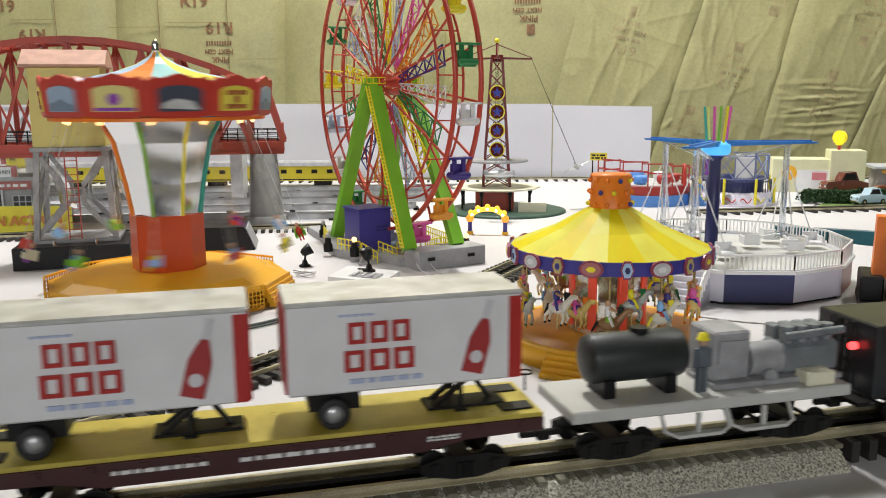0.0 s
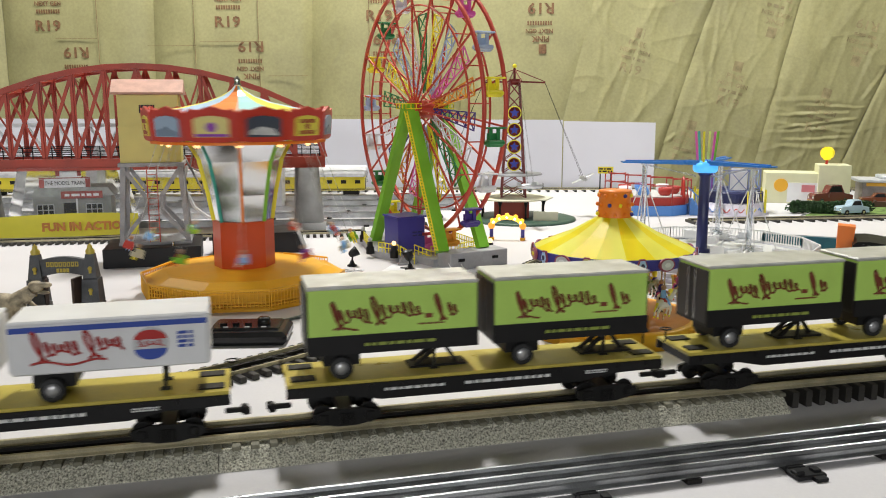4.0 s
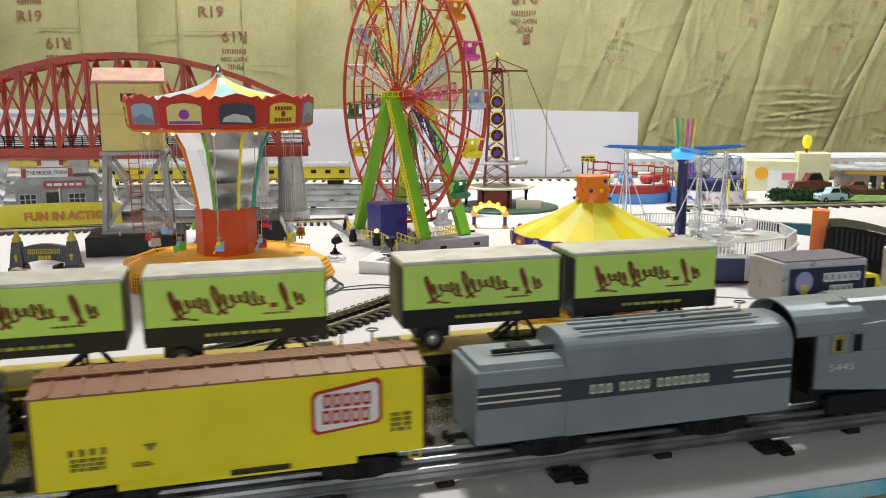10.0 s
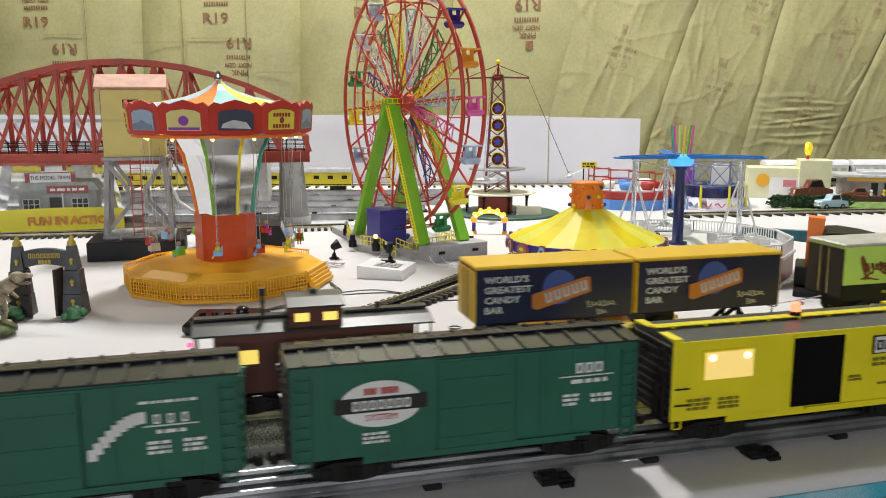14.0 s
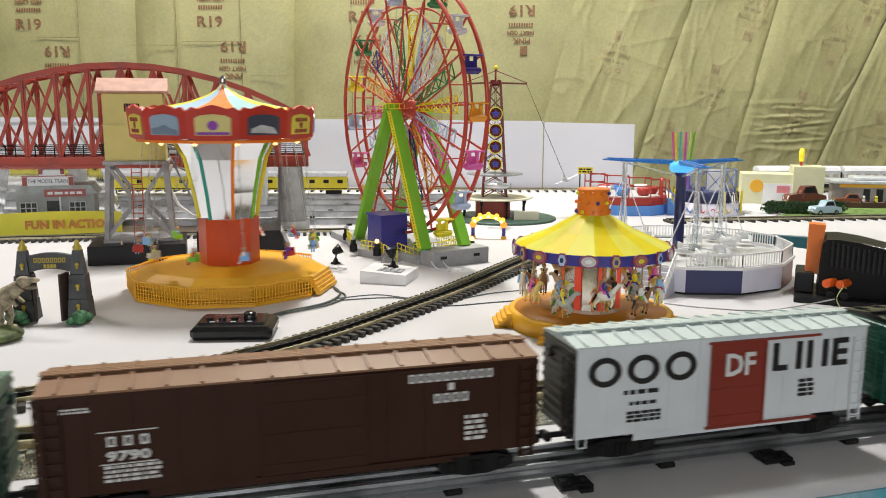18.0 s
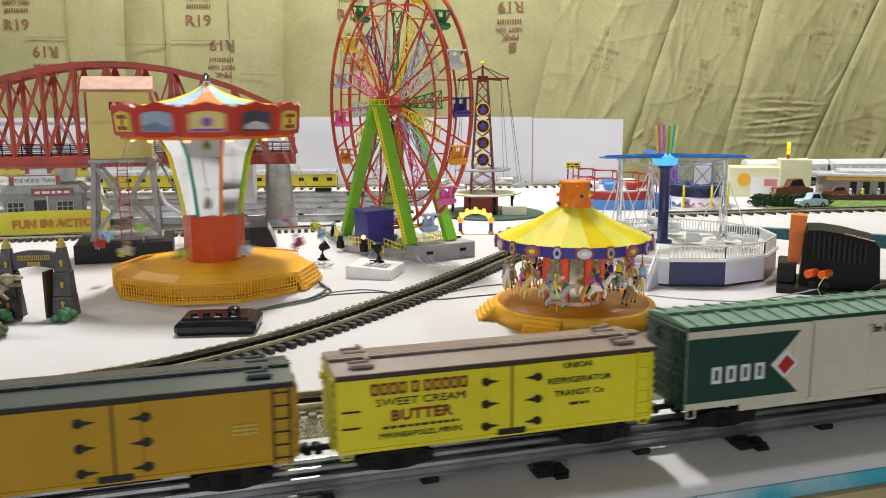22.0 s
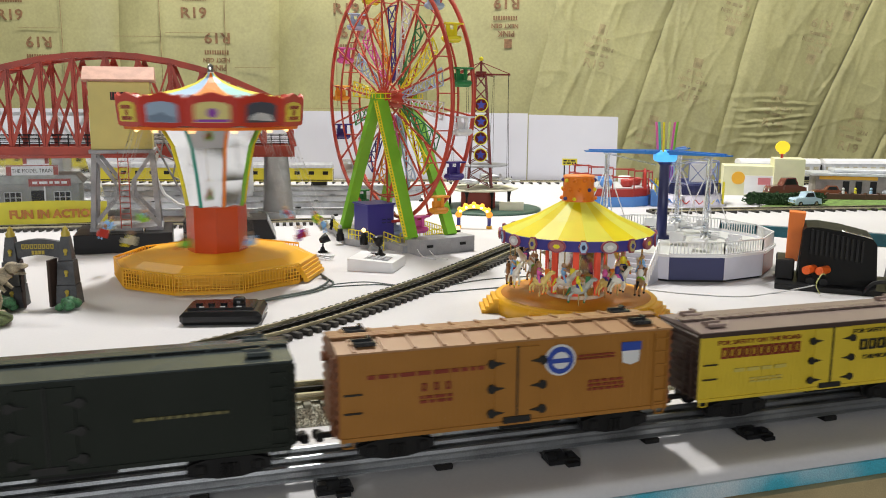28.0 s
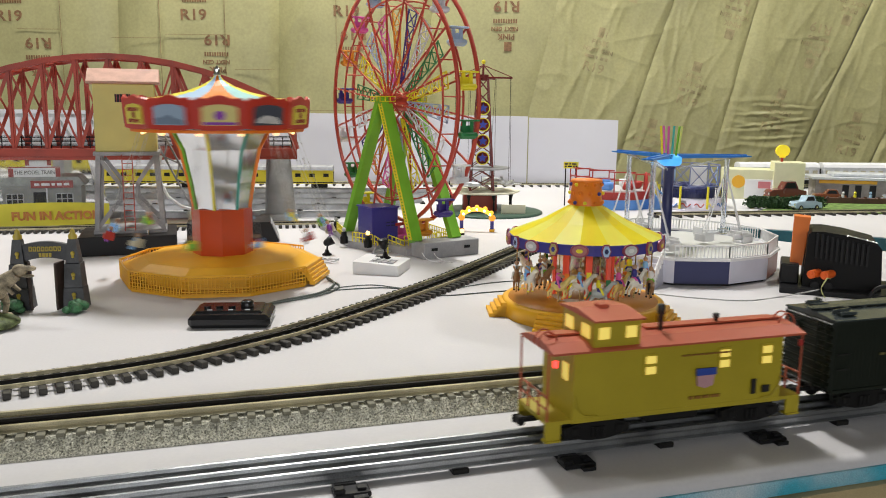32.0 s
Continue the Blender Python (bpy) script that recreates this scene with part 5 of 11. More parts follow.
def caboose():
    car, n = freight_car("caboose", -2.148, -1.918, "yellow caboose with red roof, cupola and lit windows", "caboose")
    body_yellow = paint("mustard_car_paint", (0.42, 0.33, 0.018), 0.45)
    red = paint("salmon_roof_paint", (0.46, 0.095, 0.045), 0.42)
    glow = lamp("warm_window_glow", (1.0, 0.76, 0.16), 0.5)
    h = n - 0.042
    part("body", Geo().box(0, 0, 0.020, h, 0.056, 0.056, bevel=0.0006).box(0, SIDE_Y + 0.002, 0.0175, h, 0.002, 0.004), body_yellow, car)
    half = 0.031
    part("roof", Geo().along([(-half, 0.0755), (half, 0.0755), (half, 0.0772), (0.016, 0.0815), (0, 0.083), (-0.016, 0.0815), (-half, 0.0772)], -n / 2 + 0.002, n / 2 - 0.002), red, car)
    cx = -0.058
    cup = part("cupola", Geo().box(cx, 0, 0.078, 0.040, 0.054, 0.022, bevel=0.0006), body_yellow, car)
    part("cupola_roof", Geo().along([(-0.031, 0.0995), (0.031, 0.0995), (0.031, 0.101), (0, 0.1045), (-0.031, 0.101)], cx - 0.0215, cx + 0.0215), red, cup)
    part("roof_hatch", Geo().box(cx, 0, 0.1035, 0.008, 0.010, 0.0035, bevel=0.0006), red, cup)
    for x in (cx - 0.0115, cx + 0.0115):
        part("pane", Geo().box(x, -0.0274, 0.085, 0.009, 0.001, 0.0095), glow, cup, "glowing window pane")
    for y in (-0.014, 0.014):
        part("pane", Geo().box(cx + 0.0203, y, 0.084, 0.001, 0.013, 0.0105), glow, cup, "glowing window pane")
        part("pane", Geo().box(cx - 0.0203, y, 0.084, 0.001, 0.013, 0.0105), glow, cup, "glowing window pane")
    for x in (-0.029, 0.038, 0.078):
        w = part("window", Geo().box(x, -0.0283, 0.0515, 0.0125, 0.0012, 0.0185), body_yellow, car)
        part("pane", Geo().box(x, -0.0291, 0.062, 0.0088, 0.0008, 0.0062), glow, w, "glowing window pane")
        part("pane", Geo().box(x, -0.0291, 0.053, 0.0088, 0.0008, 0.0062), glow, w, "glowing window pane")
    for s in (-1, 1):
        part("end_pane", Geo().box(s * (h / 2 + 0.0004), -0.014, 0.05, 0.001, 0.009, 0.014), glow, car, "glowing window pane")
        part("platform", Geo().box(s * (n / 2 - 0.0105), 0, 0.0175, 0.021, 0.054, 0.003).box(s * (n / 2 - 0.006), -0.0255, 0.003, 0.013, 0.002, 0.016).box(s * (n / 2 - 0.006), 0.0255, 0.003, 0.013, 0.002, 0.016).box(s * (n / 2 - 0.006), -0.024, 0.003, 0.013, 0.008, 0.0015), body_yellow, car)
        rail = Geo()
        for y in (-0.026, -0.01, 0.01, 0.026):
            rail.rod((s * (n / 2 - 0.001), y, 0.02), (s * (n / 2 - 0.001), y, 0.040 if abs(y) < 0.02 else 0.076), 0.0009, n=6)
        rail.rod((s * (n / 2 - 0.001), -0.026, 0.04), (s * (n / 2 - 0.001), 0.026, 0.04), 0.0009, n=6).rod((s * (n / 2 - 0.001), -0.026, 0.03), (s * (n / 2 - 0.001), 0.026, 0.03), 0.0007, n=6)
        part("railing", rail, red, car, "red platform railing")
        hoop = Geo()
        for y in (-0.012, -0.004):
            hoop.tube([(s * (n / 2 - 0.006) + 0.008 * math.cos(a), y, 0.079 + 0.011 * math.sin(a)) for a in [k * math.pi / 8 for k in range(9)]], 0.0007)
        part("roof_hoop", hoop, red, car)
        part("marker_lamp", Geo().rod((s * (n / 2 - 0.005), -0.029, 0.066), (s * (n / 2 - 0.005), -0.029, 0.071), 0.002, n=8), lamp("red_marker_glow", (1.0, 0.05, 0.04), 3.0) if s < 0 else INK_RED, car)
    stack = Geo().lathe([(0.0019, 0.079), (0.0019, 0.0955), (0.0031, 0.0965), (0.0031, 0.1035), (0.0022, 0.1045), (0, 0.1045)], 12, at=Matrix.Translation((-0.008, -0.006, 0)))
    part("roof_vent", Geo().lathe([(0.0016, 0.079), (0.0016, 0.087), (0.0026, 0.0875), (0.0026, 0.091), (0, 0.091)], 10, at=Matrix.Translation((0.048, 0, 0))), INK_BLACK, car)
    part("smoke_stack", stack, INK_BLACK, car, "black stove pipe")
    part("roof_walk", Geo().box(0.045, 0, 0.0835, 0.13, 0.008, 0.0012).box(-0.09, 0, 0.0835, 0.03, 0.008, 0.0012), red, car)
    g = Geo()
    g.side([(0.013, 0.0395), (0.02, 0.037), (0.027, 0.0395), (0.0285, 0.053), (0.0115, 0.053)], TEXT_Y - 0.0006, TEXT_Y + 0.001, 0)
    rect(g, 0.02, TEXT_Y - 0.0008, 0.0515, 0.018, 0.006, 1)
    part("shield_emblem", g, [paint("pink_shield", (0.5, 0.28, 0.30)), INK_BLUE], car, "pink and blue shield emblem")
    g = small_bars(Geo(), 0.02, TEXT_Y, 0.0665, 0.044, 0.0022, 1, 0, 81)
    small_bars(g, 0.02, TEXT_Y, 0.0295, 0.028, 0.004, 1, 0, 82)
    part("lettering", g, paint("faded_maroon_lettering", (0.26, 0.12, 0.02)), car)
    g = Geo()
    rect(g, 0.066, TEXT_Y, 0.034, 0.004, 0.013)
    rect(g, 0.078, TEXT_Y, 0.031, 0.007, 0.006)
    part("data_plate", g, INK_BLACK, car)
    for s in (-1, 1):
        part("grab_rail", Geo().tube([(s * (h / 2 - 0.002), -0.0292, 0.04), (s * (h / 2 - 0.003), -0.0295, 0.031), (s * (h / 2 - 0.010), -0.0295, 0.0235), (s * (h / 2 - 0.02), -0.0292, 0.0225)], 0.0008), body_yellow, car)
    part("underframe", Geo().box(0, 0, 0.011, n * 0.9, 0.014, 0.008).box(0, 0, 0.006, 0.05, 0.036, 0.013, bevel=0.002), DARK, car)
    running_gear(car, n, 0.045)
    resize(car, 0.955)


def locomotive():
    a, b = 2.211, 2.566
    car, n = freight_car("steam_locomotive", a, b, "streamlined grey steam locomotive with a bullet nose and spoked wheels", "locomotive")
    grey = material("engine_grey_paint", (0.245, 0.282, 0.31), 0.38, 0.35, vary=0.06, grain=20)
    x0, x1 = -n / 2, n / 2
    boiler = Geo()
    prof = [(0.0, 0.0285), (0.19, 0.0285), (0.215, 0.0275), (0.232, 0.0245), (0.242, 0.019), (0.2475, 0.011), (0.249, 0.0)]
    v = [(r, x) for x, r in prof]
    boiler.lathe(v, 28, at=Matrix.Translation((x0 + 0.085, 0, 0.066)) @ Matrix.Rotation(radians(90), 4, "Y"))
    part("boiler", boiler, grey, car)
    hood = [(-0.0215, 0.080), (0.0215, 0.080), (0.0215, 0.0905), (0.0185, 0.0965), (0.014, 0.0985), (-0.014, 0.0985), (-0.0185, 0.0965), (-0.0215, 0.0905)]
    part("rear_hood", Geo().along(hood, x0 + 0.050, x0 + 0.163), grey, car)
    part("front_hood", Geo().along([(y * 0.84, z - 0.0008) for y, z in hood], x0 + 0.1635, x1 - 0.078), grey, car)
    part("nose_hood", Geo().side([(x1 - 0.0775, 0.086), (x1 - 0.036, 0.082), (x1 - 0.040, 0.0895), (x1 - 0.052, 0.0945), (x1 - 0.0775, 0.0970)], -0.0165, 0.0165), grey, car)
    part("firebox_casing", Geo().along([(-0.0298, 0.050), (0.0298, 0.050), (0.0298, 0.079), (0.0225, 0.0885), (-0.0225, 0.0885), (-0.0298, 0.079)], x0 + 0.0555, x0 + 0.087), grey, car)
    for x, mat in ((x0 + 0.128, YELLOW), (x0 + 0.158, DARK)):
        part("vent_rim", Geo().ring(0.0055, 0.0022, 0.0022, 18, at=Matrix.Translation((x, 0, 0.0990))), DARK, car)
        part("vent_cup", Geo().rod((x, 0, 0.0980), (x, 0, 0.0988), 0.0045, n=14), mat, car)
    for s in (-1, 1):
        y0, y1 = sorted((s * 0.0285, s * 0.0308))
        part("skirt", Geo().side([(x0 + 0.014, 0.0315), (-0.051, 0.0205), (-0.045, 0.030), (-0.036, 0.0385), (-0.026, 0.0405), (0.029, 0.0395), (0.031, 0.0512), (x1 - 0.07, 0.0545), (x1 - 0.034, 0.056), (x1 - 0.034, 0.0600), (x0 + 0.165, 0.0600), (x0 + 0.014, 0.0600)], y0, y1), grey, car)
        # light grey here paints the bright highlight along the board's edge
        part("running_board", Geo().box((x0 + 0.083 + x1 - 0.04) / 2, s * 0.0306, 0.0560, x1 - x0 - 0.123, 0.0050, 0.0016, bevel=0.0004), LIGHT_GREY, car, "running board with its edge highlight painted in pale grey")
        rail = Geo().tube([(x0 + 0.052, s * 0.0310, 0.0815), (x0 + 0.075, s * 0.0312, 0.083), (x0 + 0.088, s * 0.0300, 0.0795), (x0 + 0.100, s * 0.0298, 0.0785), (x1 - 0.075, s * 0.0292, 0.0775)], 0.0007, 6)
        part("handrail", rail, LIGHT_GREY, car, "pale thin handrail")
        pipe = Geo().tube([(x0 + 0.088, s * 0.0296, 0.0715), (x0 + 0.118, s * 0.0296, 0.0718), (x0 + 0.124, s * 0.0296, 0.0680), (x0 + 0.150, s * 0.0296, 0.0680), (x0 + 0.156, s * 0.0296, 0.0722), (x1 - 0.068, s * 0.0292, 0.0722)], 0.0011, 6)
        part("pipe", pipe, grey, car)
        for i in range(5):
            part("stanchion", Geo().box(x0 + 0.112 + i * 0.036, s * 0.0292, 0.0765, 0.0012, 0.0014, 0.0022), grey, car)
        part("side_hatch", Geo().box(x0 + 0.205, s * 0.0288, 0.0635, 0.022, 0.0012, 0.0042, bevel=0.0003), grey, car)
    arc = [(0.0308 * math.cos(q), 0.075 + 0.0225 * math.sin(q)) for q in [math.pi * k / 14 for k in range(15)]]
    cab = part("cab", Geo().along([(-0.0305, 0.0315), (0.0305, 0.0315), (0.0305, 0.075)] + [(y * 0.98, z - 0.0008) for y, z in arc[1:-1]] + [(-0.0305, 0.075)], x0 + 0.012, x0 + 0.0555), grey, car)
    part("cab_roof", Geo().along(arc + [(y * 1.045, z + 0.0012) for y, z in arc[::-1]], x0 - 0.008, x0 + 0.0585), grey, cab, "curved cab roof")
    part("roof_hatch", Geo().box(x0 + 0.040, -0.010, 0.0955, 0.018, 0.012, 0.0022, bevel=0.0005), grey, cab)
    part("cab_back", Geo().along([(-0.0285, 0.026), (0.0285, 0.026), (0.0285, 0.076), (0.020, 0.0905), (-0.020, 0.0905), (-0.0285, 0.076)], x0 + 0.0095, x0 + 0.0118), DARK, cab)
    for x, w, mat in ((x0 + 0.0305, 0.0125, material("cab_interior", (0.30, 0.27, 0.06), 0.6)), (x0 + 0.0484, 0.010, DARK)):
        win = part("cab_window", Geo().box(x, -0.0309, 0.060, w, 0.001, 0.0145), mat, cab)
        part("window_frame", Geo().box(x - w / 2, -0.0315, 0.059, 0.0014, 0.0016, 0.0165).box(x + w / 2, -0.0315, 0.059, 0.0014, 0.0016, 0.0165).box(x, -0.0315, 0.059, w, 0.0016, 0.0014).box(x, -0.0315, 0.0743, w, 0.0016, 0.0014), grey, win)
    words("5445", 0.0058, paint("faint_number_paint", (0.46, 0.48, 0.50)), cab, x0 + 0.036, -0.0312, 0.0478, 1.5, "number")
    part("control_stand", Geo().box(x0 + 0.031, -0.0318, 0.062, 0.005, 0.0012, 0.009), DARK, cab)
    part("cab_step_line", Geo().box(x0 + 0.034, -0.0310, 0.0405, 0.04, 0.0010, 0.0012), grey, cab)
    drop = Geo()
    for s in (-1, 1):
        y0, y1 = sorted((s * 0.026, s * 0.0306))
        drop.side([(x1 - 0.052, 0.060), (x1 - 0.034, 0.060), (x1 - 0.019, 0.042), (x1 - 0.010, 0.014), (x1 - 0.017, 0.014), (x1 - 0.027, 0.038), (x1 - 0.044, 0.055)], y0, y1)
    drop.along([(-0.026, 0.009), (0.026, 0.009), (0.026, 0.02), (0.016, 0.034), (-0.016, 0.034), (-0.026, 0.02)], x1 - 0.014, x1 - 0.002)
    part("pilot", drop, grey, car, "sloping grey pilot shroud")
    part("head_lamp", Geo().rod((x1 - 0.032, 0, 0.072), (x1 - 0.0225, 0, 0.072), 0.0085, n=16), CHROME, car)
    part("frame", Geo().box(-0.01, 0, 0.013, n * 0.9, 0.024, 0.03).box(0.055, -0.0205, 0.036, 0.05, 0.012, 0.02, bevel=0.003).box(0.118, -0.0225, 0.016, 0.03, 0.014, 0.036, bevel=0.003).box(0.055, 0.0205, 0.036, 0.05, 0.012, 0.02, bevel=0.003).box(0.118, 0.0225, 0.016, 0.03, 0.014, 0.036, bevel=0.003).box(0.085, -0.022, 0.045, 0.07, 0.005, 0.008), DARK, car)
    part("cylinder_cover", Geo().rod((0.104, -0.0245, 0.027), (0.135, -0.0245, 0.027), 0.009, n=16), BLACK, car)
    part("lubricator", Geo().rod((0.062, -0.027, 0.047), (0.07, -0.027, 0.050), 0.004, n=10), BLACK, car)
    brass = material("aged_brass", (0.45, 0.33, 0.12), 0.3, 0.9)
    part("pump", Geo().rod((0.075, -0.029, 0.044), (0.075, -0.029, 0.05), 0.0035, n=10).ball(0.075, -0.029, 0.052, 0.0035).rod((0.055, -0.029, 0.046), (0.09, -0.029, 0.0475), 0.0016, n=8), brass, car, "brass pump fittings")
    driver = material("pale_driver_metal", (0.40, 0.39, 0.35), 0.38, 0.3)
    pieces = []
    for s in (-1, 1):
        turn = Matrix.Translation((0, s * 0.0185, 0)) @ Matrix.Rotation(radians(90), 4, "X")
        pieces.append(("wheel_rim", Geo().ring(0.0164, 0.0034, 0.004, 32, 0, turn).mesh("wheel_rim", driver)))
        pieces.append(("wheel_tyre", Geo().ring(0.0186, 0.0010, 0.0052, 32, 0, turn).mesh("wheel_tyre", DARK)))
        pieces.append(("wheel_back", Geo().rod((0, s * 0.0155, 0), (0, s * 0.0166, 0), 0.0150, n=24).mesh("wheel_back", DARK)))
        pieces.append(("wheel_hub", Geo().rod((0, s * 0.0165, 0), (0, s * 0.0225, 0), 0.0045, n=12).box(0.0090, s * 0.0215, -0.003, 0.004, 0.003, 0.006).mesh("wheel_hub", driver)))
        for i in range(8):
            q = 2 * math.pi * i / 8
            pieces.append(("wheel_spoke", Geo().bar((0.003 * math.cos(q), s * 0.019, 0.003 * math.sin(q)), (0.0155 * math.cos(q), s * 0.019, 0.0155 * math.sin(q)), 0.0032, 0.0030).mesh("wheel_spoke", driver)))
    axle_mesh = Geo().rod((0, -0.018, 0), (0, 0.018, 0), 0.003, n=8).mesh("driving_axle", DARK)
    wheels = []
    for x in (-0.0295, 0.0168, 0.0576):
        axle = part("driving_axle", axle_mesh, None, car, "bright spoked driving wheels", pose(x, 0, 0.0186))
        for name, me in pieces:
            part(name, me, None, axle)
        wheels.append(axle)
    rod = Geo().bar((-0.034, -0.0245, 0), (0.062, -0.0245, 0), 0.002, 0.004)
    for x in (-0.0295, 0.0168, 0.0576):
        rod.rod((x, -0.0265, 0), (x, -0.022, 0), 0.0035, n=10)
    side_rod = part("side_rod", rod, material("dark_rod_steel", (0.16, 0.14, 0.10), 0.35, 0.8), car, "dark steel side rod", pose(0, 0, 0.0186))
    part("piston_rod", Geo().rod((0.05, -0.0275, 0.0265), (0.115, -0.0275, 0.027), 0.0012, n=8).box(0.085, -0.0275, 0.0245, 0.012, 0.003, 0.005).bar((0.05, -0.028, 0.034), (0.115, -0.028, 0.033), 0.002, 0.0016), STEEL, car)
    for x, r in ((0.115, 0.0095), (0.148, 0.0105), (-0.075, 0.0095), (-0.12, 0.011)):
        for s in (-1, 1):
            part("carrying_wheel", Geo().lathe([(0, -0.002), (r, -0.002), (r, 0.001), (r * 0.7, 0.0015), (0, 0.001)], 18, at=Matrix.Translation((x, s * 0.0165, r)) @ Matrix.Rotation(radians(90), 4, "X")), DARK, car)
    part("trailing_truck", Geo().side([(-0.145, 0.006), (-0.055, 0.006), (-0.05, 0.021), (-0.145, 0.021)], -0.0235, -0.019), DARK, car)
    part("coupler", COUPLER, None, car, "", pose(x1 - 0.006, 0, 0.002))
    return car, wheels, side_rod


def tender():
    car, n = freight_car("tender", 1.944, 2.201, "grey streamlined tender with a dark band and pale stripes", "tender")
    grey = bpy.data.materials["engine_grey_paint"]
    band = paint("dark_grey_band", (0.035, 0.042, 0.05))
    cream_line = paint("cream_stripe", (0.55, 0.53, 0.46))
    part("body", Geo().along([(-0.030, 0.017), (0.030, 0.017), (0.030, 0.070)] + [(0.030 * math.cos(q) ** 0.8 if q < math.pi / 2 else -0.030 * abs(math.cos(q)) ** 0.8, 0.070 + 0.020 * math.sin(q)) for q in [math.pi * (k + 0.5) / 20 for k in range(20)]] + [(-0.030, 0.070)], -n / 2 + 0.068, n / 2), grey, car)
    part("water_deck", Geo().box(-n / 2 + 0.035, 0, 0.017, 0.07, 0.06, 0.0535, bevel=0.001).along([(-0.028, 0.0705), (0.028, 0.0705), (0.024, 0.0745), (-0.024, 0.0745)], -n / 2 + 0.004, -n / 2 + 0.07), grey, car)
    part("filler_pipe", Geo().rod((-n / 2 + 0.02, -0.004, 0.077), (-n / 2 + 0.07, -0.004, 0.077), 0.002, n=8).box(-n / 2 + 0.045, 0.008, 0.0745, 0.016, 0.012, 0.003), DARK, car)
    part("band", Geo().box(0, -0.0302, 0.044, n - 0.002, 0.0012, 0.0155), band, car, "dark grey band")
    for z in (0.0485, 0.0535):
        part("stripe", Geo().box(-n / 2 + 0.032, -0.0312, z, 0.062, 0.0008, 0.0013), cream_line, car)
        part("stripe", Geo().box(n / 2 - 0.027, -0.0312, z, 0.05, 0.0008, 0.0013), cream_line, car)
    part("lettering", name_bars(Geo(), (3, 4, 7), 0.006, -0.0312, 0.0512, 0.0068, 0, 0.62, 0.32, space=0.7), cream_line, car)
    for s in (-1, 1):
        part("top_rail", Geo().box(0.03, s * 0.016, 0.0895, 0.15, 0.0016, 0.0014), grey, car)
        part("top_plate", Geo().box(0.03, s * 0.006, 0.0902, 0.15, 0.004, 0.0012), grey, car)
    part("hatch", Geo().rod((0.0, 0, 0.0895), (0.0, 0, 0.0915), 0.0022, n=8).rod((0.05, 0, 0.0895), (0.05, 0, 0.0915), 0.0022, n=8), DARK, car)
    part("front_bulkhead", Geo().box(n / 2 + 0.0008, 0, 0.02, 0.0016, 0.054, 0.06), DARK, car)
    part("buffer_frame", Geo().box(0, 0, 0.010, n * 0.97, 0.03, 0.008), DARK, car)
    running_gear(car, n, 0.06)
    return car


ENGINE, DRIVERS, SIDE_ROD = locomotive()
tender()
yellow_meat_car()
lit_power_car()
green_boxcar(1.093, 1.347, False)
green_boxcar(0.803, 1.060, True)
white_boxcar()
brown_long_car()
cream_green_car()
# the end panels are a darker yellow than the sides
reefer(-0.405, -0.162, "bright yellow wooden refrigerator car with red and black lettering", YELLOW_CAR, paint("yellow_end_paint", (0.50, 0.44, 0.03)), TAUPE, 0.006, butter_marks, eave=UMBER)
reefer(-0.699, -0.435, "ochre refrigerator car with slate roof and cross emblem", OCHRE_CAR, OCHRE_CAR, SLATE_ROOF, 0.018, cross_marks, INK_BLACK, eave=INK_BLACK)
reefer(-0.978, -0.733, "pale yellow dairy refrigerator car with a taupe roof", PALE_CAR, UMBER, TAUPE, 0.016, dairy_marks, rows=(0.10, 0.82), eave=UMBER)
reefer(-1.253, -1.008, "yellow refrigerator car with maroon and black lettering", paint("golden_car_paint", (0.64, 0.47, 0.035)), UMBER, TAUPE, 0.004, safety_marks, INK_BLACK, eave=UMBER)
reefer(-1.540, -1.281, "orange-brown refrigerator car with round and shield emblems", paint("orange_car_paint", (0.36, 0.155, 0.024)), paint("rust_end_paint", (0.20, 0.065, 0.022)), paint("tan_roof_paint", (0.36, 0.19, 0.085), 0.4), 0.002, fruit_marks, plain_roof=False, tall=0.965)
GREEN_EXPRESS = paint("bottle_green_car_paint", (0.010, 0.014, 0.009), 0.4, spec=0.35)
reefer(-1.889, -1.573, "long dark green express refrigerator car with gold lettering", GREEN_EXPRESS, GREEN_EXPRESS, paint("black_green_roof_paint", (0.045, 0.055, 0.055), 0.2), 0.006, express_marks, tall=0.95)
caboose()

# ---- middle train: flat cars, trailers and loads ----
def mid_thing(name, u, label, category, group=""):
    ob = thing(name, pose(u, 0, 0), label, category, group)
    MOVERS.append((ob, MID, MID_RUN, u, MID_TOP))
    return ob


DECK = material("yellow_deck_wood", (0.52, 0.42, 0.075), 0.3, vary=0.10, grain=40)
DECK_Z = 0.0405


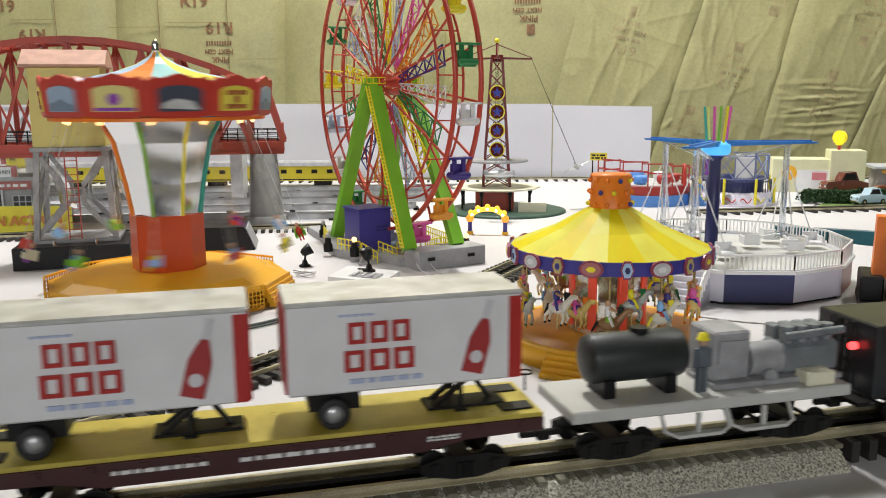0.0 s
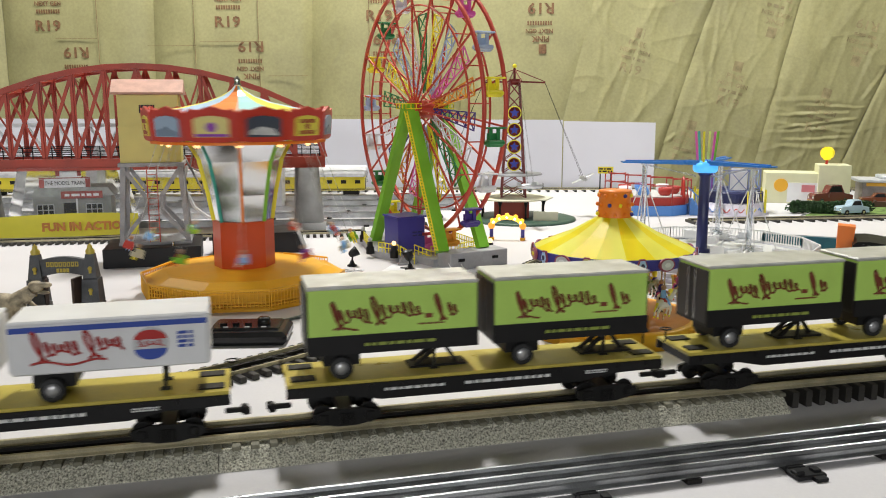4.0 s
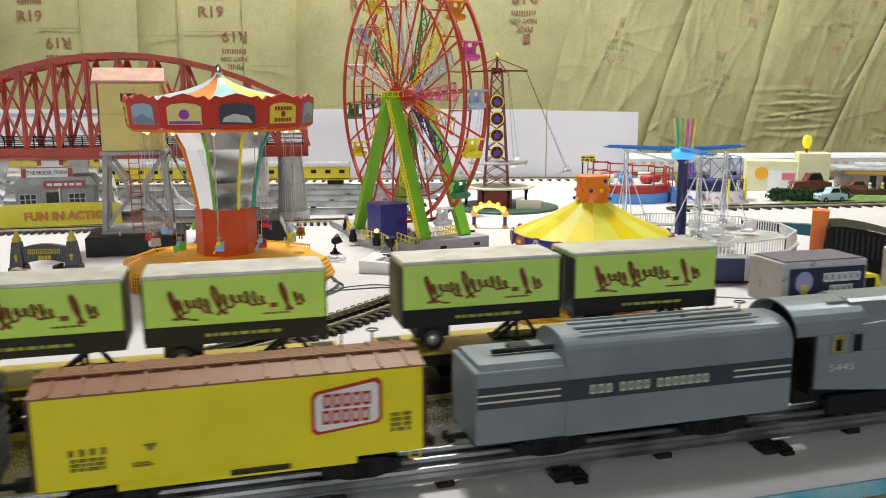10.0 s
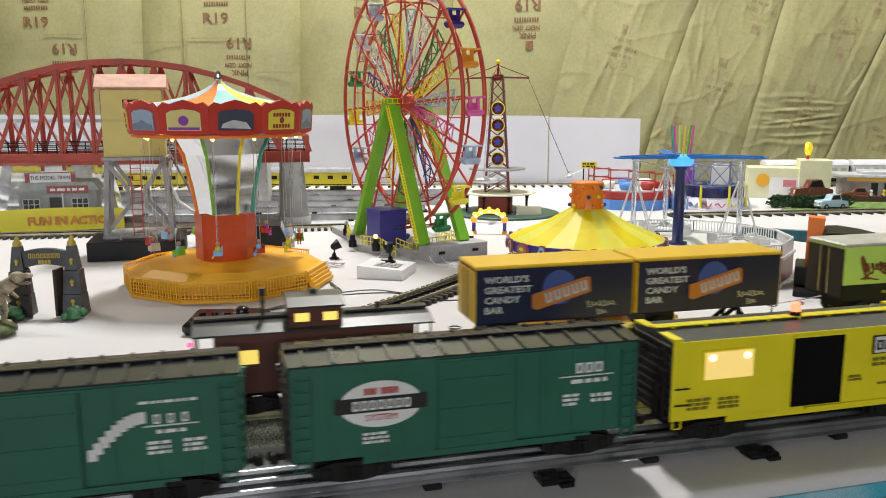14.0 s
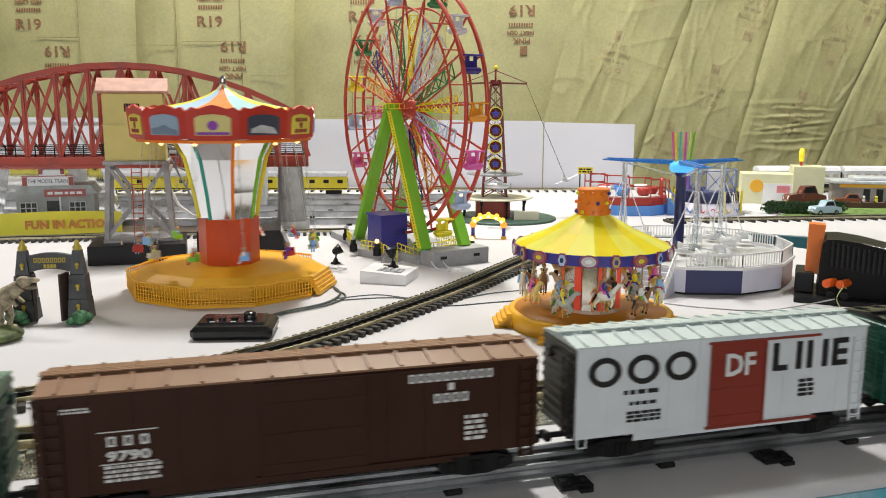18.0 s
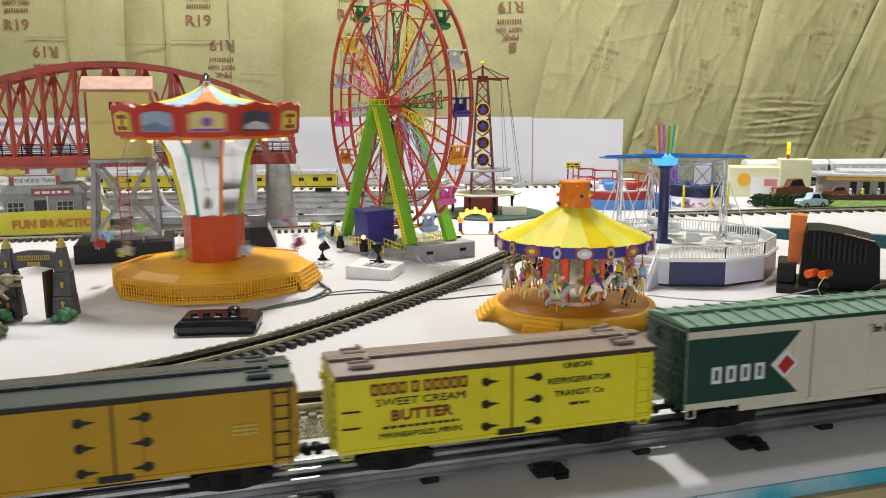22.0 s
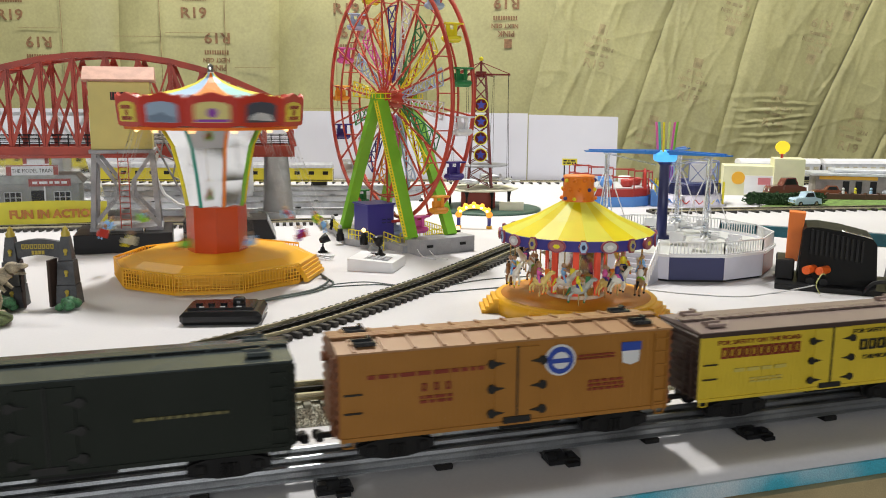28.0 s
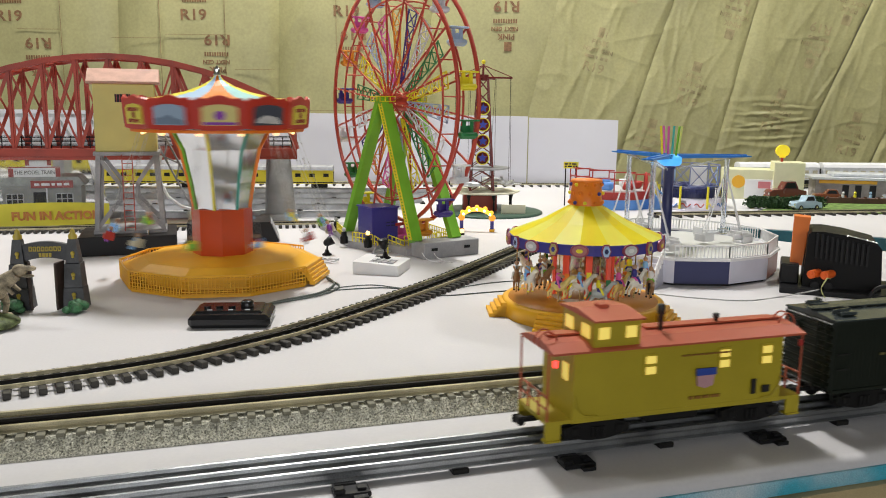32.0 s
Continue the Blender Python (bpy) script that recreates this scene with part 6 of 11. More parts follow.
def flat_car(a, b, side, label, lettering=INK_WHITE):
    n = b - a
    car = mid_thing("flatcar", (a + b) / 2, label, "flatcar", "flat cars of the middle train")
    part("deck", Geo().box(0, 0, DECK_Z - 0.003, n, 0.058, 0.003, bevel=0.0004), DECK, car, "yellowish wooden deck")
    sill = Geo().side([(-n / 2, DECK_Z - 0.003), (-n / 2, DECK_Z - 0.011), (-n / 2 + 0.05, DECK_Z - 0.012), (-n / 2 + 0.075, DECK_Z - 0.017), (n / 2 - 0.075, DECK_Z - 0.017), (n / 2 - 0.05, DECK_Z - 0.012), (n / 2, DECK_Z - 0.011), (n / 2, DECK_Z - 0.003)], -0.030, -0.027)
    sill.side([(-n / 2, DECK_Z - 0.003), (-n / 2, DECK_Z - 0.011), (-n / 2 + 0.05, DECK_Z - 0.012), (-n / 2 + 0.075, DECK_Z - 0.017), (n / 2 - 0.075, DECK_Z - 0.017), (n / 2 - 0.05, DECK_Z - 0.012), (n / 2, DECK_Z - 0.011), (n / 2, DECK_Z - 0.003)], 0.027, 0.030)
    sill.box(0, 0, DECK_Z - 0.012, n * 0.98, 0.05, 0.0085)
    for i in range(12):
        sill.box(-n / 2 + n * (i + 0.5) / 12, -0.0305, DECK_Z - 0.008, 0.004, 0.002, 0.004)
    part("side_sill", sill, side, car)
    g = small_bars(Geo(), 0.02, -0.0312, DECK_Z - 0.0085, 0.075, 0.0042, 1, 0, 101)
    small_bars(g, -0.06, -0.0312, DECK_Z - 0.0085, 0.05, 0.0036, 1, 0, 102)
    small_bars(g, 0.1, -0.0312, DECK_Z - 0.0085, 0.02, 0.0036, 2, 0, 103)
    part("lettering", g, lettering, car)
    for s in (-1, 1):
        part("bridge_plate", Geo().box(s * (n / 2 - 0.014), -0.016, DECK_Z, 0.02, 0.012, 0.0012).box(s * (n / 2 - 0.014), 0.016, DECK_Z, 0.02, 0.012, 0.0012), DARK, car)
        part("brake_wheel", Geo().rod((s * (n / 2 + 0.002), 0.01, DECK_Z), (s * (n / 2 + 0.002), 0.01, DECK_Z + 0.012), 0.0008, n=6).ring(0.005, 0.001, 0.001, 14, at=Matrix.Translation((s * (n / 2 + 0.002), 0.01, DECK_Z + 0.0125))), DARK, car)
    running_gear(car, n, 0.048)
    return car


TYRE = material("rubber", (0.018, 0.018, 0.018), 0.7, vary=0.1)
HUB = material("hub_metal", (0.55, 0.55, 0.55), 0.3, 0.6)
tyre_mesh = Geo().lathe([(0.0055, -0.003), (0.0088, -0.003), (0.0094, -0.002), (0.0094, 0.002), (0.0088, 0.003), (0.0055, 0.003)], 20, at=Matrix.Rotation(radians(90), 4, "X")).mesh("tyre", TYRE)
rim_mesh = Geo().lathe([(0, -0.0015), (0.002, -0.002), (0.003, -0.0008), (0.0052, -0.0016), (0.0057, -0.0026), (0.0057, 0.002), (0, 0.002)], 16, at=Matrix.Rotation(radians(90), 4, "X")).mesh("rim", HUB)


def road_wheel(parent, x, y, z, flip=False):
    w = part("tyre", tyre_mesh, None, parent, "black tyre with a bright rim", pose(x, y, z, 0, 0, 180 if flip else 0))
    part("rim", rim_mesh, None, w)


TRAILER_W = 0.0525
TY = -TRAILER_W / 2


def trailer(u, label, body_mat, roof_mat, front_mat, marks, z0=0.0225, z1=0.0765, n=0.139, lower=None):
    """A box trailer standing on the deck with its doors to the rear; u is its middle along the train."""
    ob = thing("semi_trailer", pose(u, 0, 0), label, "trailer", "trailers on the flat cars")
    MOVERS.append((ob, MID, MID_RUN, u, MID_TOP + DECK_Z))
    part("body", Geo().box(0, 0, z0, n, TRAILER_W, z1 - z0, bevel=0.0012), body_mat, ob)
    if lower:
        part("lower_panel", Geo().box(0, 0, z0 - 0.001, n + 0.0014, TRAILER_W + 0.0014, lower[0]), lower[1], ob)
    part("roof", Geo().box(0, 0, z1 - 0.0025, n + 0.0016, TRAILER_W + 0.0016, 0.0035, bevel=0.0012), roof_mat, ob)
    for s in (-1, 1):
        d = part("rear_door", Geo().box(-n / 2 - 0.0008, s * TRAILER_W / 4, z0 + 0.002, 0.0016, TRAILER_W / 2 - 0.002, z1 - z0 - 0.006), front_mat, ob)
        part("hinge_bar", Geo().rod((-n / 2 - 0.002, s * 0.006, z0 + 0.003), (-n / 2 - 0.002, s * 0.006, z1 - 0.005), 0.0006, n=6), CHROME, d)
    part("front_wall", Geo().box(n / 2 + 0.0005, 0, z0 + 0.001, 0.0012, TRAILER_W - 0.004, z1 - z0 - 0.004), front_mat, ob)
    part("axle_frame", Geo().box(-n / 2 + 0.027, 0, 0.010, 0.03, 0.036, z0 - 0.010).rod((-n / 2 + 0.026, -0.02, 0.0094), (-n / 2 + 0.026, 0.02, 0.0094), 0.0016, n=6), DARK, ob)
    for s in (-1, 1):
        road_wheel(ob, -n / 2 + 0.026, s * 0.0215, 0.0094, s > 0)
    g = Geo()
    for s in (-1, 1):
        g.bar((n / 2 - 0.034, s * 0.012, z0), (n / 2 - 0.034, s * 0.012, 0.001), 0.0025, 0.0025)
        g.box(n / 2 - 0.034, s * 0.012, 0, 0.008, 0.006, 0.0012)
    g.bar((n / 2 - 0.034, -0.012, z0 - 0.004), (n / 2 - 0.034, 0.012, 0.004), 0.0015, 0.0015)
    part("landing_leg", g, DARK, ob)
    marks(ob, z0, z1)
    return ob


def hitch(u):
    """A folding hitch that holds a trailer's nose."""
    ob = thing("trailer_hitch", pose(u, 0, 0), "black folding hitch stand under a trailer's front", "hitch", "hitch stands on the flat cars")
    MOVERS.append((ob, MID, MID_RUN, u, MID_TOP + DECK_Z))
    for foot, head in (((-0.02, -0.006, 0.001), (0.006, -0.005, 0.0215)), ((-0.02, 0.006, 0.001), (0.006, 0.005, 0.0215)), ((0.018, 0, 0.001), (0.004, 0, 0.021))):
        part("leg", Geo().bar(foot, head, 0.003, 0.003), DARK, ob)
    part("base", Geo().box(0, 0, 0, 0.05, 0.02, 0.002, bevel=0.0005), DARK, ob)
    part("plate", Geo().box(0.005, 0, 0.0205, 0.018, 0.016, 0.002), DARK, ob)


def flourish(geo, x0, x1, z, high, loops, y, rise=0.0, r=0.0009, slot=0):
    """A looped pen stroke that stands for a script name."""
    pts, n = [], loops * 14
    for i in range(n + 1):
        u = i / n
        a = 2 * math.pi * loops * u
        tall = high * (1.0 + 0.45 * math.sin(loops * 1.7 * u + 0.8)) / 2
        pts.append((x0 + (x1 - x0) * u + 0.45 * (x1 - x0) / loops * math.sin(a) + 0.3 * tall * math.cos(a), y, z + rise * math.sin(math.pi * u) - tall * math.cos(a)))
    return geo.tube(pts, r, 5, slot)


def bottle_marks(ob, z0, z1):
    zc = (z0 + z1) / 2
    g = name_bars(Geo(), (3,), -0.017, TY - 0.0008, zc + 0.0085, 0.0125, 0, 0.82, 0.2)
    name_bars(g, (3,), -0.017, TY - 0.0008, zc - 0.008, 0.0125, 0, 0.95, 0.2)
    part("lettering", g, INK_RED, ob)
    k = Geo()
    lean = Matrix.Translation((0.044, TY - 0.0008, zc + 0.001)) @ Matrix.Rotation(radians(15), 4, "Y")
    k.side([(-0.0065, -0.0225), (0.0065, -0.0225), (0.0065, -0.002), (0.004, 0.006), (0.002, 0.011), (-0.002, 0.011), (-0.004, 0.006), (-0.0065, -0.002)], -0.0005, 0.0005, 0, lean)
    k.side([(-0.002, 0.011), (0.002, 0.011), (0.0018, 0.021), (0.0024, 0.0225), (-0.0024, 0.0225), (-0.0018, 0.021)], -0.0005, 0.0005, 1, lean)
    k.side([(0.004 * math.cos(i * 0.63), -0.0125 + 0.004 * math.sin(i * 0.63)) for i in range(10)], -0.0009, -0.0005, 1, lean)
    part("bottle_picture", k, [paint("bottle_red", (0.36, 0.03, 0.03)), paint("bottle_neck", (0.62, 0.60, 0.62))], ob, "painted red bottle")
    part("fine_lettering", small_bars(small_bars(Geo(), -0.012, TY - 0.0008, z0 + 0.007, 0.045, 0.0045, 1, 0, 111), -0.03, TY - 0.0008, z1 - 0.008, 0.02, 0.002, 1, 0, 112), INK_FADED, ob)
    part("end_band", Geo().box(0.0655, TY - 0.0004, z0 + 0.001, 0.008, 0.0012, z1 - z0 - 0.004), INK_RED, ob, "red corner band")


def curve_marks(ob, z0, z1):
    zc = (z0 + z1) / 2 + 0.003
    y = TY - 0.0008
    g = Geo()
    flourish(g, -0.045, -0.020, zc - 0.002, 0.0085, 5, y, 0.004)
    flourish(g, -0.012, 0.022, zc + 0.001, 0.0085, 6, y, 0.003)
    flourish(g, -0.050, -0.044, zc + 0.0005, 0.0165, 1, y, 0.0, 0.0013)
    flourish(g, -0.019, -0.011, zc + 0.003, 0.0165, 1, y, 0.0, 0.0013)
    flourish(g, 0.034, 0.040, zc + 0.003, 0.0160, 1, y, 0.0, 0.0013)
    flourish(g, 0.044, 0.052, zc + 0.001, 0.0075, 2, y)
    g.tube([(-0.050 + 0.004 * k, y, zc - 0.010 + 0.0012 * math.sin(k)) for k in range(6)], 0.0008, 5)
    rect(g, 0.028, y, zc - 0.003, 0.006, 0.0035)
    small_bars(g, 0.03, y, zc - 0.0095, 0.022, 0.0020, 1, 0, 113)
    part("lettering", g, paint("brick_lettering", (0.20, 0.045, 0.02)), ob)
    part("fine_lettering", small_bars(Geo(), 0.004, TY - 0.0016, z0 + 0.0065, 0.058, 0.0042, 1, 0, 114), paint("lime_lettering", (0.28, 0.34, 0.06)), ob)


def cola_marks(ob, z0, z1):
    zc = (z0 + z1) / 2 - 0.002
    g = Geo()
    y = TY - 0.0008
    flourish(g, -0.046, -0.022, zc + 0.001, 0.0075, 5, y, 0.001)
    flourish(g, -0.010, 0.008, zc + 0.003, 0.0070, 4, y, 0.001)
    flourish(g, -0.054, -0.046, zc + 0.003, 0.0170, 1, y, 0.0, 0.0012)
    flourish(g, -0.019, -0.010, zc + 0.003, 0.0150, 1, y, 0.0, 0.0012)
    g.tube([(-0.056 + 0.0035 * k, y, zc - 0.0095 + 0.0016 * math.sin(0.6 * k)) for k in range(16)], 0.0009, 5)
    part("lettering", g, INK_RED, ob)
    g = Geo()
    disc(g, 0.028, TY - 0.0006, zc + 0.001, 0.0128, 0.0128, 0)
    r = 0.0118
    up = [(r * math.cos(a), r * math.sin(a)) for a in [math.pi * k / 14 for k in range(15)]]
    g.side([(0.028 + x, zc + 0.0045 + z * 0.62) for x, z in up], TY - 0.0016, TY - 0.0011, 1)
    flourish(g, 0.019, 0.037, zc + 0.0015, 0.0035, 4, TY - 0.0014, 0.0, 0.0005, 1)
    g.side([(0.028 - x, zc - 0.0030 - z * 0.70) for x, z in up], TY - 0.0016, TY - 0.0011, 2)
    part("round_emblem", g, [LIGHT_GREY, INK_RED, INK_BLUE], ob, "red, white and blue disc")
    part("fine_lettering", small_bars(Geo(), 0.053, TY - 0.0008, zc + 0.003, 0.011, 0.014, 4, 0, 115), INK_BLUE, ob)
    part("blue_band", Geo().box(0, TY - 0.0005, z1 - 0.0075, 0.1385, 0.0012, 0.004), INK_BLUE, ob, "blue band under the roof")


def candy_marks(ob, z0, z1):
    zc = (z0 + z1) / 2
    pale = paint("pale_candy_lettering", (0.55, 0.55, 0.52))
    for i, text in enumerate(("WORLD'S", "GREATEST", "CANDY", "BAR")):
        me = word_mesh(text, 0.0056, pale, 1.15, bold=0.0002)
        w = max(v.co.x for v in me.vertices) - min(v.co.x for v in me.vertices)
        part("lettering", me, None, ob, "", pose(-0.067 + w / 2, TY - 0.0012, z1 - 0.0115 - i * 0.0089))
    g = Geo()
    disc(g, 0.002, TY - 0.0006, zc + 0.005, 0.0155, 0.0155, 0)
    lean = Matrix.Translation((0.0045, TY - 0.0014, zc)) @ Matrix.Rotation(radians(-15), 4, "Y")
    g.side([(-0.030, -0.005), (-0.026, -0.0075), (0.026, -0.0075), (0.029, 0.005), (0.026, 0.0070), (-0.027, 0.0070)], -0.0006, 0.0006, 1, lean)
    for i in range(5):
        x = -0.0165 + i * 0.0085
        for p, q in ((0, 0.0020), (0.0042, 0.0062)):
            g.side([(x + p, -0.0045), (x + q, -0.0045), (x + q + 0.0004, 0.0045), (x + p + 0.0004, 0.0045)], -0.0012, -0.0006, 2, lean)
        g.side([(x + 0.0020, -0.0045), (x + 0.0042, -0.0045), (x + 0.0042, -0.0026), (x + 0.0020, -0.0026)], -0.0012, -0.0006, 2, lean)
    part("bar_picture", g, [paint("globe_blue", (0.05, 0.09, 0.30)), paint("wrapper_orange", (0.50, 0.17, 0.03)), paint("wrapper_text", (0.50, 0.50, 0.52))], ob, "painted orange candy bar over a blue globe")
    part("fine_lettering", flourish(flourish(Geo(), 0.028, 0.056, z0 + 0.0135, 0.0040, 7, TY - 0.0008, 0.0, 0.0005), 0.038, 0.048, z0 + 0.0060, 0.0035, 3, TY - 0.0008, 0.0, 0.0005), paint("candy_script", (0.55, 0.50, 0.30)), ob)


WHITE_BOX = paint("white_trailer_paint", (0.74, 0.74, 0.74), 0.35)
LIME_BOX = paint("lime_trailer_paint", (0.47, 0.70, 0.14), 0.35)
NAVY_BOX = paint("navy_trailer_paint", (0.014, 0.016, 0.045), 0.35)
ALU_ROOF = material("aluminium_roof", (0.62, 0.62, 0.60), 0.35, 0.5, vary=0.08)
BLACK_SILL = paint("black_flat_paint", (0.011, 0.0105, 0.0105), 0.45, spec=0.3)
MAROON_SILL = paint("maroon_flat_paint", (0.055, 0.016, 0.016))

flat_car(-0.196, 0.131, MAROON_SILL, "dark maroon flat car with a yellow wooden deck")
for u in (0.0475, -0.112):
    trailer(u, "white semi trailer with red doors and a painted bottle", WHITE_BOX, ALU_ROOF, INK_RED, bottle_marks)
    hitch(u + 0.04)
for centre in (-0.391, -0.744, -1.835, -2.192):
    flat_car(centre - 0.163, centre + 0.163, BLACK_SILL, "black flat car with a yellow wooden deck")
    for u in (centre + 0.079, centre - 0.075):
        trailer(u, "lime green semi trailer with dark red script and black skirt", LIME_BOX, ALU_ROOF, paint("black_trailer_end", (0.02, 0.018, 0.016)) if "black_trailer_end" not in bpy.data.materials else bpy.data.materials["black_trailer_end"], curve_marks, lower=(0.0155, BLACK_SILL))
        hitch(u + 0.04)
flat_car(-1.274, -0.950, BLACK_SILL, "black flat car with a yellow deck and red emblem")
for u in (-1.034, -1.186):
    trailer(u, "white semi trailer with red script and a round emblem", WHITE_BOX, WHITE_BOX, WHITE_BOX, cola_marks, 0.0225, 0.0625)
flat_car(-2.716, -2.390, BLACK_SILL, "black flat car with a yellow wooden deck")
MAIZE = paint("maize_trailer_paint", (0.74, 0.46, 0.018), 0.35)
for u in (-2.482, -2.635):
    trailer(u, "navy semi trailer with yellow roof and candy picture", NAVY_BOX, MAIZE, MAIZE, candy_marks, 0.0225, 0.0735, 0.148)
    hitch(u + 0.04)


def salt_truck(u):
    ob = thing("box_truck", pose(u, 0, 0), "yellow box truck with a navy and silver box body", "truck", "trucks on the flat car")
    MOVERS.append((ob, MID, MID_RUN, u, MID_TOP + DECK_Z))
    n, z0, z1 = 0.094, 0.013, 0.0565
    part("box", Geo().box(0, 0, z0, n, TRAILER_W, z1 - z0, bevel=0.001), SILVER, ob, "silver box body")
    part("side_panel", Geo().box(0.002, TY - 0.0006, z0 + 0.003, n - 0.010, 0.0014, z1 - z0 - 0.009), NAVY_BOX, ob, "navy side panel")
    part("roof_panel", Geo().box(0, 0, z1, n - 0.006, TRAILER_W - 0.006, 0.0012), paint("purple_grey_roof", (0.16, 0.14, 0.20)), ob)
    g = name_bars(Geo(), (6,), 0.017, TY - 0.002, z1 - 0.0155, 0.0085, 0, 0.66, 0.16)
    name_bars(g, (4,), 0.017, TY - 0.002, z1 - 0.0275, 0.0085, 0, 0.62, 0.16)
    part("lettering", g, INK_WHITE, ob)
    g = Geo()
    disc(g, -0.025, TY - 0.0016, z1 - 0.019, 0.0095, 0.0105, 0)
    rect(g, -0.025, TY - 0.0022, z1 - 0.029, 0.007, 0.016, 1)
    part("round_picture", g, [paint("violet_disc", (0.30, 0.28, 0.52)), paint("yellow_shape", (0.6, 0.5, 0.05))], ob)
    cab = part("cab", Geo().side([(n / 2, 0.006), (n / 2 + 0.047, 0.006), (n / 2 + 0.047, 0.02), (n / 2 + 0.026, 0.0235), (n / 2 + 0.02, 0.038), (n / 2 + 0.002, 0.040), (n / 2, 0.036)], -0.020, 0.020), YELLOW, ob, "yellow cab")
    part("windscreen", Geo().side([(n / 2 + 0.0205, 0.0375), (n / 2 + 0.0265, 0.0245), (n / 2 + 0.0275, 0.0245), (n / 2 + 0.0215, 0.0375)], -0.016, 0.016), BLACK, cab)
    part("side_window", Geo().box(n / 2 + 0.0105, -0.0202, 0.025, 0.012, 0.001, 0.0105), DARK, cab)
    part("fender", Geo().rod((n / 2 + 0.031, -0.0235, 0.010), (n / 2 + 0.031, 0.0235, 0.010), 0.0115, n=16), YELLOW, cab)
    part("bumper", Geo().box(n / 2 + 0.049, 0, 0.007, 0.002, 0.04, 0.004, bevel=0.0006), CHROME, cab)
    part("chassis", Geo().box(0.02, 0, 0.008, n + 0.03, 0.026, 0.006), DARK, ob)
    for x in (-0.026, n / 2 + 0.031):
        for s in (-1, 1):
            road_wheel(ob, x, s * 0.0215, 0.0094, s > 0)


flat_car(-1.632, -1.302, BLACK_SILL, "black flat car with a yellow wooden deck")
salt_truck(-1.407)
salt_truck(-1.567)


def generator_car():
    car = mid_thing("work_flatcar", 0.252, "pale grey flat car with curved side steps", "flatcar")
    n = 0.204
    pale = paint("pale_grey_flat_paint", (0.52, 0.52, 0.49))
    part("deck", Geo().box(0, 0, 0.0295, n, 0.06, 0.008, bevel=0.001), pale, car)
    for x in (-0.018, 0.03):
        g = Geo()
        g.tube([(x - 0.022, -0.027, 0.030), (x - 0.022, -0.034, 0.020), (x - 0.013, -0.036, 0.0165), (x + 0.017, -0.036, 0.0165), (x + 0.024, -0.034, 0.019), (x + 0.024, -0.027, 0.030)], 0.0014)
        g.box(x + 0.002, -0.034, 0.0165, 0.036, 0.006, 0.0012).box(x + 0.002, -0.033, 0.0175, 0.003, 0.002, 0.013)
        part("side_step", g, pale, car)
    running_gear(car, n, 0.036)
    top = 0.0375
    tank = thing("storage_tank", pose(0.205, 0, 0), "black horizontal tank on a work car", "tank")
    MOVERS.append((tank, MID, MID_RUN, 0.205, MID_TOP + top))
    r = 0.0165
    part("shell", Geo().lathe([(0, -0.036), (r * 0.6, -0.0355), (r * 0.92, -0.0335), (r, -0.030), (r, 0.030), (r * 0.92, 0.0335), (r * 0.6, 0.0355), (0, 0.036)], 24, at=Matrix.Translation((0, 0, 0.024)) @ Matrix.Rotation(radians(90), 4, "Y")), material("black_tank_paint", (0.02, 0.024, 0.024), 0.45), tank)
    part("dome", Geo().rod((0.004, 0, 0.039), (0.004, 0, 0.043), 0.006, n=14), BLACK, tank)
    for x in (-0.022, 0.022):
        part("saddle", Geo().box(x, 0, 0, 0.008, 0.026, 0.012), BLACK, tank)
    gen = thing("generator_set", pose(0.3, 0, 0), "grey diesel generator set on a work car", "machine")
    MOVERS.append((gen, MID, MID_RUN, 0.3, MID_TOP + top))
    part("control_box", Geo().box(-0.028, 0.004, 0.004, 0.028, 0.032, 0.034, bevel=0.0015).box(-0.028, -0.013, 0.016, 0.022, 0.002, 0.016), GREY, gen)
    part("bed", Geo().box(0.006, 0, 0, 0.1, 0.036, 0.004, bevel=0.0008), GREY, gen)
    eng = Geo().box(0.034, 0, 0.004, 0.046, 0.026, 0.022, bevel=0.003)
    for i in range(4):
        eng.rod((0.018 + i * 0.0105, -0.006, 0.024), (0.018 + i * 0.0105, -0.006, 0.037), 0.0048, n=10)
        eng.box(0.018 + i * 0.0105, 0.008, 0.024, 0.008, 0.012, 0.011, bevel=0.001)
    eng.rod((0.010, -0.014, 0.032), (0.056, -0.014, 0.034), 0.003, n=8)
    part("engine", eng, material("engine_block_grey", (0.20, 0.22, 0.23), 0.45, 0.2), gen)
    part("dynamo", Geo().rod((-0.013, -0.003, 0.015), (0.012, -0.003, 0.015), 0.0115, n=18).rod((0.0, -0.017, 0.006), (0.0, -0.003, 0.006), 0.005, n=10), GREY, gen)
    crate = solid("tool_crate", Geo().box(0, 0, 0, 0.022, 0.014, 0.009, bevel=0.0008), CREAM, None, "cream wooden tool crate on a work car", "crate")
    MOVERS.append((crate, MID, MID_RUN, 0.332, MID_TOP + top))
    crate.data.transform(Matrix.Translation((0, -0.02, 0)))
    doll = Geo().box(-0.002, 0, 0, 0.003, 0.004, 0.017).box(0.002, 0, 0, 0.003, 0.004, 0.017).box(0, 0, 0.017, 0.009, 0.006, 0.014, bevel=0.0015).rod((-0.0055, 0, 0.017), (-0.005, 0, 0.03), 0.0014, n=6).rod((0.0055, 0, 0.017), (0.005, 0, 0.03), 0.0014, n=6).ball(0, 0, 0.0345, 0.0032, 10, 1).lathe([(0.0045, 0.036), (0.0034, 0.0375), (0.003, 0.040), (0, 0.041)], 10, 2)
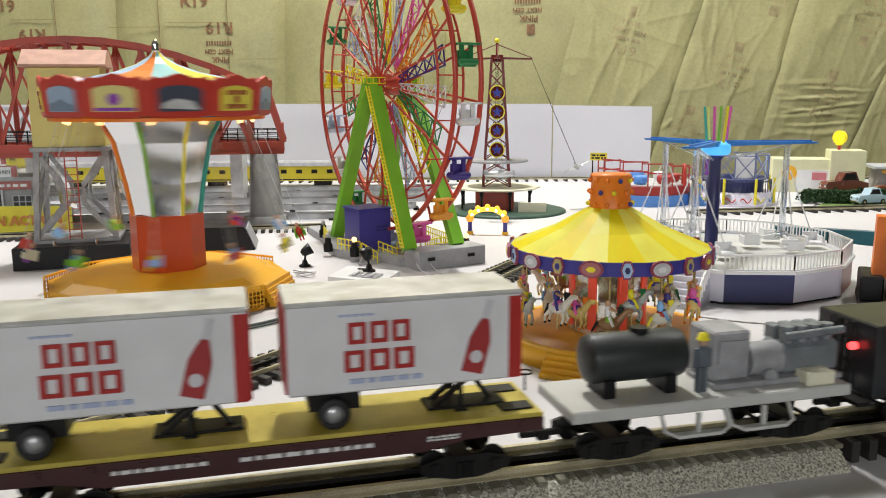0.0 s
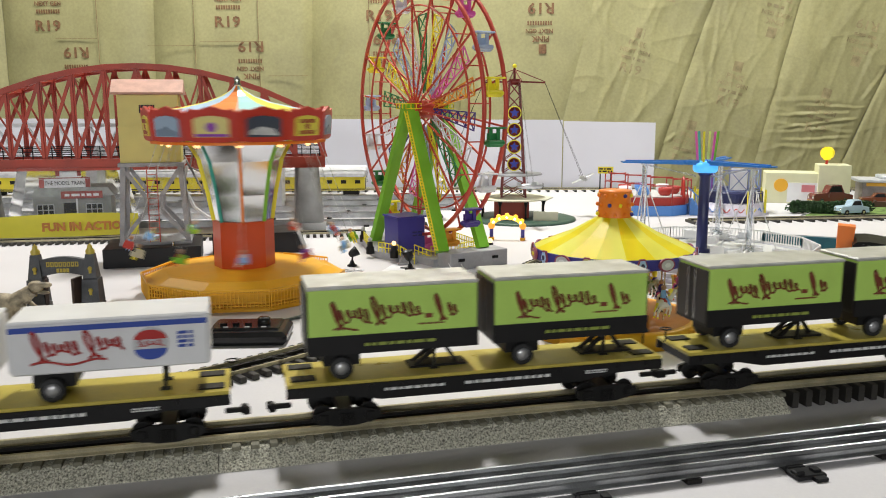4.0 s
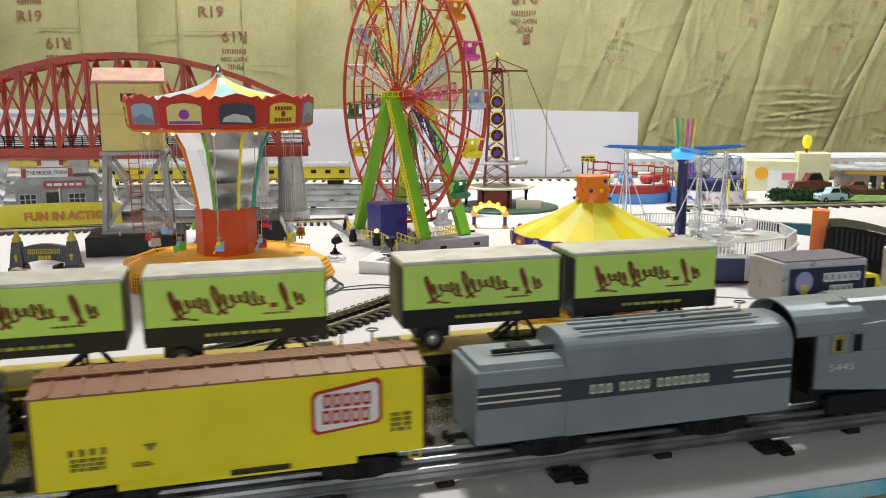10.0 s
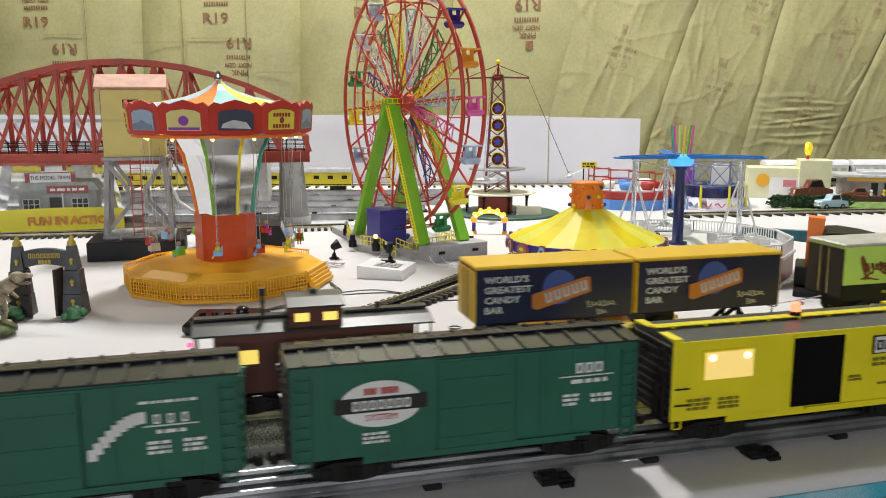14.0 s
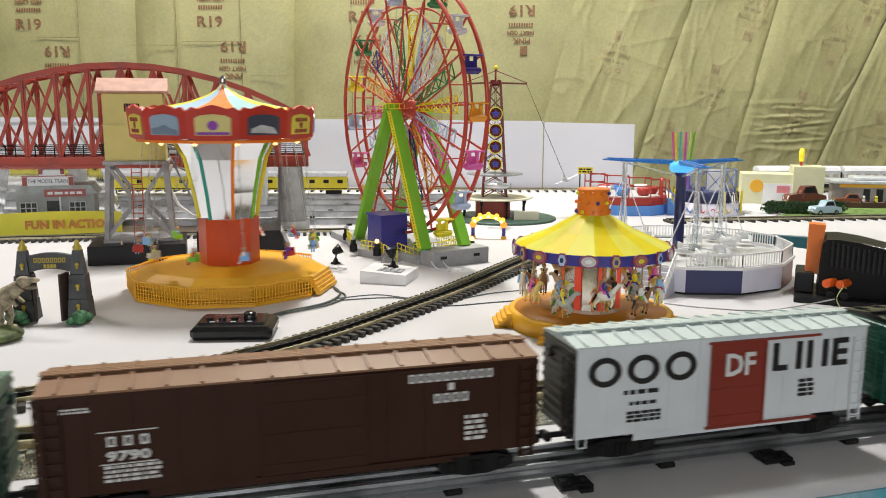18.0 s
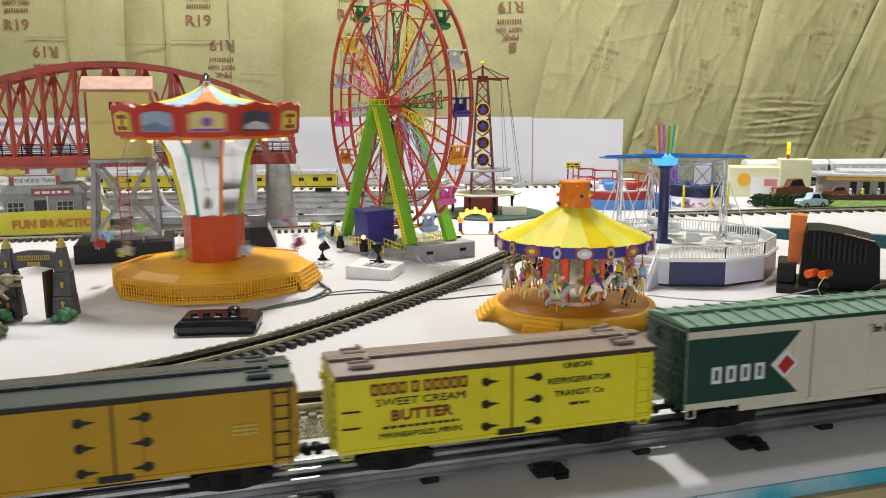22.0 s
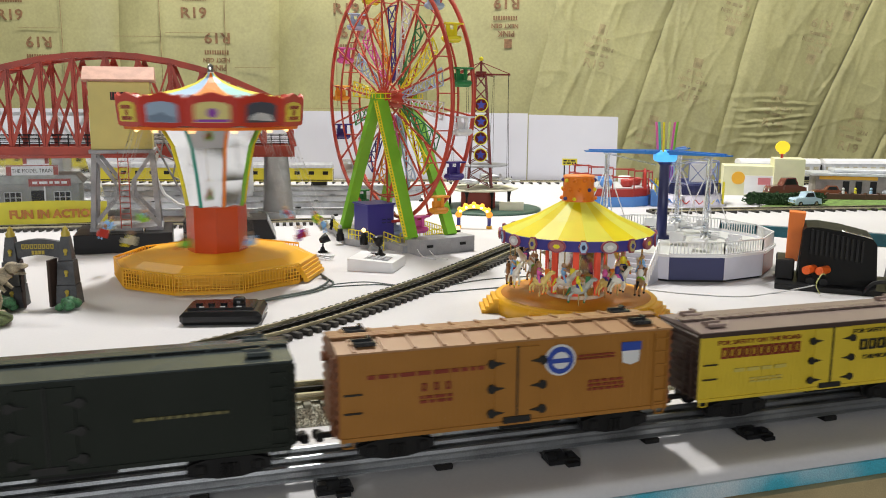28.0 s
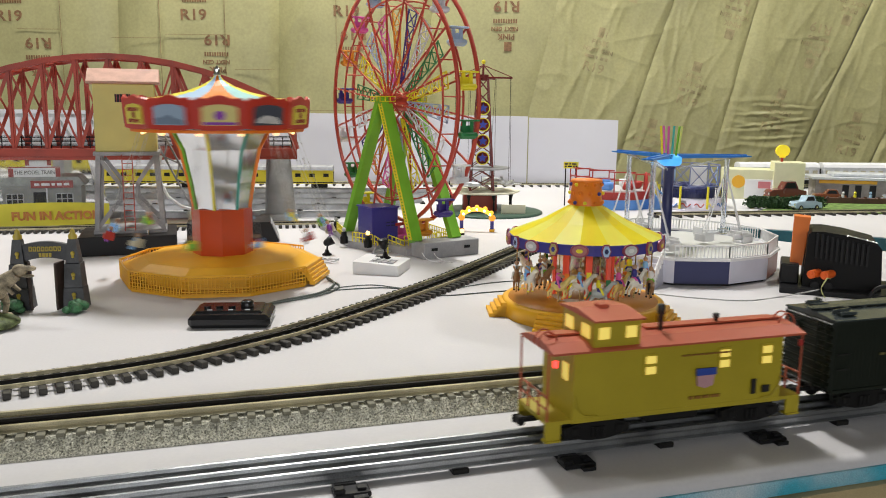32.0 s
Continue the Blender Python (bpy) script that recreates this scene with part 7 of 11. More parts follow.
    toy = solid("toy_figurine", doll, [material("figurine_grey", (0.10, 0.12, 0.14), 0.6), material("figurine_tan", (0.45, 0.28, 0.18), 0.6), YELLOW], None, "small grey toy figurine with a yellow hat", "figurine")
    toy.data.transform(Matrix.Translation((0, -0.016, 0)))
    MOVERS.append((toy, MID, MID_RUN, 0.247, MID_TOP + top))


def black_tender():
    car = mid_thing("tender", 0.497, "black coal tender with a red rear lamp", "tender")
    n = 0.25
    part("body", Geo().box(0, 0, 0.024, n, 0.06, 0.052, bevel=0.0012).box(0.03, 0, 0.07, n * 0.7, 0.052, 0.012, bevel=0.003), ROOF_BLACK, car)
    part("rear_lamp", Geo().rod((-n / 2 - 0.002, -0.012, 0.058), (-n / 2 - 0.006, -0.012, 0.058), 0.0028, n=10), lamp("tail_lamp_glow", (1.0, 0.05, 0.05), 4.0), car, "glowing red lamp")
    for k in (-0.004, 0.01):
        ladder(car, -n / 2 - 0.002, k, 0.024, 0.05, 0.008, DARK, 6).rotation_euler = (0, 0, radians(90))
    part("footboard", Geo().box(-n / 2 - 0.006, 0, 0.020, 0.012, 0.06, 0.003), DARK, car)
    part("lettering", small_bars(Geo(), 0.0, -0.0306, 0.052, 0.12, 0.008, 1, 0, 117), GREY, car)
    running_gear(car, n, 0.05)


def brown_caboose():
    car = mid_thing("caboose", -2.8457, "dark red-brown caboose with black roof and lit windows", "caboose")
    n = 0.197
    brown = paint("cabin_brown_paint", (0.095, 0.022, 0.014), 0.42)
    black = paint("satin_black_roof_paint", (0.030, 0.032, 0.032), 0.3)
    glow = lamp("yellow_pane_glow", (1.0, 0.74, 0.16), 0.75)
    part("body", Geo().box(0, 0, 0.0205, 0.164, 0.056, 0.050, bevel=0.0006), brown, car)
    half = 0.031
    part("roof", Geo().along([(-half, 0.0700), (half, 0.0700), (half, 0.0715), (0.016, 0.0755), (0, 0.0768), (-0.016, 0.0755), (-half, 0.0715)], -n / 2, n / 2), black, car, "black curved roof")
    for x, w in ((-0.055, 0.085), (0.062, 0.072)):
        part("roof_walk", Geo().box(x, 0, 0.0778, w, 0.010, 0.0014), black, car)
    cup = part("cupola", Geo().box(0, 0, 0.0700, 0.043, 0.052, 0.0195, bevel=0.0006), brown, car, "red-brown cupola")
    part("cupola_roof", Geo().along([(-0.030, 0.0893), (0.030, 0.0893), (0.030, 0.0907), (0.012, 0.0950), (0, 0.0962), (-0.012, 0.0950), (-0.030, 0.0907)], -0.0235, 0.0235), black, cup)
    part("roof_hatch", Geo().box(0, 0, 0.0958, 0.006, 0.008, 0.003), black, cup)
    for x in (-0.0115, 0.0115):
        part("pane", Geo().box(x, -0.0264, 0.0775, 0.0115, 0.001, 0.0070), glow, cup, "glowing cupola pane")
    for x in (-0.055, 0.0, 0.055):
        part("window", Geo().box(x, -0.0284, 0.0455, 0.0145, 0.0012, 0.0115), glow, car, "glowing yellow window")
    for s in (-1, 1):
        part("platform", Geo().box(s * (n / 2 - 0.008), 0, 0.0185, 0.018, 0.054, 0.003), black, car)
        for y in (-0.026, 0.026):
            part("platform_post", Geo().rod((s * (n / 2 - 0.002), y, 0.0215), (s * (n / 2 - 0.002), y, 0.0702), 0.0009, n=6), black, car)
        part("platform_rail", Geo().rod((s * (n / 2 - 0.002), -0.026, 0.042), (s * (n / 2 - 0.002), 0.026, 0.042), 0.0009, n=6), black, car)
    part("smoke_stack", Geo().rod((-0.042, -0.004, 0.0760), (-0.042, -0.004, 0.0960), 0.0016, n=10), INK_BLACK, car, "black stove pipe")
    part("stack_cap", Geo().rod((-0.042, -0.004, 0.0960), (-0.042, -0.004, 0.1025), 0.0028, n=10), INK_BLACK, car)
    part("vent_pipe", Geo().rod((0.055, -0.004, 0.0760), (0.055, -0.004, 0.0850), 0.0018, n=8), INK_BLACK, car)
    for y in (-0.027, 0.0):
        part("tail_lamp", Geo().rod((-n / 2 - 0.001, y, 0.057), (-n / 2 - 0.005, y, 0.057), 0.0020, n=8), lamp("rear_lamp_glow" if y < -0.01 else "rear_lamp_glow_b", (1.0, 0.03, 0.12), 4.0), car, "glowing red lamp")
    part("underframe", Geo().box(0, 0, 0.011, n * 0.9, 0.014, 0.009).box(0, 0, 0.007, 0.045, 0.034, 0.012, bevel=0.002), DARK, car)
    running_gear(car, n, 0.040)


generator_car()
black_tender()
brown_caboose()

# ---- rides on the table ----
SPINS = []      # (part, list of (seconds, pose)) for everything that turns
BULB = lamp("warm_bulb", (1.0, 0.62, 0.25), 2.5)
MIRROR = material("mirror_film", (0.82, 0.84, 0.86), 0.06, 1.0, vary=0.03, grain=8, bump=0.02)
INK_MAROON_TOY, PALE_BLUE_DARK = plastic("toy_maroon", (0.30, 0.03, 0.02)), plastic("hill_blue", (0.16, 0.22, 0.30))
FIG_SKIN = material("toy_tan", (0.50, 0.30, 0.18), 0.6)


def speed_table(speed, step=0.1, start=0.0):
    """Angles over the clip from a speed in degrees a second."""
    rows, a = [], start
    for i in range(int(32 / step) + 1):
        t = i * step
        rows.append((t, a))
        a += speed(t + step / 2) * step
    return rows


def fence_ring(n, r, turn, z, h, pickets, mat, parent, rail=0.0012, skip=()):
    """A low picket fence along the sides of a polygon, one part per side."""
    pts = ngon(n, r, turn)
    for i in range(n):
        if i in skip:
            continue
        a, b = Vector((*pts[i], z)), Vector((*pts[(i + 1) % n], z))
        g = Geo()
        for k in (0.06, 0.95):
            g.bar(a + Vector((0, 0, h * k)), b + Vector((0, 0, h * k)), rail, rail * 1.3)
        for k in range(pickets + 1):
            p = a.lerp(b, k / pickets)
            g.bar(p, p + Vector((0, 0, h)), rail * 0.8, rail * 0.8)
        part("fence_panel", g, mat, parent)


# swing ride
PANEL_PINK = [plastic("sign_yellow", (0.68, 0.60, 0.06)), plastic("picture_grey_blue", (0.30, 0.40, 0.52)), plastic("picture_yellow_violet", (0.66, 0.58, 0.22)), plastic("picture_night", (0.05, 0.06, 0.09))]
ride = thing("swing_ride", pose(-0.251, 1.336, 0), "orange chair swing ride with a painted canopy and mirrors", "swing ride")
side_turn = (-80 + 18) / 36
part("base", Geo().prism(ngon(10, 0.152, side_turn), 0, 0.006, 0), AMBER, ride)
part("deck_core", Geo().prism(ngon(10, 0.129, side_turn), 0.006, 0.0235), AMBER, ride)
part("deck", Geo().prism(ngon(10, 0.150, side_turn), 0.0235, 0.0265), AMBER, ride, "amber plastic deck")
part("deck_skirt", Geo().prism(ngon(10, 0.143, side_turn), 0.0265, 0.0365, 0, None, 0.85), AMBER, ride)
part("deck_cone", Geo().prism(ngon(10, 0.121, side_turn), 0.0365, 0.040, 0, None, 0.40), AMBER, ride)
pts = ngon(10, 0.155, side_turn)
for i in range(10):
    if i in (1, 2):
        continue
    a, b = Vector((*pts[i], 0.004)), Vector((*pts[(i + 1) % 10], 0.004))
    a, b = a.lerp(b, 0.016), b.lerp(a, 0.016)
    g = Geo()
    for k in range(6):
        up = Vector((0, 0, 0.026 * k / 5))
        g.bar(a + up, b + up, 0.0014, 0.0013)
    for k in range(19):
        p = a.lerp(b, k / 18)
        g.bar(p, p + Vector((0, 0, 0.027)), 0.0013, 0.0014)
    g.bar(a + Vector((0, 0, 0.027)), b + Vector((0, 0, 0.027)), 0.0024, 0.002)
    part("lattice_fence", g, AMBER, ride)
for k in range(5):
    a0 = radians(-80 + 72)
    out = Vector((math.cos(a0), math.sin(a0), 0))
    across = Vector((-out.y, out.x, 0))
    c = out * (0.1425 + 0.003 * k)
    g = Geo().bar(c - across * 0.042, c + across * 0.042, 0.008, 0.006)
    part("step", g, AMBER, ride, "", pose(0, 0, 0.026 - 0.0052 * k))
part("drum", Geo().prism(ngon(8, 0.0455, 0.3), 0.030, 0.110), plastic("red_orange_plastic", (0.60, 0.075, 0.015), 0.3, coat=0.3), ride, "red-orange drum")
swing_top = part("canopy", Geo().ring(0.118, 0.020, 0.004, 24, at=Matrix.Translation((0, 0, 0.229))).rod((0, 0, 0.108), (0, 0, 0.235), 0.012, n=10), ORANGE, ride, "turning canopy")
for i in range(12):
    a = 2 * math.pi * (i + 0.5) / 12
    m = pose(0, 0, 0, 0, 0, math.degrees(a) + 90)
    w = 0.0355
    wave = [(-w, 0.003), (-w, 0.044), (-w * 0.8, 0.0505), (-w * 0.55, 0.0475), (-w * 0.3, 0.051), (0, 0.054), (w * 0.3, 0.051), (w * 0.55, 0.0475), (w * 0.8, 0.0505), (w, 0.044), (w, 0.003), (w * 0.5, 0.0), (-w * 0.5, 0.0)]
    lean = Matrix.Translation((0, -0.128, 0.2315)) @ Matrix.Rotation(radians(5), 4, "X") @ Matrix.Diagonal((1, 1, 0.90, 1))
    panel = part("fascia_panel", Geo().side([(x, z) for x, z in wave][::-1], -0.003, 0.001, 0, lean), RED, swing_top, "red scalloped fascia panel", m)
    g = Geo()
    g.side([(-0.024, 0.008), (0.024, 0.008), (0.024, 0.034), (0.017, 0.038), (0, 0.040), (-0.017, 0.038), (-0.024, 0.034)], -0.0045, -0.003, 0, lean)
    kind = i % 4
    if kind == 0:
        for z in (0.031, 0.0135):
            for k in range(6):
                g.side([(-0.016 + k * 0.0055, z - 0.003), (-0.0125 + k * 0.0055, z - 0.003), (-0.0125 + k * 0.0055, z + 0.003), (-0.016 + k * 0.0055, z + 0.003)], -0.0052, -0.0045, 1, lean)
        g.side([(0.004 * math.cos(k * 0.7), 0.0225 + 0.005 * math.sin(k * 0.7)) for k in range(9)], -0.0052, -0.0045, 1, lean)
    elif kind == 1:
        g.side([(-0.022, 0.009), (0.022, 0.009), (0.02, 0.016), (0.008, 0.019), (0, 0.024), (-0.01, 0.020), (-0.022, 0.018)], -0.0052, -0.0045, 1, lean)
    elif kind == 2:
        g.side([(0.0075 * math.cos(k * 0.6), 0.023 + 0.0075 * math.sin(k * 0.6)) for k in range(10)], -0.0052, -0.0045, 1, lean)
        g.side([(-0.022, 0.009), (0.022, 0.009), (0.022, 0.013), (-0.022, 0.013)], -0.0052, -0.0045, 1, lean)
    else:
        g.side([(-0.02, 0.012), (0.02, 0.010), (0.014, 0.020), (-0.004, 0.024), (-0.018, 0.018)], -0.0052, -0.0045, 1, lean)
    tint = [INK_MAROON_TOY, PALE_BLUE_DARK, PURPLE, LIGHT_GREY][kind]
    part("picture", g, [PANEL_PINK[kind], tint], panel)
roof_cols = [YELLOW, PALE_BLUE, ORANGE, plastic("pale_teal_stripe", (0.30, 0.60, 0.62))]
for i in range(12):
    g = Geo()
    rows = [(0.126, 0.272), (0.085, 0.2775), (0.05, 0.285), (0.025, 0.294), (0.010, 0.303), (0.004, 0.310)]
    for k in range(len(rows) - 1):
        (r0, z0), (r1, z1) = rows[k], rows[k + 1]
        a0, a1 = 2 * math.pi * i / 12, 2 * math.pi * (i + 1) / 12
        g.add([(r0 * math.cos(a0), r0 * math.sin(a0), z0), (r0 * math.cos(a1), r0 * math.sin(a1), z0), (r1 * math.cos(a1), r1 * math.sin(a1), z1), (r1 * math.cos(a0), r1 * math.sin(a0), z1)], [(0, 1, 2, 3)], 0, True)
    part("roof_gore", g, roof_cols[i % 4], swing_top)
part("finial", Geo().lathe([(0.004, 0.308), (0.006, 0.311), (0.004, 0.3145), (0.0055, 0.318), (0.003, 0.322), (0, 0.324)], 14), CHROME, swing_top, "chrome finial")
for i in range(8):
    a0, a1 = 2 * math.pi * i / 8, 2 * math.pi * (i + 1) / 8
    def corner(a, r, z):
        return (r * math.cos(a), r * math.sin(a), z)
    prof = [(0.0435, 0.110), (0.050, 0.150), (0.061, 0.200), (0.077, 0.230)]
    g, e = Geo(), Geo()
    for k in range(3):
        (r0, z0), (r1, z1) = prof[k], prof[k + 1]
        g.add([corner(a0, r0, z0), corner(a1, r0, z0), corner(a1, r1, z1), corner(a0, r1, z1)], [(0, 1, 2, 3)])
        e.bar(corner(a0, r0 + 0.0006, z0), corner(a0, r1 + 0.0006, z1), 0.0045, 0.003)
    part("mirror_panel", g, MIRROR, swing_top, "mirror panel")
    part("edge_strip", e, [YELLOW, plastic("teal_strip", (0.04, 0.36, 0.28)), ORANGE, GREEN][i % 4], swing_top)
for i in range(24):
    a = 2 * math.pi * i / 24
    if i % 2 == 0:
        part("lamp_bulb", Geo().ball(0.112 * math.cos(a), 0.112 * math.sin(a), 0.2255, 0.0032, 8), BULB, swing_top)
seat_cols = [RED, plastic("seat_cream", (0.6, 0.55, 0.4)), GREEN, SKY_BLUE]
SEATS = []
for i in range(12):
    g = Geo()
    drop = -0.165
    for dx in (-0.006, 0.006):
        g.rod((dx, 0, 0), (dx * 0.9, 0, drop + 0.012), 0.00045, n=4, slot=1, caps=False)
    g.box(0, 0, drop, 0.013, 0.011, 0.0025, 0, bevel=0.0006).box(0, 0.0055, drop, 0.013, 0.002, 0.012, 0).box(-0.0065, 0, drop, 0.0016, 0.011, 0.007, 0).box(0.0065, 0, drop, 0.0016, 0.011, 0.007, 0)
    g.ball(0, 0, drop + 0.008, 0.0045, 8, 2, sz=1.3).ball(0, 0, drop + 0.0165, 0.0033, 8, 3).bar((-0.002, -0.003, drop + 0.004), (-0.002, -0.008, drop - 0.004), 0.002, 0.002, 2).bar((0.002, -0.003, drop + 0.004), (0.002, -0.008, drop - 0.004), 0.002, 0.002, 2)
    a = 30 * i
    seat = part("swing_seat", g, [seat_cols[i % 4], STEEL, [SKY_BLUE, YELLOW, RED, WHITE, PURPLE][i % 5], FIG_SKIN], swing_top, "toy swing chair on thin chains", Matrix.Rotation(radians(a), 4, "Z") @ pose(0.112, 0, 0.227))
    SEATS.append((seat, a))


def swing_speed(t):
    if t < 5.4:
        return -300
    if t < 7.0:
        return -300 * ((7.0 - t) / 1.6) ** 1.6
    if t < 16.2:
        return 0
    if t < 19.5:
        return -300 * ((t - 16.2) / 3.3) ** 1.3
    return -300


def swing_lift(t):
    return 20 * (abs(swing_speed(t)) / 300) ** 1.2


swing_rows = speed_table(swing_speed)
rest = dict((round(t, 1), a) for t, a in swing_rows)[10.0]
REST_ANGLE = -90 + 15.7 + 40 - 15
SPINS.append((swing_top, [(t, pose(0, 0, 0, 0, 0, a - rest + REST_ANGLE)) for t, a in swing_rows]))
for seat, a in SEATS:
    SPINS.append((seat, [(t, Matrix.Rotation(radians(a), 4, "Z") @ pose(0.112, 0, 0.227, 0, -swing_lift(t), 0)) for t in (0, 3, 5.2, 5.6, 6, 6.5, 7, 7.5, 12, 16, 16.8, 17.5, 18.2, 19, 19.8, 20.5, 26, 32)]))

# carousel
ride = thing("carousel", pose(0.275, 1.1255, 0), "toy carousel with yellow striped roof and painted horses", "carousel")
part("platform", Geo().lathe([(0.094, 0), (0.1055, 0), (0.1055, 0.0195), (0.103, 0.0215), (0.098, 0.0215), (0.094, 0.019)], 40), AMBER, ride, "amber round platform")
part("platform_floor", Geo().lathe([(0.098, 0.019), (0.098, 0.0212), (0, 0.0212)], 40), plastic("brown_orange_plastic", (0.50, 0.18, 0.015), 0.4), ride, "brown-orange floor")
for ang in (-178, -117, -28):
    for k in range(4):
        a = radians(ang)
        g = Geo().box(0.104 + 0.005 * k, 0, 0, 0.012, 0.046, 0.019 - 0.0047 * k, bevel=0.0006)
        part("step", g, AMBER, ride, "", pose(0, 0, 0, 0, 0, ang))
carousel_top = part("centre_drum", Geo().prism(ngon(16, 0.0385), 0.0215, 0.026), material("warm_white_plastic", (0.7, 0.6, 0.5), 0.4), ride, "turning centre drum")
# a weak emission in the columns imitates light shining through the coral plastic
for i in range(8):
    a = 2 * math.pi * (i + 0.3) / 8
    part("column", Geo().box(0.0385, 0, 0.026, 0.003, 0.0085, 0.092, bevel=0.0006), plastic("coral_plastic", (0.85, 0.10, 0.06), 0.3, emit=(1.0, 0.12, 0.06), power=0.12) if "coral_plastic" not in bpy.data.materials else bpy.data.materials["coral_plastic"], carousel_top, "", pose(0, 0, 0, 0, 0, math.degrees(a)))
for i in range(8):
    part("mirror_strip", Geo().box(0.0350, 0, 0.026, 0.0016, 0.0180, 0.090), material("cream_mirror_plastic", (0.80, 0.77, 0.72), 0.08, 1.0) if "cream_mirror_plastic" not in bpy.data.materials else bpy.data.materials["cream_mirror_plastic"], carousel_top, "", pose(0, 0, 0, 0, 0, 45 * (i + 0.8)))
PALE_YELLOW = plastic("pale_yellow_plastic", (0.86, 0.82, 0.09), 0.4, alpha=0.3)
BRIGHT_YELLOW = plastic("bright_yellow_plastic", (0.86, 0.72, 0.005), 0.4, alpha=0.3)
for i in range(18):
    a0, a1 = 2 * math.pi * i / 18, 2 * math.pi * (i + 1) / 18
    g = Geo()
    for (r0, z0), (r1, z1) in (((0.0985, 0.1065), (0.055, 0.1245)), ((0.055, 0.1245), (0.020, 0.1445))):
        g.add([(r0 * math.cos(a0), r0 * math.sin(a0), z0), (r0 * math.cos(a1), r0 * math.sin(a1), z0), (r1 * math.cos(a1), r1 * math.sin(a1), z1), (r1 * math.cos(a0), r1 * math.sin(a0), z1)], [(0, 1, 2, 3)])
    part("roof_gore", g, BRIGHT_YELLOW if i % 2 else PALE_YELLOW, carousel_top)
part("rim_band", Geo().ring(0.0978, 0.003, 0.0125, 36, at=Matrix.Translation((0, 0, 0.1000))), BLUE, carousel_top, "blue rim band")
cap = part("roof_cap", Geo().lathe([(0.0215, 0.141), (0.0205, 0.144), (0.0192, 0.173), (0.0205, 0.1745), (0.0195, 0.1770), (0, 0.1770)], 20), ORANGE, carousel_top, "orange studded cap")
for k in range(3):
    for i in range(10):
        a = 2 * math.pi * (i + 0.5 * (k % 2)) / 10
        r = 0.0217 - 0.0007 * k
        part("stud", Geo().ball(r * math.cos(a), r * math.sin(a), 0.148 + 0.0115 * k, 0.0026, 8), [YELLOW, ORANGE, ORANGE, BLUE, ORANGE][(i * 2 + k) % 5], cap)
badge_tints = [LIGHT_GREY, plastic("badge_gold", (0.5, 0.42, 0.15)), plastic("badge_rose", (0.42, 0.16, 0.16)), PALE_BLUE]
for i in range(20):
    a = 360 * i / 20
    wide = i % 2 == 0
    g = Geo()
    sx, sz = (0.0112, 0.0078) if wide else (0.0062, 0.0096)
    n = 18 if wide else 6
    m = pose(0, 0, 0, 0, 0, a + 90)
    badge = part("badge", disc(Geo(), 0, -0.1003, 0.1, sx, sz, 0, n, 0.0012), plastic("badge_rim", (0.30, 0.06, 0.10)) if "badge_rim" not in bpy.data.materials else bpy.data.materials["badge_rim"], carousel_top, "", m)
    part("badge_face", disc(disc(Geo(), 0, -0.1018, 0.1, sx * 0.78, sz * 0.78, 0, n, 0.0005), 0, -0.1024, 0.1, sx * 0.4, sz * 0.35, 1, 6, 0.0004), [badge_tints[i % 4], [WHITE, BLUE, YELLOW, NAVY][i % 4]], badge)


def horse_mesh(coat, saddle, rider, rider2):
    g = Geo()
    g.ball(0, 0, 0, 0.0075, 10, 0, sx=1.45, sy=0.72, sz=0.85)
    g.rod((0.008, 0, 0.003), (0.0155, 0, 0.0125), 0.0042, 0.0026, 8).ball(0.0175, 0, 0.0128, 0.0032, 8, 0, sx=1.5, sz=0.85)
    g.box(0.0105, 0, 0.0075, 0.006, 0.0016, 0.009, 1, Matrix.Rotation(radians(0), 4, "Y"))
    for x, dx in ((0.0065, 0.006), (0.0075, 0.002), (-0.0075, -0.005), (-0.0065, -0.0095)):
        y = 0.003 if dx in (0.006, -0.005) else -0.003
        g.rod((x, y, -0.003), (x + dx * 0.6, y, -0.0085), 0.002, 0.0014, 6).rod((x + dx * 0.6, y, -0.0085), (x + dx * 0.4 - 0.002, y, -0.0145), 0.0014, 0.0011, 6).ball(x + dx * 0.4 - 0.002, y, -0.0148, 0.0016, 6, 1)
    g.rod((-0.010, 0, 0.002), (-0.0155, 0, -0.008), 0.0018, 0.0008, 6, 1)
    g.ball(0, 0, 0.0035, 0.0062, 8, 2, sx=0.8, sy=0.9, sz=0.7)
    g.rod((0, 0, -0.020), (0, 0, 0.050), 0.0009, n=6, slot=3)
    g.ball(-0.001, 0, 0.0115, 0.0042, 8, 4, sz=1.4, sx=0.8).ball(-0.001, 0, 0.0195, 0.0032, 8, 5)
    for s in (-1, 1):
        g.rod((0, s * 0.004, 0.0075), (0.004, s * 0.0062, -0.001), 0.0017, 0.0013, 6, 4).rod((0, s * 0.004, 0.015), (0.007, s * 0.002, 0.0115), 0.0013, 0.0011, 6, 5)
    return g.mesh("horse", [coat, saddle, rider2, material("brass_pole", (0.6, 0.45, 0.2), 0.25, 0.9) if "brass_pole" not in bpy.data.materials else bpy.data.materials["brass_pole"], rider, FIG_SKIN])


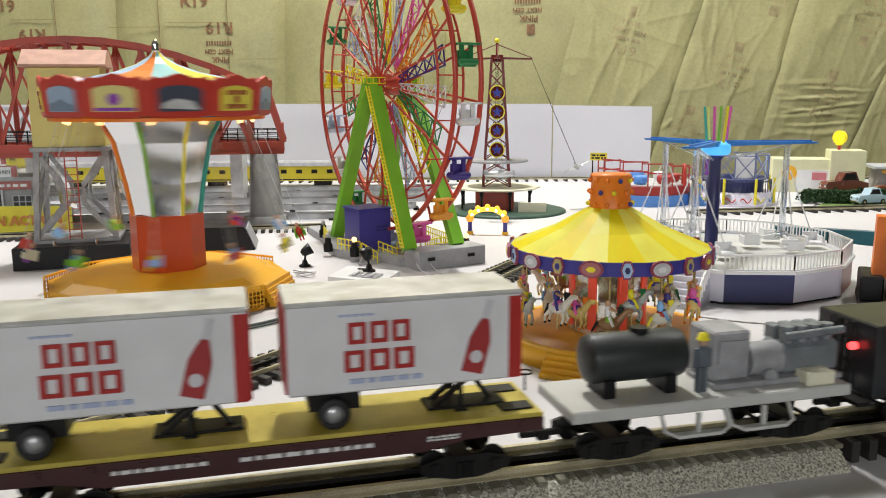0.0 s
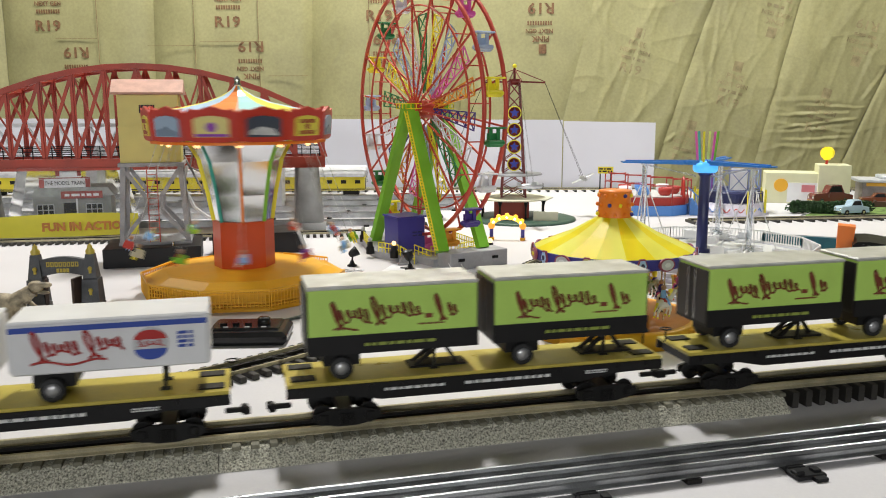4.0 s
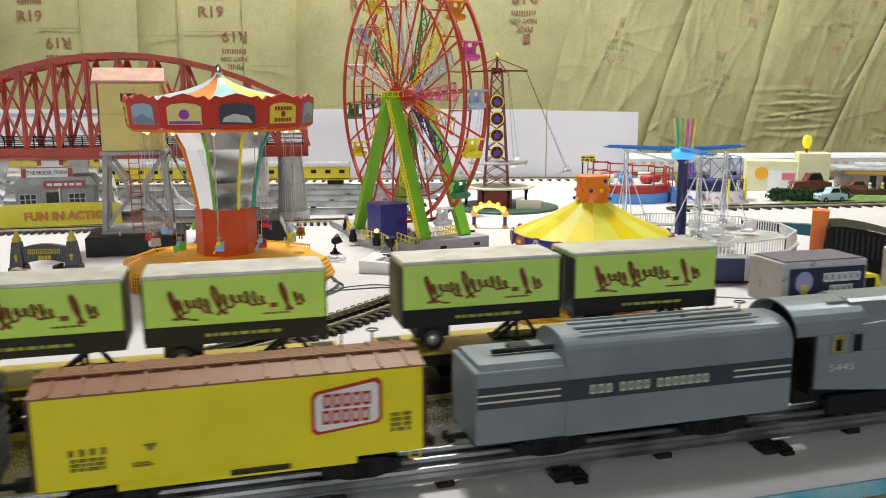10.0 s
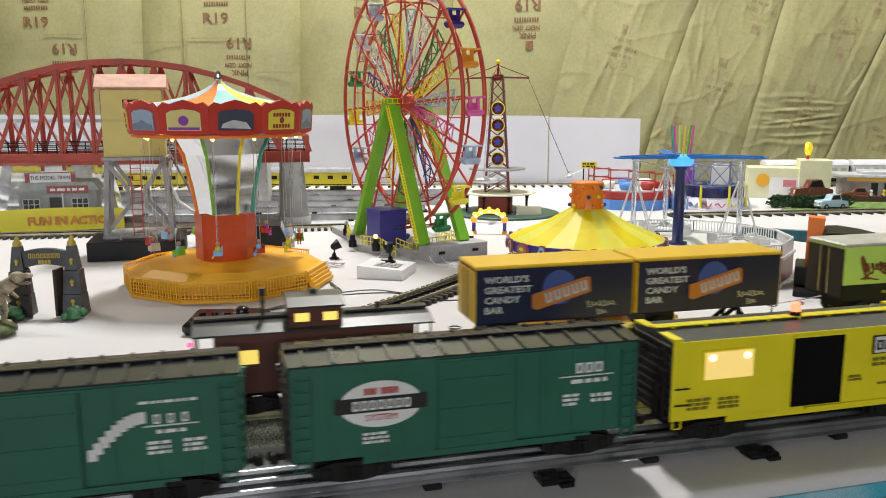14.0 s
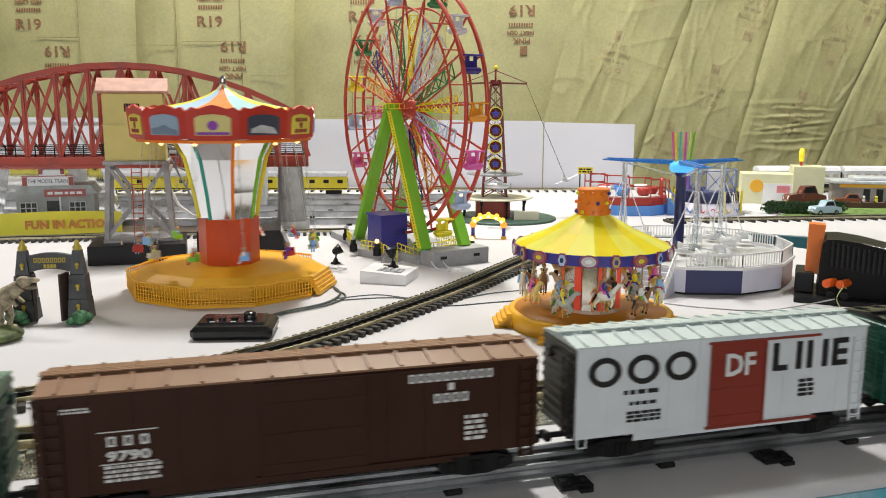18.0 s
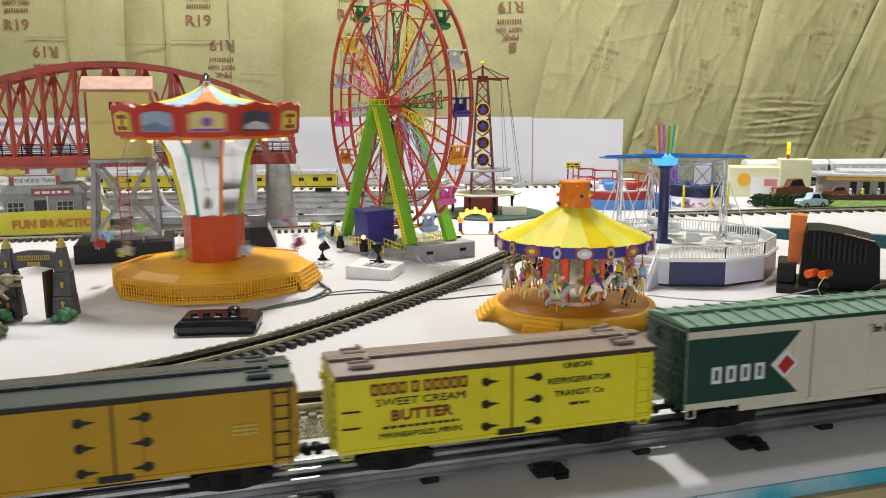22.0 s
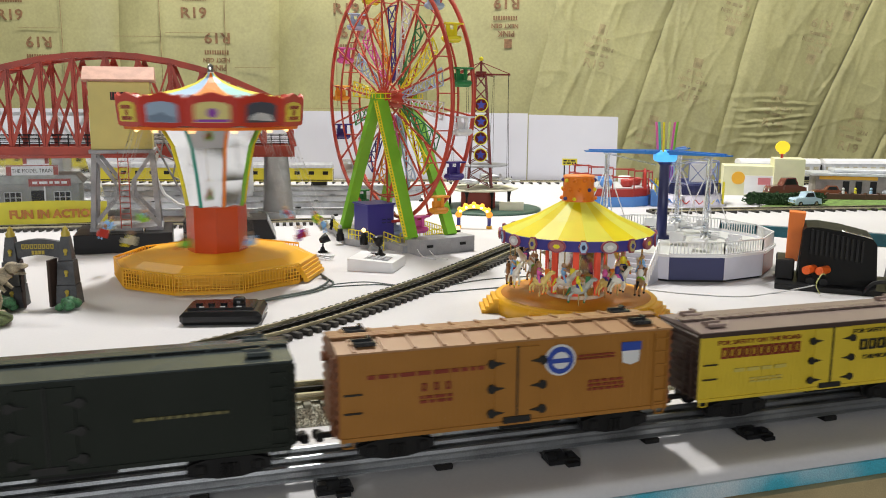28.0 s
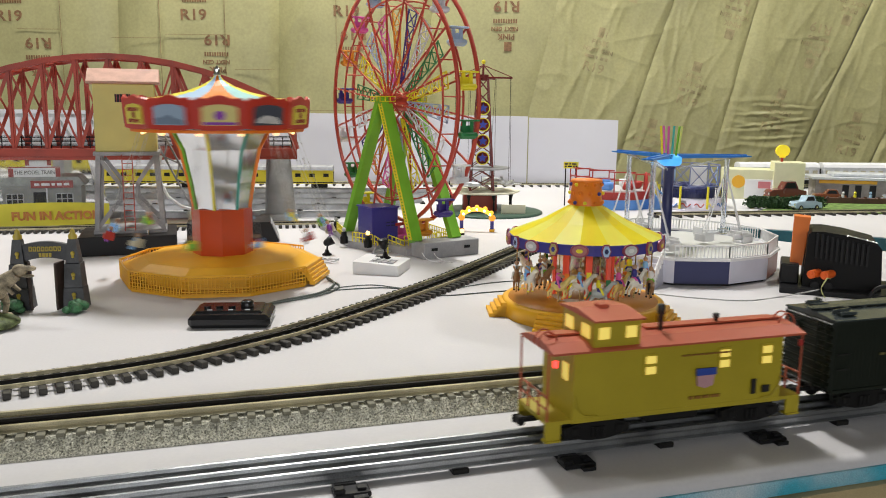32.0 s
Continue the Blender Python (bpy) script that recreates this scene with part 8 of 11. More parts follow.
COATS = [plastic("horse_white", (0.78, 0.75, 0.66)), plastic("horse_grey", (0.42, 0.44, 0.42)), plastic("horse_brown", (0.30, 0.16, 0.07)), plastic("horse_cream", (0.72, 0.55, 0.18))]
horse_kinds = [horse_mesh(COATS[0], YELLOW, SKY_BLUE, RED), horse_mesh(COATS[1], DARK_GREEN, YELLOW, BLUE), horse_mesh(COATS[2], BLACK, WHITE, GREEN), horse_mesh(COATS[3], ORANGE, PINK, BLUE), horse_mesh(COATS[0], BLACK, BLUE, PINK)]
for ring_r, count, off in ((0.087, 11, 0.0), (0.060, 7, 0.5)):
    for i in range(count):
        a = 360 * (i + off) / count
        lift = 0.051 + 0.006 * math.sin(i * 2.4 + ring_r * 40)
        part("horse", horse_kinds[(i * 3 + int(ring_r * 100)) % 5], None, carousel_top, "painted toy horse with a small toy rider", Matrix.Rotation(radians(a), 4, "Z") @ pose(ring_r, 0, lift, 0, 0, 90))
SPINS.append((carousel_top, [(t, pose(0, 0, 0, 0, 0, 2.4 * t)) for t in range(0, 33, 8)]))

# scrambler ride on its twelve-sided platform
ride = thing("scrambler_ride", pose(0.492, 1.451, 0), "white twelve-sided ride platform with picket fence and sweeping arms", "amusement ride")
PANEL_TURN = (-92 + 15) / 30
pts = ngon(12, 0.161, PANEL_TURN)
RUST = plastic("rust_red_plastic", (0.26, 0.05, 0.025), 0.4)
part("foot", Geo().prism(ngon(12, 0.156, PANEL_TURN), 0, 0.006), BLACK, ride)
part("floor", Geo().prism(ngon(12, 0.157, PANEL_TURN), 0.034, 0.040), plastic("ash_white_plastic", (0.58, 0.58, 0.55), 0.45), ride, "pale grey-white floor")
LILAC = plastic("lilac_white_plastic", (0.62, 0.62, 0.70), 0.4)
for i in range(12):
    a, b = Vector((*pts[i], 0.0225)), Vector((*pts[(i + 1) % 12], 0.0225))
    out = ((a + b) / 2).normalized()
    out.z = 0
    mat = {11: NAVY, 1: RUST, 5: NAVY, 7: RUST}.get(i, LILAC)
    part("side_panel", Geo().bar(a - out * 0.002, b - out * 0.002, 0.004, 0.037), mat, ride)
    part("top_rail", Geo().bar(a + Vector((0, 0, 0.0185)), b + Vector((0, 0, 0.0185)), 0.006, 0.004), WHITE, ride)
fence_ring(12, 0.159, PANEL_TURN, 0.042, 0.021, 15, WHITE, ride, 0.0019, (10,))
stair_dir = radians(-122)
for k in range(6):
    g = Geo().box(0.157 + 0.008 * k, 0, 0, 0.010, 0.05, 0.040 - 0.0065 * k)
    part("stair", g, LILAC, ride, "", pose(0, 0, 0, 0, 0, math.degrees(stair_dir)))
for s in (-1, 1):
    g = Geo()
    for k in range(7):
        g.bar((0.158 + 0.008 * k, s * 0.026, 0.040 - 0.0062 * k), (0.158 + 0.008 * k, s * 0.026, 0.064 - 0.0062 * k), 0.0014, 0.0014)
    g.bar((0.158, s * 0.026, 0.064), (0.206, s * 0.026, 0.027), 0.0018, 0.0018)
    part("stair_railing", g, WHITE, ride, "", pose(0, 0, 0, 0, 0, math.degrees(stair_dir)))
ox, oy = -0.015, 0.020
part("pole", Geo().lathe([(0.016, 0.040), (0.016, 0.044), (0.0090, 0.046), (0.0082, 0.165), (0.012, 0.170), (0, 0.170)], 20, at=Matrix.Translation((ox, oy, 0))), NAVY, ride, "navy centre pole")
CLEAR = material("clear_blue_plastic", (0.10, 0.35, 0.90), 0.15, vary=0.03, bump=0.0, alpha=0.35)
FROST = material("frosted_clear_plastic", (0.80, 0.84, 0.88), 0.12, vary=0.03, bump=0.0, alpha=0.85)
arms = part("arm_hub", Geo().lathe([(0.017, 0.172), (0.020, 0.176), (0.020, 0.186), (0.012, 0.190), (0, 0.190)], 20), lamp("cyan_hub_glow", (0.08, 0.42, 0.85), 0.9), ride, "glowing cyan hub", pose(ox, oy, 0))
CLUSTERS = []
for i in range(3):
    a = 120 * i
    m = pose(0, 0, 0, 0, 0, a)
    part("sweep_arm", Geo().side([(0.012, 0.184), (0.136, 0.1875), (0.136, 0.1895), (0.012, 0.191)], -0.009, 0.009).box(0.07, 0, 0.1895, 0.12, 0.004, 0.0024), plastic("azure_plastic", (0.04, 0.22, 0.65), 0.3) if "azure_plastic" not in bpy.data.materials else bpy.data.materials["azure_plastic"], arms, "blue sweep arm", m)
    part("brace", Geo().bar((0.015, 0, 0.166), (0.104, 0, 0.186), 0.004, 0.003), FROST, arms, "frosted brace", m)
    cl = part("drop_arm", Geo().rod((0, 0, 0.058), (0, 0, 0.183), 0.0042, n=10).rod((0, 0, 0.056), (0, 0, 0.064), 0.009, n=12), FROST, arms, "hanging cluster of cars", pose(0.098 * math.cos(radians(a)), 0.098 * math.sin(radians(a)), 0))
    for k in range(4):
        q = 90 * k
        g = Geo().bar((0.004, 0, 0.060), (0.034, 0, 0.055), 0.003, 0.003).box(0.044, 0, 0.046, 0.022, 0.024, 0.004, bevel=0.001).box(0.044, 0.0115, 0.048, 0.022, 0.002, 0.014, bevel=0.0006).box(0.034, 0, 0.048, 0.002, 0.024, 0.010, bevel=0.0006).box(0.054, 0, 0.048, 0.002, 0.024, 0.010, bevel=0.0006)
        g.bar((0.006, 0, 0.150), (0.042, 0.0, 0.060), 0.0014, 0.0014)
        part("ride_car", g, WHITE, cl, "white ride car", pose(0, 0, 0, 0, 0, q))
    CLUSTERS.append((cl, a))
for i, c in enumerate((PINK, GREEN, plastic("tube_yellow", (0.7, 0.75, 0.2)), plastic("tube_teal", (0.05, 0.45, 0.35)), PINK, YELLOW)):
    a = 2 * math.pi * i / 6
    part("light_tube", Geo().rod((0.013 * math.cos(a), 0.013 * math.sin(a), 0.188), (0.018 * math.cos(a), 0.018 * math.sin(a), 0.238), 0.0019, n=8), c, arms)
SPINS.append((arms, [(t, pose(ox, oy, 0, 0, 0, 75 * t)) for t in range(0, 33)]))
for cl, a in CLUSTERS:
    SPINS.append((cl, [(t * 0.4, pose(0.098 * math.cos(radians(a)), 0.098 * math.sin(radians(a)), 0, 0, 0, -150 * t * 0.4)) for t in range(0, 81)]))

# ferris wheel
AX = 33
ride = thing("ferris_wheel", pose(0.008, 1.65, 0, 0, 0, AX), "red toy ferris wheel with coloured lattice spokes and green legs", "ferris wheel")
HUB_Z, WR = 0.2735, 0.230
CONC = material("grey_plinth_plastic", (0.36, 0.36, 0.37), 0.55, vary=0.08)
part("front_plinth", Geo().box(0.018, -0.137, 0, 0.118, 0.045, 0.029, bevel=0.001), CONC, ride, "grey plinth with switches")
part("platform", Geo().prism([(-0.098, 0.02), (-0.08, -0.045), (-0.055, -0.062), (-0.05, -0.115), (0.072, -0.115), (0.085, 0.02), (0.10, 0.10), (0.07, 0.20), (-0.01, 0.262), (-0.045, 0.262), (-0.062, 0.144), (-0.09, 0.07)], 0, 0.013), CONC, ride, "grey base platform")
for x in (-0.02, 0.05):
    part("switch", Geo().box(x, -0.1602, 0.014, 0.012, 0.002, 0.005), BLACK, ride)
for k in range(5):
    part("step", Geo().box(-0.062 - 0.004 * k, -0.052 - 0.0045 * k, 0, 0.036, 0.006, 0.0125 - 0.0023 * k, at=Matrix.Rotation(radians(0), 4, "Z")), CONC, ride)
booth = part("booth", Geo().box(-0.046, 0.0, 0.013, 0.056, 0.056, 0.064, bevel=0.001).box(-0.046, 0, 0.077, 0.061, 0.061, 0.003, bevel=0.0008), BLUE, ride, "blue ticket booth")
for k in range(4):
    part("vent_slot", Geo().box(-0.040 + 0.011 * (k % 2), -0.0285, 0.043 + 0.006 * (k // 2), 0.008, 0.0012, 0.0024), NAVY, booth)
for s, mat in ((-1, GREEN), (1, GREEN)):
    x = s * 0.042
    for q in (-1, 1):
        foot, topp = Vector((x, q * 0.133, 0.029 if q < 0 else 0.013)), Vector((x * 0.8, q * 0.006, HUB_Z + 0.004))
        leg = part("leg", Geo().bar(foot, topp, 0.021, 0.012), mat, ride, "green support leg")
        if s < 0 and q < 0:
            g = Geo()
            d = (topp - foot)
            off = Vector((-0.0118, 0, 0))
            for w in (-0.004, 0.006):
                g.bar(foot + off + Vector((0, w, 0.004)), foot + off + Vector((0, w, 0.0)) + d * 0.97, 0.0016, 0.0022)
            for k in range(44):
                p = foot + off + d * (0.02 + 0.95 * k / 44)
                g.bar(p + Vector((0, -0.004, 0)), p + Vector((0, 0.006, 0)), 0.0012, 0.0026)
            part("ladder", g, YELLOW, leg, "yellow ladder")
    part("bearing_cap", Geo().box(x * 0.82, 0, HUB_Z - 0.006, 0.020, 0.026, 0.016, bevel=0.001), GREEN, ride)
    g = Geo()
    for y in (-0.018, 0.018):
        g.bar((x * 0.82 - 0.016, y, HUB_Z + 0.010), (x * 0.82 + 0.016, y, HUB_Z + 0.010), 0.0016, 0.0016).bar((x * 0.82 - 0.016, y, HUB_Z + 0.001), (x * 0.82 + 0.016, y, HUB_Z + 0.001), 0.0016, 0.0016)
        for k in range(4):
            g.bar((x * 0.82 - 0.016 + 0.0107 * k, y, HUB_Z + 0.001), (x * 0.82 - 0.016 + 0.0107 * k, y, HUB_Z + 0.010), 0.0014, 0.0014)
    for xx in (-0.016, 0.016):
        g.bar((x * 0.82 + xx, -0.018, HUB_Z + 0.010), (x * 0.82 + xx, 0.018, HUB_Z + 0.010), 0.0016, 0.0016)
        for k in range(4):
            g.bar((x * 0.82 + xx, -0.018 + 0.012 * k, HUB_Z + 0.001), (x * 0.82 + xx, -0.018 + 0.012 * k, HUB_Z + 0.010), 0.0014, 0.0014)
    part("service_balcony", g, YELLOW, ride, "yellow balcony railing")
SPOKE_BULB = plastic("pale_pink_bulb", (0.75, 0.52, 0.40), 0.3)
RIM_RED = plastic("rim_red_plastic", (0.52, 0.06, 0.035), 0.35)
TURN_X = Matrix.Rotation(radians(90), 4, "Y")
wheel = part("wheel", Geo().rod((-0.030, 0, 0), (0.030, 0, 0), 0.017, n=20), RIM_RED, ride, "turning red wheel", pose(0, 0, HUB_Z))
for x in (-0.021, 0.021):
    part("outer_rim", Geo().lathe([(WR - 0.0027, -0.0026), (WR + 0.0027, -0.0026), (WR + 0.0027, 0.0026), (WR - 0.0027, 0.0026), (WR - 0.0027, -0.0026)], 72, at=Matrix.Translation((x, 0, 0)) @ TURN_X), RIM_RED, wheel)
    part("inner_rim", Geo().lathe([(WR * 0.8 - 0.0014, -0.0014), (WR * 0.8 + 0.0014, -0.0014), (WR * 0.8 + 0.0014, 0.0014), (WR * 0.8 - 0.0014, 0.0014), (WR * 0.8 - 0.0014, -0.0014)], 72, at=Matrix.Translation((x, 0, 0)) @ TURN_X), RIM_RED, wheel)
    for i in range(18):
        a = 2 * math.pi * i / 18
        c, s = math.cos(a), math.sin(a)
        spoke_ob = part("spoke", Geo().bar((x * 1.1, 0.012 * c, 0.012 * s), (x, (WR - 0.002) * c, (WR - 0.002) * s), 0.0026, 0.003), RIM_RED, wheel)
        if x < 0:
            g = Geo()
            for k in range(8):
                d = 0.030 + 0.026 * k
                g.ball(x * 1.08 - 0.0022, d * c, d * s, 0.0015, 6)
            tagged(part("spoke_bulb", g, SPOKE_BULB, spoke_ob, "row of tiny pale bulbs"), kind="stuff")
for i in range(18):
    a = 2 * math.pi * (i + 0.5) / 18
    c, s = math.cos(a), math.sin(a)
    part("rim_tie", Geo().rod((-0.021, WR * 0.8 * c, WR * 0.8 * s), (0.021, WR * 0.8 * c, WR * 0.8 * s), 0.0012, n=6), RIM_RED, wheel)
SKY2 = plastic("ice_blue_plastic", (0.42, 0.52, 0.70))
ORANGE2 = plastic("tangerine_plastic", (0.80, 0.33, 0.03))
INDIGO = plastic("indigo_plastic", (0.05, 0.03, 0.22))
LEAF = plastic("leaf_green_plastic", (0.03, 0.22, 0.07))
ICE = plastic("clear_white_plastic", (0.72, 0.72, 0.74), 0.25)
slot_colours = [YELLOW, SKY2, ICE, LEAF, YELLOW, SKY2, PINK, ORANGE2, INDIGO, ICE, LEAF, YELLOW, SKY2, PINK, ORANGE2, INDIGO, ICE, LEAF]
BASE_ANGLE, WHEEL_SPEED = 13.0, 5.0
gondola_meshes = {}
for i, mat in enumerate(slot_colours):
    a = radians(20 * i)
    # lattice fan between hub and inner rim
    g = Geo()
    r0, r1, w0, w1 = 0.030, 0.170, 0.0045, 0.0150
    def fan(u, side):
        r, w = r0 + (r1 - r0) * u, w0 + (w1 - w0) * u
        return Vector((0, r, side * w))
    for side in (-1, 1):
        g.bar(fan(0, side), fan(1, side), 0.0020, 0.0020)
    for k in range(5):
        u0, u1 = k / 5, (k + 1) / 5
        g.bar(fan(u1, -1), fan(u1, 1), 0.0016, 0.0016)
        g.bar(fan(u0, -1), fan(u1, 1), 0.0016, 0.0016).bar(fan(u0, 1), fan(u1, -1), 0.0016, 0.0016)
    for xx in (0.0,):
        part("lattice_spoke", g, mat, wheel, "", Matrix.Rotation(a, 4, "X") @ Matrix.Translation((xx, 0, 0)))
    if mat.name not in gondola_meshes:
        h = Geo()
        h.box(0, 0, -0.003, 0.036, 0.020, 0.003, bevel=0.0008)
        h.box(0, 0, -0.030, 0.034, 0.018, 0.009, bevel=0.003).box(0, 0, -0.032, 0.026, 0.012, 0.003, bevel=0.001)
        for sx in (-0.015, 0.015):
            h.bar((sx * 0.5, 0, -0.022), (sx * 0.5, 0, -0.002), 0.006, 0.003)
        h.box(0, 0.006, -0.022, 0.020, 0.003, 0.012)
        gondola_meshes[mat.name] = h.mesh("gondola", mat)
    gon = part("gondola", gondola_meshes[mat.name], None, ride, "coloured hanging gondola")
    rows = []
    for t in range(0, 33):
        ang = radians(BASE_ANGLE + WHEEL_SPEED * (32 - t) + 20 * i)
        # seen from the viewer, angles count up from the far side over the top
        rows.append((t, pose(0, -WR * math.cos(ang), HUB_Z + WR * math.sin(ang))))
    SPINS.append((gon, rows))
SPINS.append((wheel, [(t, pose(0, 0, HUB_Z, 180 - (BASE_ANGLE + WHEEL_SPEED * (32 - t)), 0, 0)) for t in range(0, 33, 4)]))
# the small gate, fences and lamps round the wheel
for n, (x, y) in enumerate(((-0.087, -0.036), (-0.105, 0.026), (0.080, -0.100), (-0.056, 0.16))):
    lamp_ob = part("lamp_post", Geo().lathe([(0.0075, 0), (0.0075, 0.012), (0.0055, 0.014), (0.005, 0.022), (0, 0.022)], 14), BLACK, ride, "black lamp post", pose(x, y, 0.008))
    part("bulb", Geo().ball(0, 0, 0.0265, 0.0042, 10), BULB if n in (0, 2) else LIGHT_GREY, lamp_ob, "glowing bulb")


def rail_piece(p, q, h=0.018):
    p, q = Vector(p), Vector(q)
    g = Geo()
    up = Vector((0, 0, h))
    for k in (1.0, 0.5):
        g.bar(p + up * k, q + up * k, 0.0014, 0.0016)
    n = max(2, int((q - p).length / 0.008))
    for k in range(n + 1):
        e = p.lerp(q, k / n)
        g.bar(e, e + up, 0.0013, 0.0013)
    return g


for p, q in (((-0.095, 0.01, 0.013), (-0.079, -0.040, 0.013)), ((-0.079, -0.046, 0.012), (-0.066, -0.074, 0.0)), ((-0.050, -0.046, 0.012), (-0.036, -0.082, 0.004)), ((-0.036, -0.082, 0.013), (0.03, -0.085, 0.013)), ((-0.085, 0.07, 0.013), (-0.062, 0.144, 0.013)), ((0.02, -0.08, 0.013), (0.075, -0.07, 0.013)), ((0.075, -0.07, 0.013), (0.09, 0.05, 0.013))):
    part("railing", rail_piece(p, q), YELLOW, ride, "yellow railing")
arch_thing = thing("entrance_arch", pose(0.168, 1.832, 0, 0, 0, -8), "lit yellow entrance arch on blue posts", "arch")
named_bulb = lamp("white_arch_bulb", (1.0, 0.85, 0.5), 4.0)
LIT_YELLOW = material("lit_yellow_plastic", (0.90, 0.50, 0.04), 0.35, vary=0.04, emit=(1.0, 0.55, 0.05), power=1.0)
g = Geo().tube([(-0.033 * math.cos(math.pi * k / 16), 0, 0.028 + 0.020 * math.sin(math.pi * k / 16)) for k in range(17)], 0.0046, 8)
arch = part("arch", g, LIT_YELLOW, arch_thing, "glowing yellow arch")
for k in range(5):
    a = math.pi * (k + 1) / 6
    part("arch_scroll", Geo().ball(-0.036 * math.cos(a), -0.002, 0.030 + 0.023 * math.sin(a), 0.0052, 8, sy=0.7), LIT_YELLOW, arch)
    part("arch_bulb", Geo().ball(-0.033 * math.cos(a), -0.0055, 0.028 + 0.020 * math.sin(a), 0.0028, 8), named_bulb, arch, "bright bulb")
for s in (-1, 1):
    post = part("post", Geo().rod((s * 0.033, 0, 0.004), (s * 0.033, 0, 0.026), 0.004, n=10), BLUE, arch_thing)
    part("ball_cap", Geo().ball(s * 0.033, 0, 0.030, 0.0075, 12), lamp("orange_ball_glow", (1.0, 0.35, 0.03), 0.6) if s < 0 else bpy.data.materials["orange_ball_glow"], post)
    part("post_foot", Geo().rod((s * 0.033, 0, 0), (s * 0.033, 0, 0.006), 0.006, n=12), AMBER, post)

# ---- buildings, bridges and small things on the table ----
def named(name, make):
    return bpy.data.materials[name] if name in bpy.data.materials else make(name)


# control tower on a black base
tw = thing("switch_tower", pose(-0.485, 1.588, 0, 0, 0, 17), "pale yellow tower cabin on grey lattice legs with red ladder", "tower")
OCHRE = plastic("pale_ochre_plastic", (0.60, 0.52, 0.16), 0.45)
LEG_GREY = material("weathered_grey_plastic", (0.30, 0.30, 0.31), 0.5, 0.1, vary=0.16, grain=40)
part("black_base", Geo().box(-0.004, -0.012, 0, 0.165, 0.13, 0.034, bevel=0.001), BLACK, tw, "black accessory base")
part("foot_plate", Geo().box(0, 0.002, 0.034, 0.125, 0.095, 0.006, bevel=0.0008), LEG_GREY, tw)
for x in (-0.048, 0.048):
    for y in (-0.036, 0.036):
        part("leg", Geo().bar((x * 1.18, y * 1.15, 0.040), (x, y, 0.176), 0.008, 0.008), LEG_GREY, tw)
for y in (-0.038, 0.038):
    g = Geo()
    for s in (-1, 1):
        g.bar((s * 0.054, y, 0.046), (s * 0.014, y, 0.094), 0.004, 0.007).bar((s * 0.014, y, 0.094), (s * 0.014, y, 0.122), 0.004, 0.007).bar((s * 0.014, y, 0.122), (s * 0.044, y, 0.166), 0.004, 0.007)
    part("cross_brace", g, LEG_GREY, tw)
for x in (-0.05, 0.05):
    g = Geo().bar((x * 1.12, -0.04, 0.046), (x, 0.036, 0.166), 0.004, 0.005).bar((x * 1.12, 0.04, 0.046), (x, -0.036, 0.166), 0.004, 0.005)
    part("side_brace", g, LEG_GREY, tw)
part("cap_plate", Geo().box(0, 0, 0.174, 0.112, 0.088, 0.007, bevel=0.0008), LEG_GREY, tw)
part("cabin_lower", Geo().box(0, 0, 0.181, 0.103, 0.080, 0.063, bevel=0.0008), OCHRE, tw)
cab = part("cabin_upper", Geo().box(0, 0, 0.244, 0.102, 0.079, 0.056, bevel=0.0008).box(0, 0, 0.243, 0.1045, 0.082, 0.0022), OCHRE, tw)
win = part("window", Geo().box(-0.002, -0.0398, 0.268, 0.026, 0.001, 0.014), BLACK, cab)
g = Geo()
for k in range(5):
    g.box(-0.012 + k * 0.005, -0.0406, 0.268, 0.001, 0.001, 0.014)
part("window_grille", g, INK_MAROON_TOY, win)
part("roof", Geo().side([(-0.061, 0.300), (0.061, 0.300), (0.061, 0.303), (-0.061, 0.303)], -0.047, 0.047).along([(-0.05, 0.301), (0.05, 0.301), (0.05, 0.304), (0.012, 0.327), (-0.012, 0.327), (-0.05, 0.304)], -0.06, 0.06), material("salmon_roof_plastic", (0.55, 0.32, 0.24), 0.6, vary=0.08), tw, "salmon pink pitched roof")
g = Geo()
for s in (-1, 1):
    g.bar((s * 0.0085, -0.050, 0.040), (s * 0.0085, -0.043, 0.176), 0.0018, 0.0022)
for k in range(13):
    u = (k + 0.5) / 13
    g.bar((-0.0085, -0.050 + 0.007 * u, 0.040 + 0.136 * u), (0.0085, -0.050 + 0.007 * u, 0.040 + 0.136 * u), 0.0014, 0.0014)
part("ladder", g, BRIDGE_RED, tw, "red ladder")
for x in (-0.03, 0.03):
    part("terminal", Geo().rod((x, -0.062, 0.034), (x, -0.062, 0.041), 0.003, n=10), STEEL, tw)
crate = thing("accessory_housing", pose(-0.325, 1.70, 0, 0, 0, 12), "black plastic accessory housing behind the swing ride", "housing")
part("body", Geo().side([(-0.085, 0), (0.088, 0), (0.072, 0.040), (-0.085, 0.040)], -0.05, 0.05), BLACK, crate)
part("grey_end", Geo().side([(0.074, 0.0362), (0.0905, 0), (0.0895, 0.0005), (0.076, 0.036)][::-1], -0.046, 0.046), GREY, crate)

# red arch bridge with its piers
BR = Matrix.Translation((-0.243, 1.985, 0)) @ Matrix.Rotation(radians(12), 4, "Z")
br = thing("arch_bridge", BR, "dark red steel arch truss bridge on grey piers", "bridge")
SPAN, BAYS = 0.80, 12


def arch_z(u):
    q = (u - SPAN / 2) / (SPAN / 2)
    return 0.366 - 0.117 * q * q


